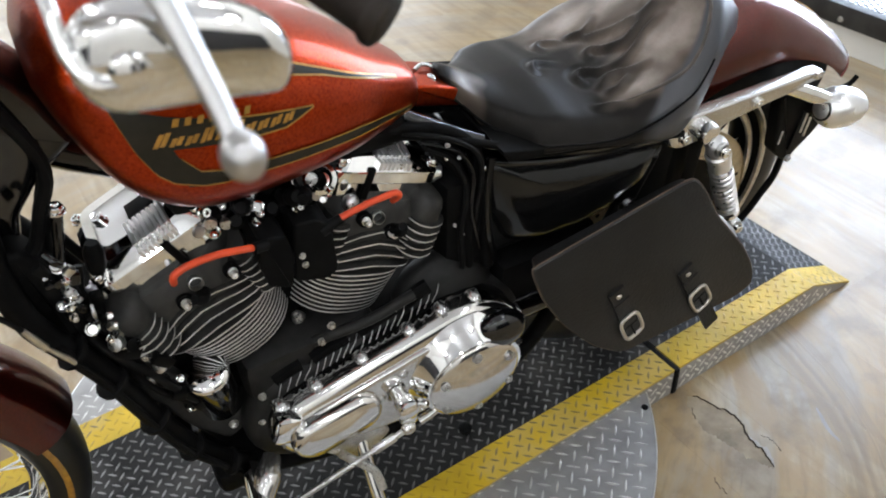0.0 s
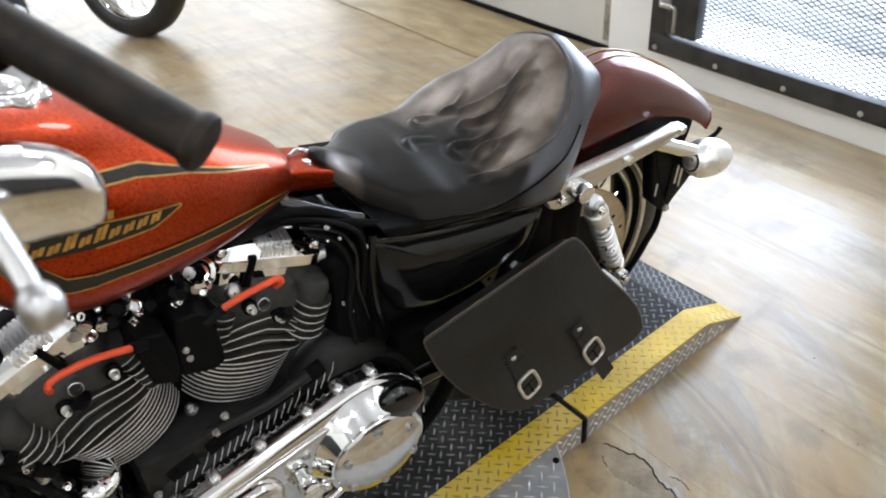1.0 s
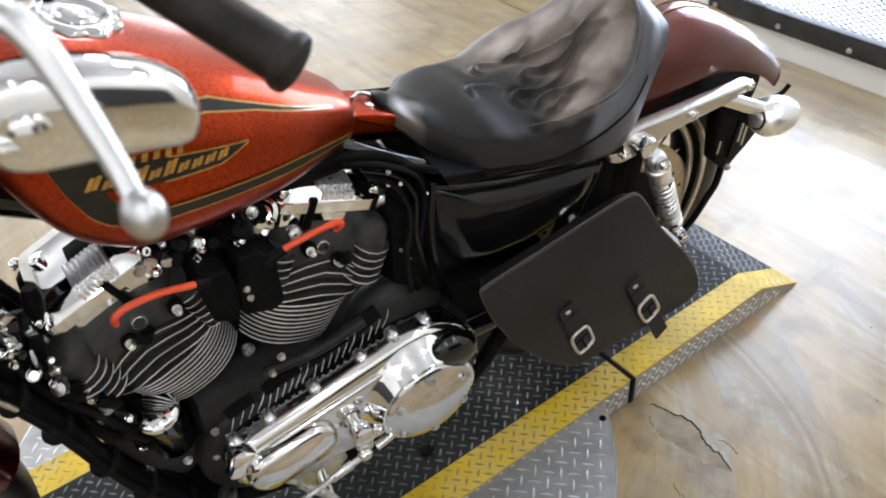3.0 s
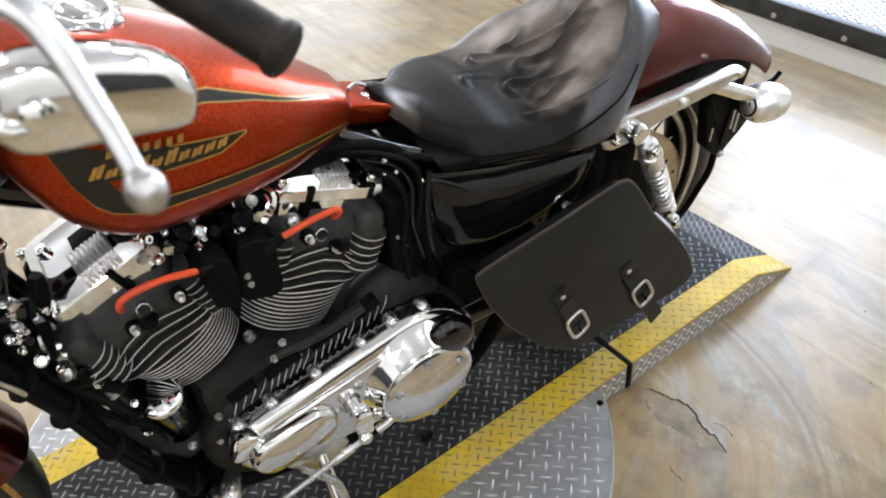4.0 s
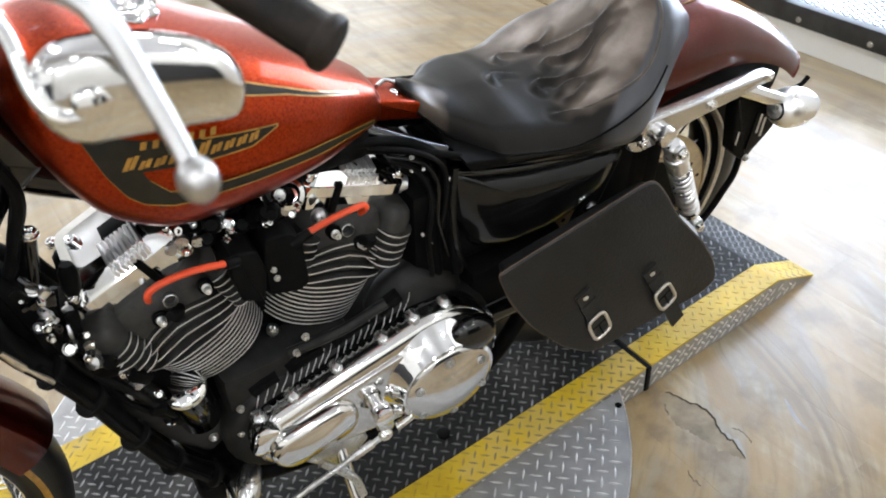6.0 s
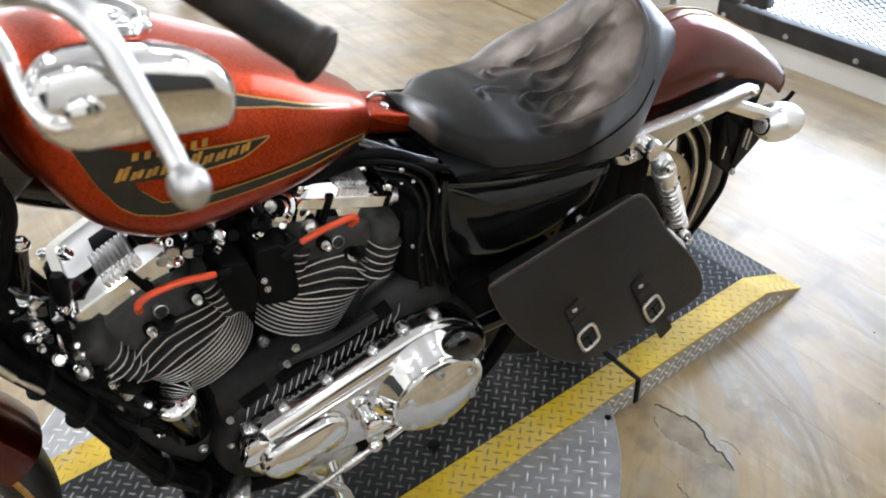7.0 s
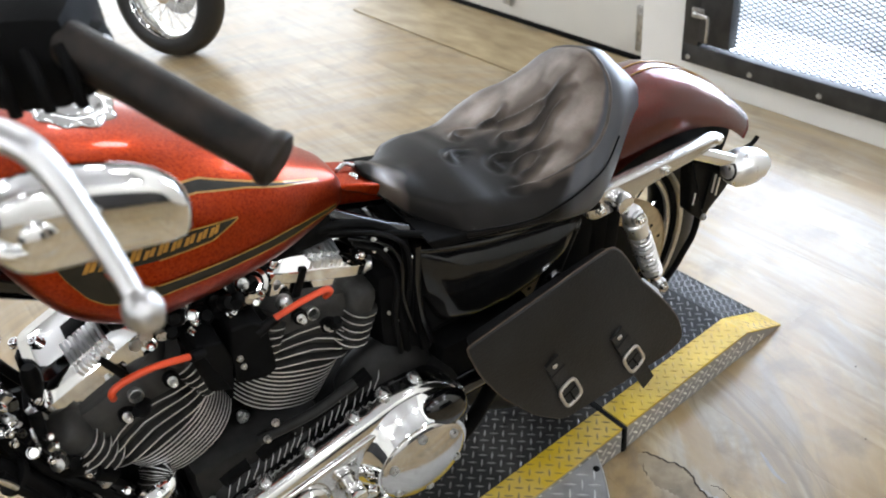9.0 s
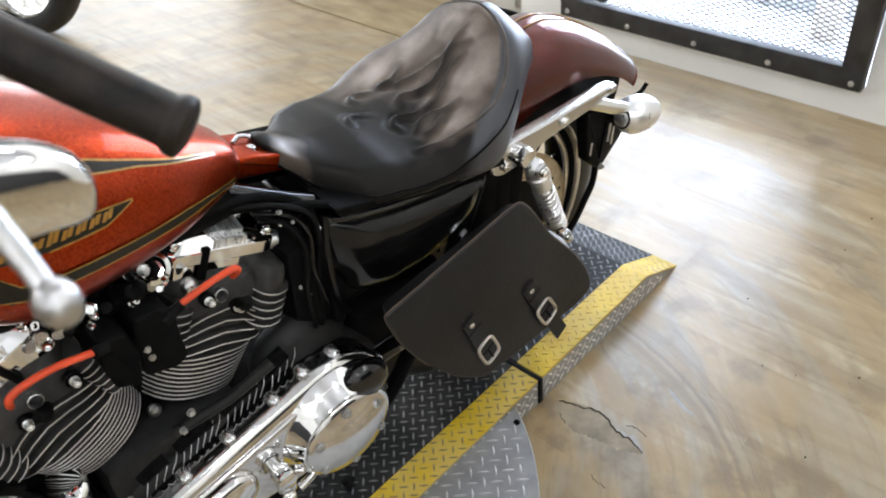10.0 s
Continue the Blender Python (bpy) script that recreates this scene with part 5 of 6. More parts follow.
def case_outline(c1, r1, c2, r2, n=14):
    """Outline round two circles."""
    pts = []
    for cx, cy, r, a0, a1 in ((c2[0], c2[1], r2, -1.5, 1.75), (c1[0], c1[1], r1, 1.75, 4.78)):
        pts += [(cx + r * math.cos(a0 + (a1 - a0) * k / n), cy + r * math.sin(a0 + (a1 - a0) * k / n)) for k in range(n + 1)]
    return pts


case = part("crankcase", slab(case_outline((-.215, .30), .105, (.03, .31), .115), 0.11, -0.118, 0.02, steps=4), CASEM, bike, "black crankcase")
part("upper_case", box((-.2, -.01, .395), (.2, .19, .09), bevel=0.02), CASEM, case)
part("oil_line_cover", tube([(-.2, -.105, .445), (-.12, -.115, .455), (-.05, -.115, .47)], 0.008, 10, 4), CASEM, case)
for x, v, w in ((-.19, -.112, .448), (-.285, -.112, .385), (-.295, -.115, .335), (-.175, -.118, .48)):
    part("case_bolt", hexbolt((x, v, w), (0, -1, 0.25), 0.0046, 0.006), STEEL, case)


HEAD_REAR = ((-.033, .347), (.013, .326))


def superring(c, ax, ay, rx, ry, n, N=36):
    out = []
    for k in range(N):
        t = 2 * math.pi * k / N
        cc, ss = math.cos(t), math.sin(t)
        out.append((math.copysign(abs(cc) ** (2 / n), cc) * rx, math.copysign(abs(ss) ** (2 / n), ss) * ry))
    return [c + ax * a + ay * b for a, b in out], out


def cylinder(sign):
    """One cylinder: finned barrel, head, rocker box. sign -1 leans to the front."""
    ang = radians(22.5) * sign
    d = Vector((math.sin(ang), 0, math.cos(ang)))
    ax = 0.010 if sign < 0 else -0.003
    ex = Vector((math.cos(ang), 0, -math.sin(ang)))
    ey = Vector((0, 1, 0))
    at = lambda a, b, h: CR + ex * a + ey * b + d * h
    cyl = part("cylinder", ring_loft([superring(CR + d * h, ex, ey, r, r, 2.2)[0] for h, r in ((.11, .06), (.345, .062))]), SATIN, bike, "black air-cooled cylinder with polished fin edges")
    turn = Matrix((ex, ey, d)).transposed()

    def fin(h, rx, ry, n, arch, t=0.0021):
        rows = []
        for inset, dz in ((0.006, -t), (0.0, -t * 0.55), (0.0, t * 0.55), (0.006, t)):
            _, flat = superring(Vector(), ex, ey, rx - inset, ry - inset, n)
            rows.append([at(a, b, h + dz + arch * math.cos(math.pi * min(1, abs(a) / rx)) * (0.5 + 0.5 * min(1, max(0, -b / ry) * 1.5))) for a, b in flat])
        bm = bmesh.new()
        vs = [[bm.verts.new(p) for p in r] for r in rows]
        N = len(vs[0])
        for i, (r, s) in enumerate(zip(vs, vs[1:])):
            for k in range(N):
                f = bm.faces.new((r[k], r[(k + 1) % N], s[(k + 1) % N], s[k]))
                f.material_index = 1 if i == 1 else 0
        for r in (vs[0], vs[-1]):
            ctr = bm.verts.new(sum((v.co for v in r), Vector()) / N)
            for k in range(N):
                bm.faces.new((r[k], r[(k + 1) % N], ctr))
        ob = new("cooling_fin", mesh_of("cooling_fin", bm, [WRINKLE, ALU], 30))
        ob.parent = cyl

    for k in range(10):
        fin(.176 + .0085 * k, .077 + .001 * k, .082 + .0016 * k, 2.4, 0.0012 * max(0, k - 6), 0.0024)
    for k in range(4):
        fin(.264 + .0135 * k, .096 + .002 * k, .098 - .002 * k, 2.7, 0.009 + 0.004 * k)
    head = part("cylinder_head", ring_loft([superring(CR + d * h, ex, ey, rx, ry, 3.2)[0] for h, rx, ry in ((.255, .062, .07), (.27, .074, .084), (.345, .084, .086), (.362, .080, .074))]), WRINKLE, bike, "black cylinder head")
    part("plug_well", lathe([(-.01, .0085), (.003, .009), (.0035, .0078), (-.005, .007)], at(.02 if sign < 0 else -.012, -.088, .347), Vector((0, -1, 0.3)), 18), STEEL, head, "bright ringed hole")

    def small_fin(a0, b0, h, rx, ry, dip):
        rows = []
        for inset, dz in ((0.004, -.0018), (0.0, -.0011), (0.0, .0011), (0.004, .0018)):
            _, flat = superring(Vector(), ex, ey, rx - inset, ry - inset, 3.0, 24)
            rows.append([at(a0 + p, b0 + q, h + dz + dip * abs(p) / rx) for p, q in flat])
        bm = bmesh.new()
        vs = [[bm.verts.new(p) for p in r] for r in rows]
        for i, (r, q) in enumerate(zip(vs, vs[1:])):
            for k in range(24):
                bm.faces.new((r[k], r[(k + 1) % 24], q[(k + 1) % 24], q[k])).material_index = 1 if i == 1 else 0
        for r in (vs[0], vs[-1]):
            bm.faces.new(r)
        ob = new("head_fin", mesh_of("head_fin", bm, [WRINKLE, ALU], 30))
        ob.parent = head

    la, sa = .066 * sign, (.080 if sign < 0 else -.062)
    part("head_lobe", ring_loft([superring(at(la, -.05, h), ex, ey, rx, ry, 2.8)[0] for h, rx, ry in ((.275, .022, .042), (.34, .026, .046), (.358, .026, .045), (.368, .0235, .042), (.374, .018, .034), (.3765, .010, .02))]), WRINKLE, head, "rounded black head lobe", 60)
    part("inner_lobe", ring_loft([superring(at(sa, -.052, h), ex, ey, .013, .034, 3)[0] for h in (.262, .345)]), WRINKLE, head, "", 40)
    for k in range(5):
        small_fin(la + .002 * sign, -.052, .286 + .0128 * k, .030, .050, .004)
    for k in range(6):
        small_fin(sa, -.054, .268 + .0128 * k, .019, .040, .0)
    plug = part("spark_plug_boot", tube([at(.016, -.085, .325), at(.016, -.105, .338), at(.012, -.112, .35)], [0.009, 0.0095, 0.006], 10, 4), RUBBER, head, "black spark plug boot")
    for a, h in ((-.004, .336), (.061, .333)) if sign < 0 else HEAD_REAR:
        part("head_bolt", hexbolt(at(a, -.094, h), Vector((0, -1, .3)), 0.0048, 0.012), BRIGHT, head, "bright head bolt")
        part("bolt_seat", lathe([(-.006, .010), (.002, .010), (.003, .0085), (.001, .006)], at(a, -.092, h), Vector((0, -1, .3)), 16), SATIN, head)
    # rocker box
    rk = lambda a, b, h: at(a + ax, b, h)
    rc = CR + ex * ax
    lo = part("rocker_box", ring_loft([superring(rc + d * h, ex, ey, rx, ry, 7)[0] for h, rx, ry in ((.358, .066, .058), (.362, .072, .063), (.381, .072, .063), (.3835, .070, .061))]), CHROME, bike, "chrome rocker box", 16)
    part("rocker_gasket", ring_loft([superring(rc + d * h, ex, ey, .0715, .0625, 7)[0] for h in (.3825, .3865)]), SATIN, lo)
    part("rocker_cover", ring_loft([superring(rc + d * h, ex, ey, rx, ry, 9)[0] for h, rx, ry in ((.3845, .077, .067), (.387, .0795, .0695), (.4015, .0795, .0695), (.403, .079, .069), (.4125, .070, .060), (.416, .066, .0565), (.4185, .062, .0525), (.421, .050, .040), (.422, .044, .034))]), CHROME, lo, "chrome rocker cover", 16)
    slope = turn @ Matrix.Rotation(radians(12), 3, "X")
    for k in range(8):
        a = (-.010 if sign < 0 else -.0165) + k * .0062
        part("cover_rib", box(rk(a, -.041, .4205), (.0042, .034, .010), bevel=0.0008, m=slope), BRIGHT, lo, "", 20)
        part("cover_rib", box(rk(a, -.0635, .4105), (.0042, .010, .012), bevel=0.0007, m=turn), BRIGHT, lo, "", 20)
    part("cover_window", box(rk(.012, -.006, .4225), (.034, .024, .003), bevel=0.001, m=turn), SATIN, lo, "black recess in the cover")
    part("end_nut", hexbolt(rk(.079 * sign, -.05, .392), ex * sign - ey * 0.35 + d * 0.2, 0.0115, 0.012), BRIGHT, lo, "bright end nut")
    for a in (-.03, .03):
        part("top_bolt", hexbolt(rk(a * 1.25, .012, .4215), d, 0.0075, 0.008), CHROME, lo)
    for a in (-.066, .066):
        part("cover_bolt", hexbolt(rk(a * 1.02, -.058, .410), d, 0.0065, 0.008), CHROME, lo)
        part("cover_bolt", hexbolt(rk(a * 1.02, .05, .410), d, 0.0065, 0.008), CHROME, lo)
    part("box_clip", box(rk(.016 if sign < 0 else -.028, -.068, .386), (.010, .008, .046), bevel=0.002, m=turn), SATIN, lo)
    part("base_nut", hexbolt(at(.066, -.06, .15), d, 0.008, 0.01), STEEL, cyl)
    part("pushrod_tube", rod(at(.02, .09, .12), at(.02, .09, .345), 0.011, 12), CHROME, cyl)
    return at


at_f, at_r = cylinder(-1), cylinder(1)

# ignition leads and coil
part("spark_plug_lead", tube([(-.343, -.112, .650), (-.343, -.124, .668), (-.338, -.125, .676), (-.321, -.125, .681), (-.289, -.125, .681), (-.249, -.125, .672)], 0.0043, 12, 6), WIRE, bike, "orange spark plug lead")
part("spark_plug_lead", tube([(-.066, -.098, .640), (-.063, -.11, .656), (-.068, -.112, .665), (-.085, -.112, .665), (-.108, -.112, .663), (-.142, -.112, .657)], 0.0043, 12, 6), WIRE, bike, "orange spark plug lead")
coil = part("ignition_coil", slab(round_poly([(-.244, .678), (-.211, .666), (-.205, .63), (-.214, .58), (-.243, .594), (-.248, .64)], 0.006), -.06, -.121, 0.004), MATTE, bike, "black ignition coil cover")
part("coil_bracket", slab(round_poly([(-.198, .672), (-.170, .668), (-.153, .650), (-.152, .572), (-.168, .564), (-.207, .578), (-.206, .63)], 0.006), -.06, -.114, 0.004), MATTE, coil)
for x, w in ((-.196, .622), (-.194, .606)):
    part("coil_bolt", hexbolt((x, -.115, w), (0, -1, 0.1), 0.0035, 0.004), STEEL, coil)
part("lead_boot", tube([(-.252, -.127, .673), (-.236, -.122, .667)], 0.0068, 10, 2), RUBBER, coil, "black rubber lead boot")
part("lead_boot", tube([(-.140, -.112, .656), (-.166, -.110, .645)], [0.0062, 0.008], 10, 2), RUBBER, coil, "black rubber lead boot")

# intake between the cylinders, hoses and fittings under the tank
intake = part("intake_manifold", tube([(-.27, -.02, .60), (-.205, -.045, .64), (-.14, -.02, .60)], 0.022, 14, 5), SATIN, bike, "black intake manifold")
part("throttle_body", lathe([(0, .03), (.02, .034), (.06, .034), (.065, .028)], (-.205, -.06, .675), (0, 1, .2), 20), CHROME, bike)
rng = random.Random(11)
for i in range(54):
    x = -.31 + .165 * rng.random()
    p = Vector((x, -.045 - .05 * rng.random(), .672 + .03 * rng.random()))
    d = Vector((rng.uniform(-.6, .6), -1, rng.uniform(-.1, .9)))
    kind = i % 3
    if kind == 0:
        part("fitting", hexbolt(p, d, 0.003 + .003 * rng.random(), 0.011), CHROME, intake, "chrome fitting")
    elif kind == 1:
        part("fitting", lathe([(-.012, .006), (-.004, .011), (.006, .011), (.012, .007)], p, d, 10), SATIN, intake)
    else:
        part("clamp", lathe([(-.003, .005), (-.0025, .0072), (.0025, .0072), (.003, .005)], p, d, 16), STEEL, intake)
part("breather_cup", lathe([(-.012, .012), (-.008, .019), (.01, .02), (.014, .015), (.01, .012), (-.004, .011)], (-.148, -.075, .69), (-.2, -.6, .8), 20), CHROME, intake, "chrome cup")
part("breather_knob", ball((-.117, -.085, .648), (.011, .011, .012)), STEEL, intake)
for pts, r in (([(-.12, -.04, .715), (-.04, -.055, .712), (.02, -.07, .70), (.06, -.085, .665), (.065, -.09, .60), (.055, -.095, .50)], .007),
               ([(-.06, -.045, .70), (.0, -.065, .692), (.045, -.085, .682), (.085, -.1, .67)], .0055),
               ([(.02, -.05, .66), (.05, -.075, .61), (.045, -.09, .53), (.05, -.09, .44)], .011),
               ([(.03, -.03, .64), (.07, -.06, .60), (.075, -.09, .52), (.08, -.1, .45)], .009),
               ([(-.42, -.05, .80), (-.44, -.03, .72), (-.40, -.05, .62), (-.385, -.07, .56)], .006)):
    part("hose", tube(pts, r, 10, 6), MATTE, bike, "black rubber hose")
for k, (pts, r) in enumerate((([(-.03, -.06, .705), (.02, -.085, .695), (.055, -.1, .668), (.06, -.104, .62), (.05, -.106, .56)], .0035), ([(-.01, -.07, .690), (.03, -.092, .676), (.048, -.102, .64), (.045, -.106, .58), (.06, -.106, .50)], .003),
                                ([(.0, -.06, .672), (.03, -.085, .655), (.04, -.1, .61), (.03, -.104, .55), (.035, -.104, .47)], .0045), ([(.075, -.1, .655), (.066, -.11, .60), (.07, -.112, .53), (.085, -.112, .47)], .006))):
    part("wire", tube(pts, r, 8, 6), COVERM if k % 2 else RUBBER, bike, "black wire")
for p, d, r in (((.024, -.098, .555), (-.4, -1, .4), .0022), ((.034, -.1, .535), (.2, -1, .5), .0018), ((.015, -.09, .690), (.3, -1, .6), .0024), ((.03, -.095, .668), (-.3, -1, .6), .002)):
    part("wire_clip", hexbolt(p, d, r, .005), STEEL, bike, "bright clip")
for p in ((.03, -.075, .585), (.02, -.08, .66)):
    part("hose_clip", hexbolt(p, (-.3, -1, .3), 0.002, 0.004), CHROME, bike)

# front of the engine: voltage and horn hardware, fittings
cupd = Vector((-.1, -.12, 1)).normalized()
cup = part("oil_canister", lathe([(-.09, .026), (-.085, .029), (-.01, .029), (0, .028)], (-.343, -.092, .453), cupd, 28), BLACK, bike, "black canister with a chrome cap")
part("canister_cap", lathe([(-.004, .0305), (0, .0315), (.005, .030), (.009, .024), (.0115, .012), (.012, 0)], (-.343, -.092, .453), cupd, 32), CHROME, cup, "chrome domed cap")
part("oil_filter", lathe([(0, .037), (.075, .038), (.085, .033), (.088, .01)], (-.335, .02, .33), (-1, 0, .1), 24), SATIN, bike, "black oil filter")
rng = random.Random(5)
for i in range(26):
    t = rng.random()
    p = Vector((-.455 + .10 * t + .025 * rng.random(), -.075 - .03 * rng.random(), .62 - .28 * t + .03 * rng.random()))
    dd = (rng.uniform(-.8, .4), -1, rng.uniform(0, .9))
    if i % 3 == 0:
        part("front_fitting", hexbolt(p, dd, 0.004 + .004 * rng.random(), 0.012), CHROME, bike)
    elif i % 3 == 1:
        part("front_clip", lathe([(-.006, .005), (-.005, .009), (.005, .009), (.006, .005)], p, dd, 10), STEEL if i % 2 else SATIN, bike)
    else:
        part("front_connector", box(p, (.014 + .02 * rng.random(), .014, .010 + .014 * rng.random()), bevel=0.003, m=Matrix.Rotation(rng.uniform(0, 3), 3, "Y")), SATIN, bike)
for pts, r, mm in (([(-.43, -.045, .66), (-.44, -.06, .62), (-.43, -.085, .59), (-.41, -.09, .57)], .005, RUBBER), ([(-.44, -.03, .72), (-.455, -.04, .66), (-.45, -.06, .62)], .0045, RUBBER),
                   ([(-.46, -.07, .64), (-.44, -.09, .57), (-.40, -.1, .50), (-.375, -.1, .44), (-.33, -.1, .36)], .006, RUBBER), ([(-.45, -.05, .60), (-.425, -.085, .54), (-.41, -.09, .47), (-.36, -.1, .40)], .0045, RUBBER),
                   ([(-.36, .06, .52), (-.40, .11, .46), (-.40, .13, .36), (-.35, .14, .27), (-.1, .15, .2), (.5, .17, .24)], .022, CHROME)):
    part("exhaust_pipe" if r > .02 else "front_pipe", tube(pts, r, 12, 5), mm, bike)
part("front_engine_plate", slab(round_poly([(-.455, .60), (-.405, .585), (-.345, .46), (-.28, .40), (-.26, .2), (-.345, .215), (-.395, .33), (-.435, .46)], 0.02), 0.03, -0.06, 0.012), SATIN, bike, "black engine front plate")
part("front_loom", tube([(-.475, -.115, .62), (-.452, -.118, .545), (-.425, -.118, .44), (-.40, -.118, .35), (-.36, -.12, .27)], 0.005, 8, 5), RUBBER, bike, "black wiring loom")
for x, w, aa in ((-.468, .595, .6), (-.446, .52, .4), (-.42, .42, .3), (-.392, .33, .5), (-.35, .255, .9)):
    part("loom_tie", lathe([(-.004, .019), (-.003, .021), (.003, .021), (.004, .019)], (x, -.104, w), (math.sin(aa), 0, -math.cos(aa)), 16), RUBBER, bike)
part("front_mount", slab(round_poly([(-.44, .50), (-.41, .52), (-.36, .42), (-.31, .36), (-.30, .30), (-.34, .27), (-.385, .34)], 0.015), -0.06, -0.082, 0.008), WRINKLE, bike, "black front engine mount")
for x, w in ((-.405, .475), (-.355, .37), (-.33, .31)):
    part("mount_bolt", hexbolt((x, -.083, w), (0, -1, 0.1), 0.0058, 0.006), STEEL, bike)
rng = random.Random(21)
for i in range(34):
    t = rng.random()
    p = Vector((-.447 + .035 * t ** 2 + .026 * (rng.random() - .5), -.092 - .016 * rng.random(), .735 - .175 * t + .02 * (rng.random() - .5)))
    dd = Vector((rng.uniform(-.7, .7), -1, rng.uniform(-.2, 1.0)))
    r = rng.uniform(.0018, .0046)
    if i % 4 == 0:
        q = p + Vector((rng.uniform(-.012, .012), -.004, rng.uniform(-.02, .006)))
        part("oil_fitting", tube([p, (p + q) / 2 + Vector((0, -.005, .002)), q], [r, r * 1.3, r], 10, 3), (CHROME, STEEL, BLACK)[i % 3], bike, "short metal oil fitting")
    elif i % 4 == 1:
        part("front_clip", box(p, (.006 + .012 * rng.random(), .008, .005 + .006 * rng.random()), bevel=0.0015, m=Matrix.Rotation(rng.uniform(0, 3), 3, "Y")), (MATTE, BLACK, NICKEL)[i % 3], bike)
    else:
        part("front_fitting", hexbolt(p, dd, r, .006 + .006 * rng.random()), (CHROME, STEEL, BLACK, CHROME)[i % 4], bike)
for pts, r, mm in (([(-.530, -.12, .735), (-.505, -.126, .695), (-.496, -.127, .676)], .003, RUBBER), ([(-.496, -.127, .676), (-.4847, -.127, .640)], [.0028, .0042, .0042], NICKEL), ([(-.4847, -.127, .640), (-.472, -.126, .612), (-.468, -.125, .600)], [.0022, .0036, .003], NICKEL), ([(-.468, -.125, .600), (-.452, -.12, .55), (-.43, -.118, .47)], .003, RUBBER)):
    part("brake_line", tube(pts, r, 10, 4), mm, bike, "cable with zinc adjuster")
part("horn_bracket", slab(round_poly([(-.525, .715), (-.475, .735), (-.440, .668), (-.432, .59), (-.46, .555), (-.488, .60), (-.505, .65)], 0.012), -.035, -.078, .010), MATTE, bike, "black horn bracket")
reg = part("front_standoff", rod((-.425, -.065, .755), (-.441, -.07, .70), 0.0062, 14), BLACK, bike, "gloss black standoff")
part("standoff_nut", hexbolt((-.425, -.065, .757), (.2, 0, 1), 0.008, 0.009), CHROME, reg)
part("standoff_nut", hexbolt((-.445, -.071, .692), (-.2, -.6, .8), 0.007, 0.009), CHROME, reg)
part("front_sensor", lathe([(0, .008), (.01, .011), (.03, .011), (.04, .007)], (-.412, -.07, .665), (.15, .1, 1), 14), SATIN, bike, "black sensor")
part("regulator", box((-.40, 0.0, .30), (.03, .12, .1), bevel=0.006), SATIN, bike)
part("lower_frame_guard", box((-.335, -.06, .215), (.09, .12, .05), bevel=0.015), SATIN, bike)

# primary cover
PRI0, PRI1 = -0.118, -0.158
pout = case_outline((-.222, .318), .066, (.010, .325), .112, 18)
pri = part("primary_cover", slab(pout, PRI0, PRI1, 0.020, steps=7), COVERCHROME, bike, "polished chrome primary cover")
part("primary_gasket", slab([(x * 1.004, w) for x, w in pout], PRI0 + 0.01, PRI0 - 0.004, 0.001), SATIN, pri)
part("front_bulge", slab(case_outline((-.232, .322), .04, (-.172, .333), .038, 14), -0.15, -0.182, 0.014, steps=5, dome=0.006), COVERCHROME, pri, "chrome oval bulge")
part("front_foot", box((-.27, -.152, .352), (.04, .03, .05), bevel=0.01, m=Matrix.Rotation(radians(20), 3, "Y")), CHROME, pri)
# a raised face inside the rim
face = [(x + (-.10 - x) * .15, w + (.322 - w) * .24) for x, w in pout]
part("raised_face", slab(face, PRI1 + .004, PRI1 - .007, 0.006, steps=4), COVERCHROME, pri, "raised chrome face")
# clutch bulge and its round cover
bowl = part("clutch_bowl", lathe([(0, .108), (.008, .104), (.02, .094), (.034, .083), (.04, .080)], (.010, -.15, .322), (0, -1, 0), 48), CHROME, pri, "chrome clutch bowl")
der = part("derby_cover", lathe([(0, .0745), (.004, .075), (.006, .0735), (.0090, .066), (.0130, .055), (.0159, .045), (.0192, .03), (.0211, .015), (.0217, .0)], (.010, -.1885, .32), (0, -1, 0.02), 56), COVERCHROME, pri, "chrome round derby cover")
for k in range(6):
    a = radians(93 + 60 * k)
    part("derby_bolt", hexbolt((.010 + .0615 * math.cos(a), -.198, .32 + .0615 * math.sin(a)), (0, -1, 0), 0.0065, 0.005), STEEL, der)
part("clutch_window", ball((.062, -.174, .390), (.043, .022, .036), u=28, v=18, m=Matrix.Rotation(radians(30), 3, "Y")), BLACK, pri, "black oval clutch cap")
PB = [(-.268, .370), (-.214, .384), (-.143, .400), (-.068, .417), (-.016, .432), (.038, .430), (.080, .398), (.115, .352), (.12, .285), (.085, .23), (-.06, .232), (-.25, .255)]
for x, w in PB:
    bs = part("cover_boss", lathe([(0, .0115), (.016, .0105), (.020, .007)], (x, -.122, w), (0, -1, 0), 14), POLISHED, pri)
    part("boss_bolt", hexbolt((x, -.141, w), (0, -1, 0), 0.0048, 0.005), STEEL, bs)
# emblem frame with plain bars
em_pts = [(-.122 + .05 * math.cos(t), -.1585, .362 + .016 * math.sin(t) + .012 * math.cos(t)) for t in (2 * math.pi * k / 28 for k in range(29))]
part("emblem_frame", tube(em_pts, 0.0018, 6, 1, smooth=False), CHROME, pri)
for k in range(3):
    part("emblem_bar", box((-.14 + .018 * k, -.1588, .358 + .005 * k), (.010, .002, .009), bevel=0.0006, m=Matrix.Rotation(radians(12), 3, "Y")), STEEL, pri, "grey emblem bar")
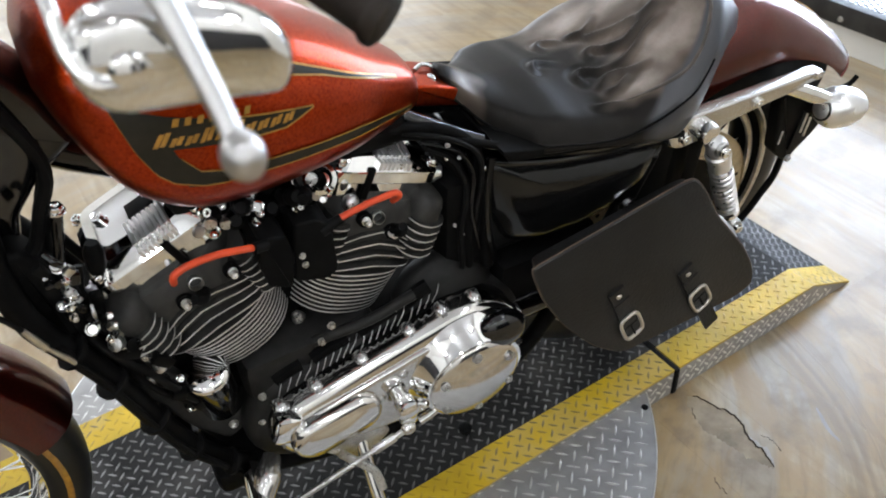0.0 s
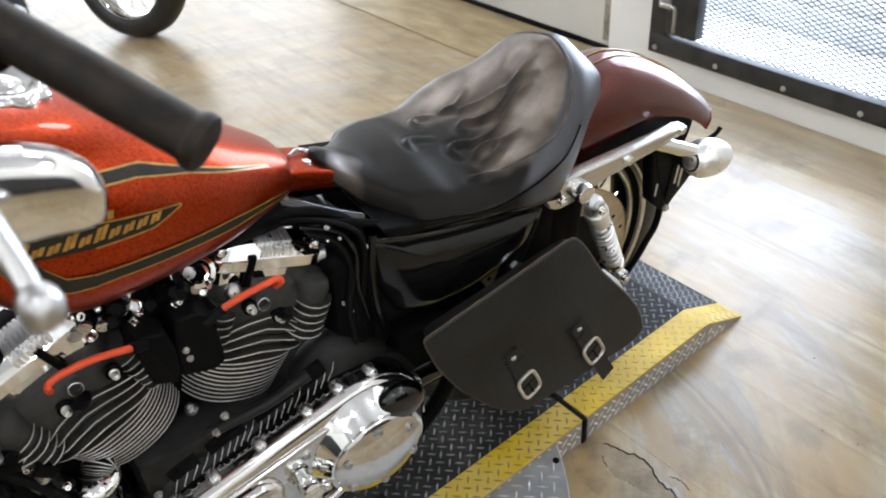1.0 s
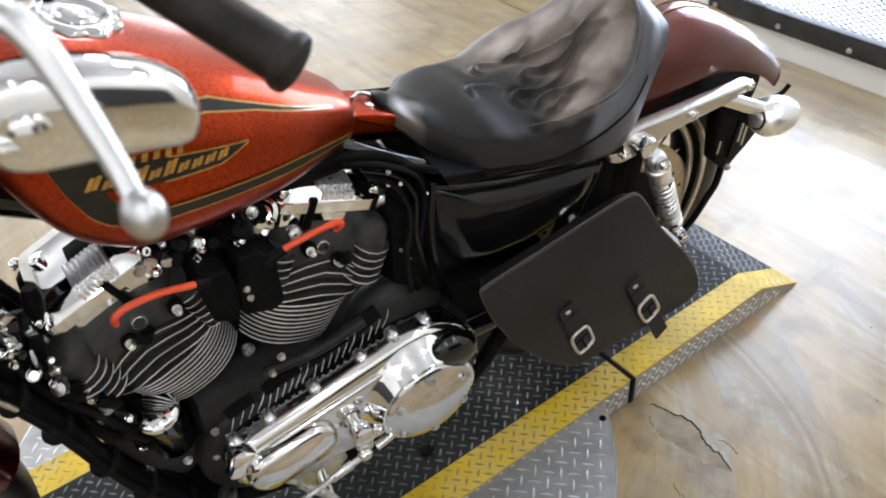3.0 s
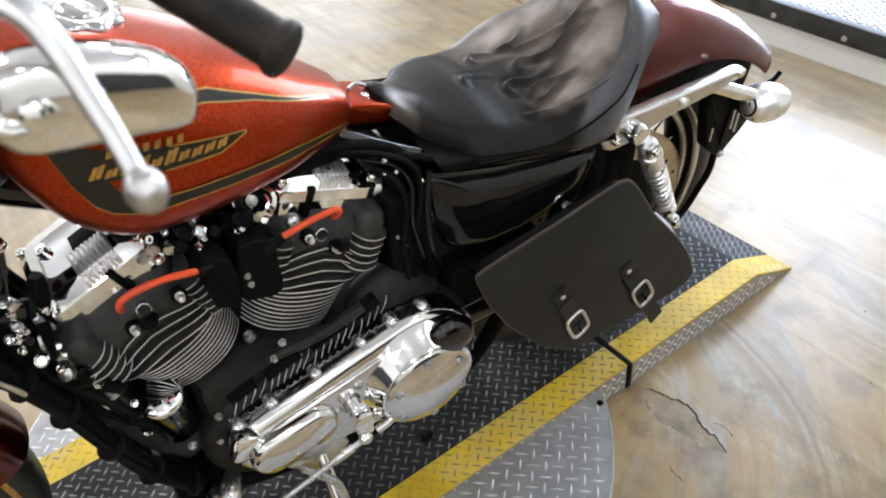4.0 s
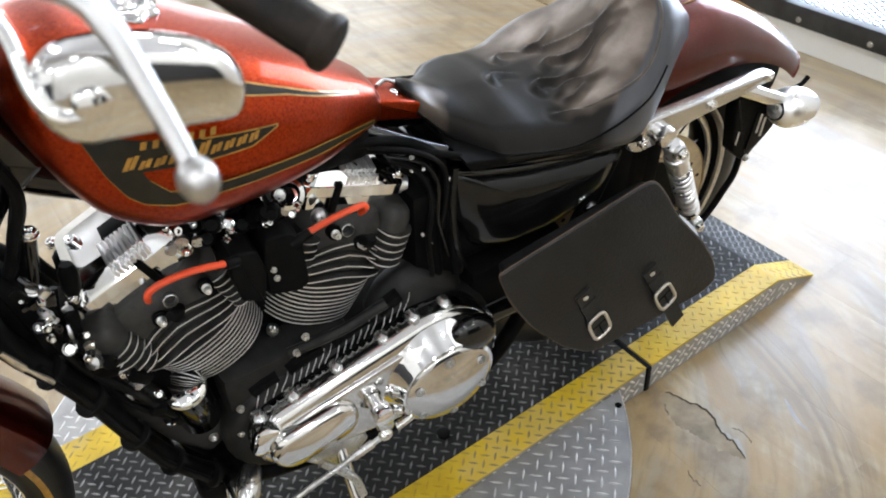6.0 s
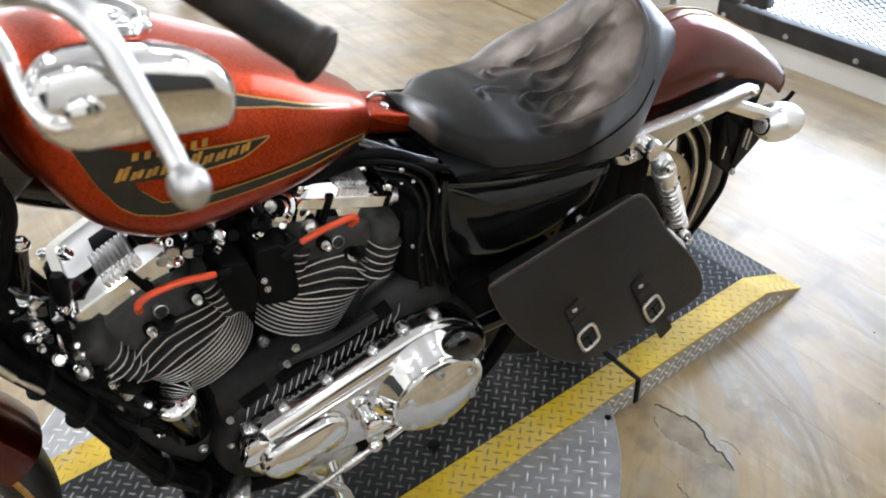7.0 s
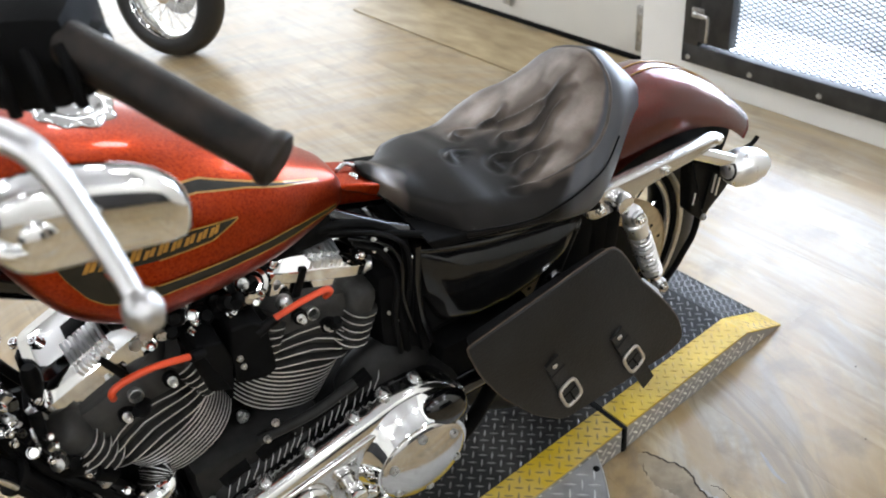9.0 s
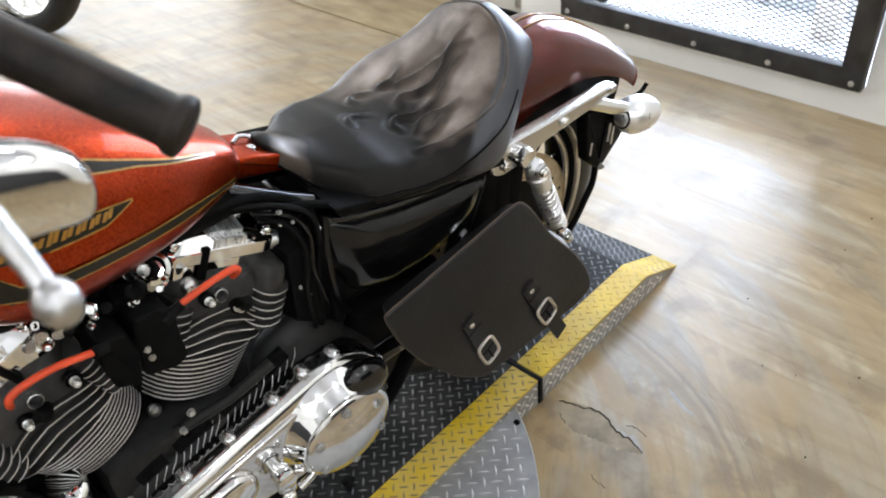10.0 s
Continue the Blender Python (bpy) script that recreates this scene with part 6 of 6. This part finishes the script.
# wavy ribs of the case above the cover
for x0, x1, w0, w1 in ((-.262, -.222, .400, .410), (-.205, -.152, .413, .427), (-.134, -.077, .428, .444), (-.058, -.022, .446, .461)):
    part("rib_pocket", tube([(x0, -.104, w0 - .002), ((x0 + x1) / 2, -.104, (w0 + w1) / 2 + .001), (x1, -.104, w1)], 0.012, 8, 3), MATTE, case)
    ribs = max(4, round((x1 - x0) / .0090))
    for k in range(ribs):
        t = k / (ribs - 1)
        x, w = x0 + (x1 - x0) * t, w0 + (w1 - w0) * t - .019
        pts = [(x - .003, -.121, w), (x - .001, -.122, w + .008), (x + .004 + .004 * t, -.117, w + .015), (x + .010 + .005 * t, -.108, w + .019)]
        part("case_rib", tube(pts, [.0005, .0007, .0007, .0005], 6, 4), STEEL, case)
part("clutch_hump", ball((.015, -.075, .40), (.085, .045, .085)), CASEM, case, "black ribbed cover")

# shifter, linkage, side stand, foot peg
shaft = part("shift_shaft", lathe([(0, .012), (.02, .012), (.022, .016), (.045, .016), (.048, .012)], (-.104, -.155, .325), (0, -1, 0), 16), CHROME, bike, "chrome shift shaft")
part("shift_clamp", box((-.104, -.19, .318), (.026, .024, .05), bevel=0.006), CHROME, shaft)
part("clamp_bolt", hexbolt((-.085, -.196, .332), (.6, -.6, .3), 0.007, 0.012), CHROME, shaft)
link = part("shift_rod", tube([(-.108, -.2, .288), (-.18, -.2, .268), (-.26, -.2, .245), (-.36, -.2, .215)], 0.0045, 10, 4), STEEL, bike, "zinc shift linkage rod")
part("rod_end", ball((-.108, -.2, .288), (.012, .009, .01)), CHROME, link)
part("rod_turnbuckle", rod((-.13, -.2, .282), (-.165, -.2, .272), 0.007, 8), STEEL, link)
part("rear_link", tube([(-.085, -.19, .275), (-.06, -.188, .28), (-.04, -.184, .288)], 0.007, 10, 4), CHROME, bike)
stand = part("side_stand", tube([(-.16, -.13, .20), (-.165, -.2, .12), (-.155, -.27, .035)], 0.011, 12, 4), CHROME, bike, "chrome side stand leg")
part("stand_foot", box((-.152, -.275, .036), (.05, .035, .008), bevel=0.003, m=Matrix.Rotation(radians(-7), 3, "X")), CHROME, stand)
part("stand_bracket", slab(round_poly([(-.23, .235), (-.14, .245), (-.11, .2), (-.16, .15), (-.2, .19)], 0.01), -.125, -.14, .003), STEEL, bike, "zinc stand bracket")
part("stand_spring", tube([(-.2, -.15, .215), (-.16, -.175, .17), (-.155, -.195, .14)], 0.007, 10, 4), STEEL, stand)
peg = part("foot_peg", tube([(-.33, -.12, .24), (-.335, -.16, .25), (-.345, -.25, .262)], [0.014, 0.014, 0.017], 14, 4), CHROME, bike, "chrome foot peg")
part("peg_rubber", lathe([(0, .012), (.004, .019), (.07, .019), (.075, .012)], (-.342, -.2, .257), (-.08, -1, .12), 16), RUBBER, peg)
part("peg_mount", tube([(-.30, -.13, .255), (-.315, -.16, .262), (-.33, -.18, .25)], [0.016, 0.02, 0.015], 12, 4), POLISHED, bike)

# leather swingarm bag
LEAN = (-0.28, 0.56, 0.0)
flap = round_poly([(.098, .503), (.105, .508), (.366, .544), (.39, .542), (.41, .515), (.437, .462), (.492, .392), (.519, .345), (.526, .306), (.488, .294), (.354, .292), (.248, .292), (.196, .33), (.143, .394), (.112, .452)], 0.016, 5)
def bag_body(outline):
    """A wedge: thin at the top, deep at the bottom."""
    rings = []
    for k, t in ((0.86, 0.0), (0.95, 0.25), (0.985, 0.85), (0.965, 1.0)):
        cx, cw = 0.31, 0.41
        r = []
        for x, w in outline:
            x, w = cx + (x - cx) * 0.975 * k, cw + (w - cw) * 0.975 * k
            r.append((x, -.15 * (1 - t) + (-.164 + LEAN[0] * (LEAN[1] - w)) * t, w))
        rings.append(r)
    return ring_loft(rings)


bag = part("saddlebag", bag_body(flap), BAGM, bike, "black leather side bag with two buckled straps")
part("flap", slab(flap, -.164, -.1705, .0028, lean=LEAN), BAGM, bag, "black leather flap")
edge = [(x, -.1665 + LEAN[0] * (LEAN[1] - w), w) for x, w in flap]
part("flap_edge", tube(edge + edge[:1], 0.0016, 6, 1, smooth=False), BAGEDGE, bag, "worn brown leather edge", 70)
# added pale piece that paints the sky's reflection on the bag's gusset
part("corner_glint", slab(round_poly([(.432, .458), (.452, .452), (.482, .418), (.497, .392), (.480, .392), (.446, .432)], .004), -.19, -.197, .0015, lean=(LEAN[0] * .5, .43, 0)), PALE_GLINT, bag, "pale piece standing in for a reflection at the bag corner")
for (bx, bw), (rx, rw) in (((.262, .345), (.24, .405)), ((.40, .335), (.375, .388))):
    L0 = Vector((rx, rw)); D = (Vector((bx, bw)) - L0)
    dn = D.normalized()
    sd = Vector((dn.y, -dn.x))
    pw = lambda p, off: Vector((p.x, -.1705 - off + LEAN[0] * (LEAN[1] - p.y), p.y))
    tail = .132 if bx > .3 else .085
    def strip(a, b, hw, off, th):
        ring1 = [pw(L0 + dn * a + sd * hw, off), pw(L0 + dn * a - sd * hw, off), pw(L0 + dn * b - sd * hw, off), pw(L0 + dn * b + sd * hw, off)]
        ring2 = [p + Vector((0, -th, 0)) for p in ring1]
        return ring_loft([ring1, ring2])
    st = part("strap", strip(-.012, tail, .0142, .0005, .0045), BAGM, bag, "black leather strap")
    n3 = Vector((0, -1, -0.28)).normalized()
    part("rivet", lathe([(0, .0055), (.002, .005), (.0035, .003), (.004, 0)], pw(L0, .0035), n3, 14), NICKEL, st, "nickel rivet")
    cb = L0 + dn * (D.length)
    fr_pts = []
    for k in range(33):
        t = 2 * math.pi * k / 32
        cc, ss = math.cos(t), math.sin(t)
        p = cb + dn * (.0205 * math.copysign(abs(cc) ** .5, cc)) + sd * (.0178 * math.copysign(abs(ss) ** .5, ss))
        fr_pts.append(pw(p, .007))
    bk = part("buckle", tube(fr_pts, 0.0031, 10, 1, smooth=False), NICKEL, st, "nickel buckle", 70)
    part("buckle_bar", rod(pw(cb + sd * .017, .004), pw(cb - sd * .017, .004), 0.0018, 8), SATIN, bk)
    part("buckle_prong", rod(pw(cb, .005), pw(cb + dn * .020, .0075), 0.0016, 8), SATIN, bk)
    part("strap_keeper", strip(.01, .022, .0155, .003, .004), BAGM, st)

# handlebar, lever, mirror
bar = part("handlebar", tube([(-.44, 0, 1.02), (-.43, -.08, 1.035), (-.37, -.17, 1.11), (-.30, -.26, 1.145), (-.245, -.345, 1.120), (-.206, -.402, 1.087)], 0.0105, 14, 5), CHROME, bike, "chrome handlebar")
part("handlebar_far", tube([(-.44, 0, 1.02), (-.43, .08, 1.035), (-.37, .17, 1.11), (-.30, .26, 1.145), (-.25, .36, 1.128), (-.222, .43, 1.106)], 0.0105, 14, 5), CHROME, bike)
g0, g1 = Vector((-.287, -.295, 1.1475)), Vector((-.2032, -.4075, 1.0846))
gd = (g1 - g0)
gl = gd.length
grip = part("grip", lathe([(0, .0148), (.01, .0152), (gl * .5, .0156), (gl - .012, .0158), (gl - .0095, .0172), (gl - .0075, .0184), (gl - .004, .0187), (gl - .001, .0178), (gl + .001, .014), (gl + .0005, .0)], g0, gd, 32), FOAM, bar, "worn black rubber grip")
part("grip_far", lathe([(0, .0145), (.01, .0148), (gl - .014, .0142), (gl, .0185), (gl, .0)], (g0.x, -g0.y, g0.z), (gd.x, -gd.y, gd.z), 20), FOAM, bar)
sw = part("switch_housing", box((-.293, -.262, 1.136), (.072, .09, .070), bevel=0.02, m=Matrix.Rotation(radians(-26), 3, "Z")), MATTE, bar, "black switch housing")
part("switch_clamp", box((-.325, -.21, 1.14), (.05, .05, .045), bevel=0.012, m=Matrix.Rotation(radians(-26), 3, "Z")), MATTE, bar)
part("choke_knob", ball((-.3255, -.222, 1.131), (.0085, .0085, .0075)), BRIGHT, bar, "bright round knob")
part("switch_cover", box((-.335, -.218, 1.105), (.034, .030, .026), bevel=0.006, m=Matrix.Rotation(radians(-20), 3, "Z")), WRINKLE, bar, "grey-black switch cover")
for k in range(3):
    part("housing_rib", tube([(-.325 + .018 * k, -.300 - .006 * k, 1.150), (-.325 + .018 * k, -.312 - .006 * k, 1.135), (-.325 + .018 * k, -.312 - .006 * k, 1.115)], .004, 8, 4), MATTE, sw)
part("lower_housing", box((-.279, -.285, 1.128), (.046, .05, .040), bevel=0.014, m=Matrix.Rotation(radians(-30), 3, "Z")), MATTE, sw)
part("trigger_switch", tube([(-.270, -.300, 1.142), (-.262, -.306, 1.140), (-.257, -.304, 1.134)], [.006, .005, .003], 8, 4), BLACK, sw, "gloss black trigger switch")
part("switch_button", box((-.275, -.27, 1.165), (.016, .02, .01), bevel=0.003), MATTE, sw)
lev = part("clutch_lever", tube([(-.365, -.27, 1.155), (-.40, -.36, 1.175), (-.385, -.415, 1.184), (-.35, -.439, 1.181), (-.334, -.452, 1.175), (-.327, -.462, 1.163), (-.322, -.477, 1.140), (-.318, -.493, 1.117), (-.317, -.503, 1.106)],
                                [.0125, .0135, .0125, .0110, .0098, .0088, .0078, .0068, .0063], 16, 5, flat=0.62), LEVERM, bar, "brushed alloy clutch lever")
part("lever_ball", ball((-.3165, -.505, 1.104), (.0098, .0115, .0115)), LEVERM, lev)
part("lever_perch", tube([(-.33, -.235, 1.145), (-.35, -.255, 1.152), (-.365, -.275, 1.156)], [.014, .016, .012], 12, 4), MATTE, bar)
# mirror: chrome teardrop back, turned to the front and down
mc = Vector((-.312, -.42, 1.108))
n = Vector((-.04, -.97, .11)).normalized()
right = Vector((.95, -.22, -.19))
right = (right - n * right.dot(n)).normalized()
upm = n.cross(right)
if upm.z < 0:
    upm = -upm
outl = [(-.056, -.006), (-.053, .012), (-.04, .023), (-.015, .027), (.015, .024), (.036, .016), (.047, .003), (.0495, -.014), (.044, -.0245), (.02, -.027), (-.02, -.031), (-.04, -.031), (-.052, -.02)]
sm = [Vector((p.x, p.y * 0.93)) for p in smooth_path([(a, b, 0) for a, b in outl + outl[:1]], 4)][:-1]
rings = []
for h, k in ((-.006, .97), (-.002, 1.0), (.003, .995), (.007, .97), (.0105, .925), (.0132, .85), (.0148, .74), (.0159, .6), (.0167, .42), (.0171, .22), (.0172, .04)):
    rings.append([mc + right * (p.x * k) + upm * (p.y * k) + n * h for p in sm])
mir = part("mirror_back", ring_loft(rings), CHROME, bar, "chrome teardrop mirror back", 60)
part("mirror_glass", ring_loft([[mc + right * (p.x * .94) + upm * (p.y * .94) - n * h for p in sm] for h in (.0062, .0075)]), CHROME, mir, "mirror glass")
part("mirror_arm", tube([(-.372, -.30, 1.16), (-.373, -.385, 1.165), (-.366, -.41, 1.145), (-.366, -.423, 1.125), (-.362, -.432, 1.112), (-.352, -.434, 1.107), (-.342, -.43, 1.108)], 0.0038, 10, 5), CHROME, mir, "bent chrome mirror arm")
part("mirror_boss", lathe([(0, .010), (.003, .0095), (.005, .007)], mc - right * .03 + n * .0145 - upm * .004, n, 16), CHROME, mir)
part("clutch_cable", tube([(-.365, -.26, 1.15), (-.42, -.16, 1.1), (-.45, -.07, .95), (-.418, -.06, .82), (-.439, -.06, .758), (-.454, -.06, .724), (-.466, -.06, .695), (-.46, -.08, .60), (-.43, -.09, .50)], 0.0075, 8, 6), RUBBER, bike, "black clutch cable")
part("brake_hose", tube([(-.36, .2, 1.12), (-.44, .1, 1.0), (-.5, .06, .8), (-.62, .09, .6)], 0.005, 8, 6), RUBBER, bike)


# ---- floor boards, last ----
solid("floor", box((0.25, 0.9, -0.07), (8.9, 9.1, 0.1)), SUBFLOOR, "pale oak vinyl plank floor, scuffed and dirty", "floor", "structure", 0)
floor_ob = bpy.data.objects["floor"]
PW, PL, PT = 0.15, 0.92, 0.02


def plank_mesh():
    bm = box((0, 0, -PT / 2), (PW - 0.0001, PL - 0.0001, PT))
    es = [e for e in bm.edges if all(v.co.z > -0.001 for v in e.verts)]
    bmesh.ops.bevel(bm, geom=es, offset=0.00012, segments=1, affect="EDGES")
    return mesh_of("plank", bm, PLANK, 0)


plank_me = plank_mesh()
rng = random.Random(4)
rest_v, rest_f = [], []
for i in range(-26, 30):
    x = 0.02 + i * PW
    shift = rng.random() * PL
    for j in range(-5, 8):
        y = j * PL + shift - PL / 2
        if x < -3.95 or x > 4.44 or y < -3.8 or y > 5.6 or (x > WX + 0.1 and y < 2.0):
            continue
        if -0.6 < x < WX + 0.08 and -1.6 < y < 4.2:
            o = new("plank", plank_me)
            o.location = (x, y, 0.0)
            o.parent = floor_ob
        else:
            k = len(rest_v)
            a, b = PW / 2 - 0.0004, PL / 2 - 0.0004
            y0, y1 = max(y - b, -3.46 if x < WX + 0.1 else 2.74), min(y + b, 5.28)
            if y1 - y0 < 0.01:
                continue
            y, b = (y0 + y1) / 2, (y1 - y0) / 2
            rest_v += [(x - a, y - b, 0), (x + a, y - b, 0), (x + a, y + b, 0), (x - a, y + b, 0)] + [(x - a, y - b, -PT), (x + a, y - b, -PT), (x + a, y + b, -PT), (x - a, y + b, -PT)]
            rest_f += [(k, k + 1, k + 2, k + 3), (k + 4, k + 5, k + 1, k), (k + 5, k + 6, k + 2, k + 1), (k + 6, k + 7, k + 3, k + 2), (k + 7, k + 4, k, k + 3)]
rest = bpy.data.meshes.new("far_planks")
rest.from_pydata(rest_v, [], rest_f)
rest.materials.append(PLANK)
ro = new("far_planks", rest)
ro.parent = floor_ob
tagged(ro, "pale oak vinyl planks", kind="stuff")
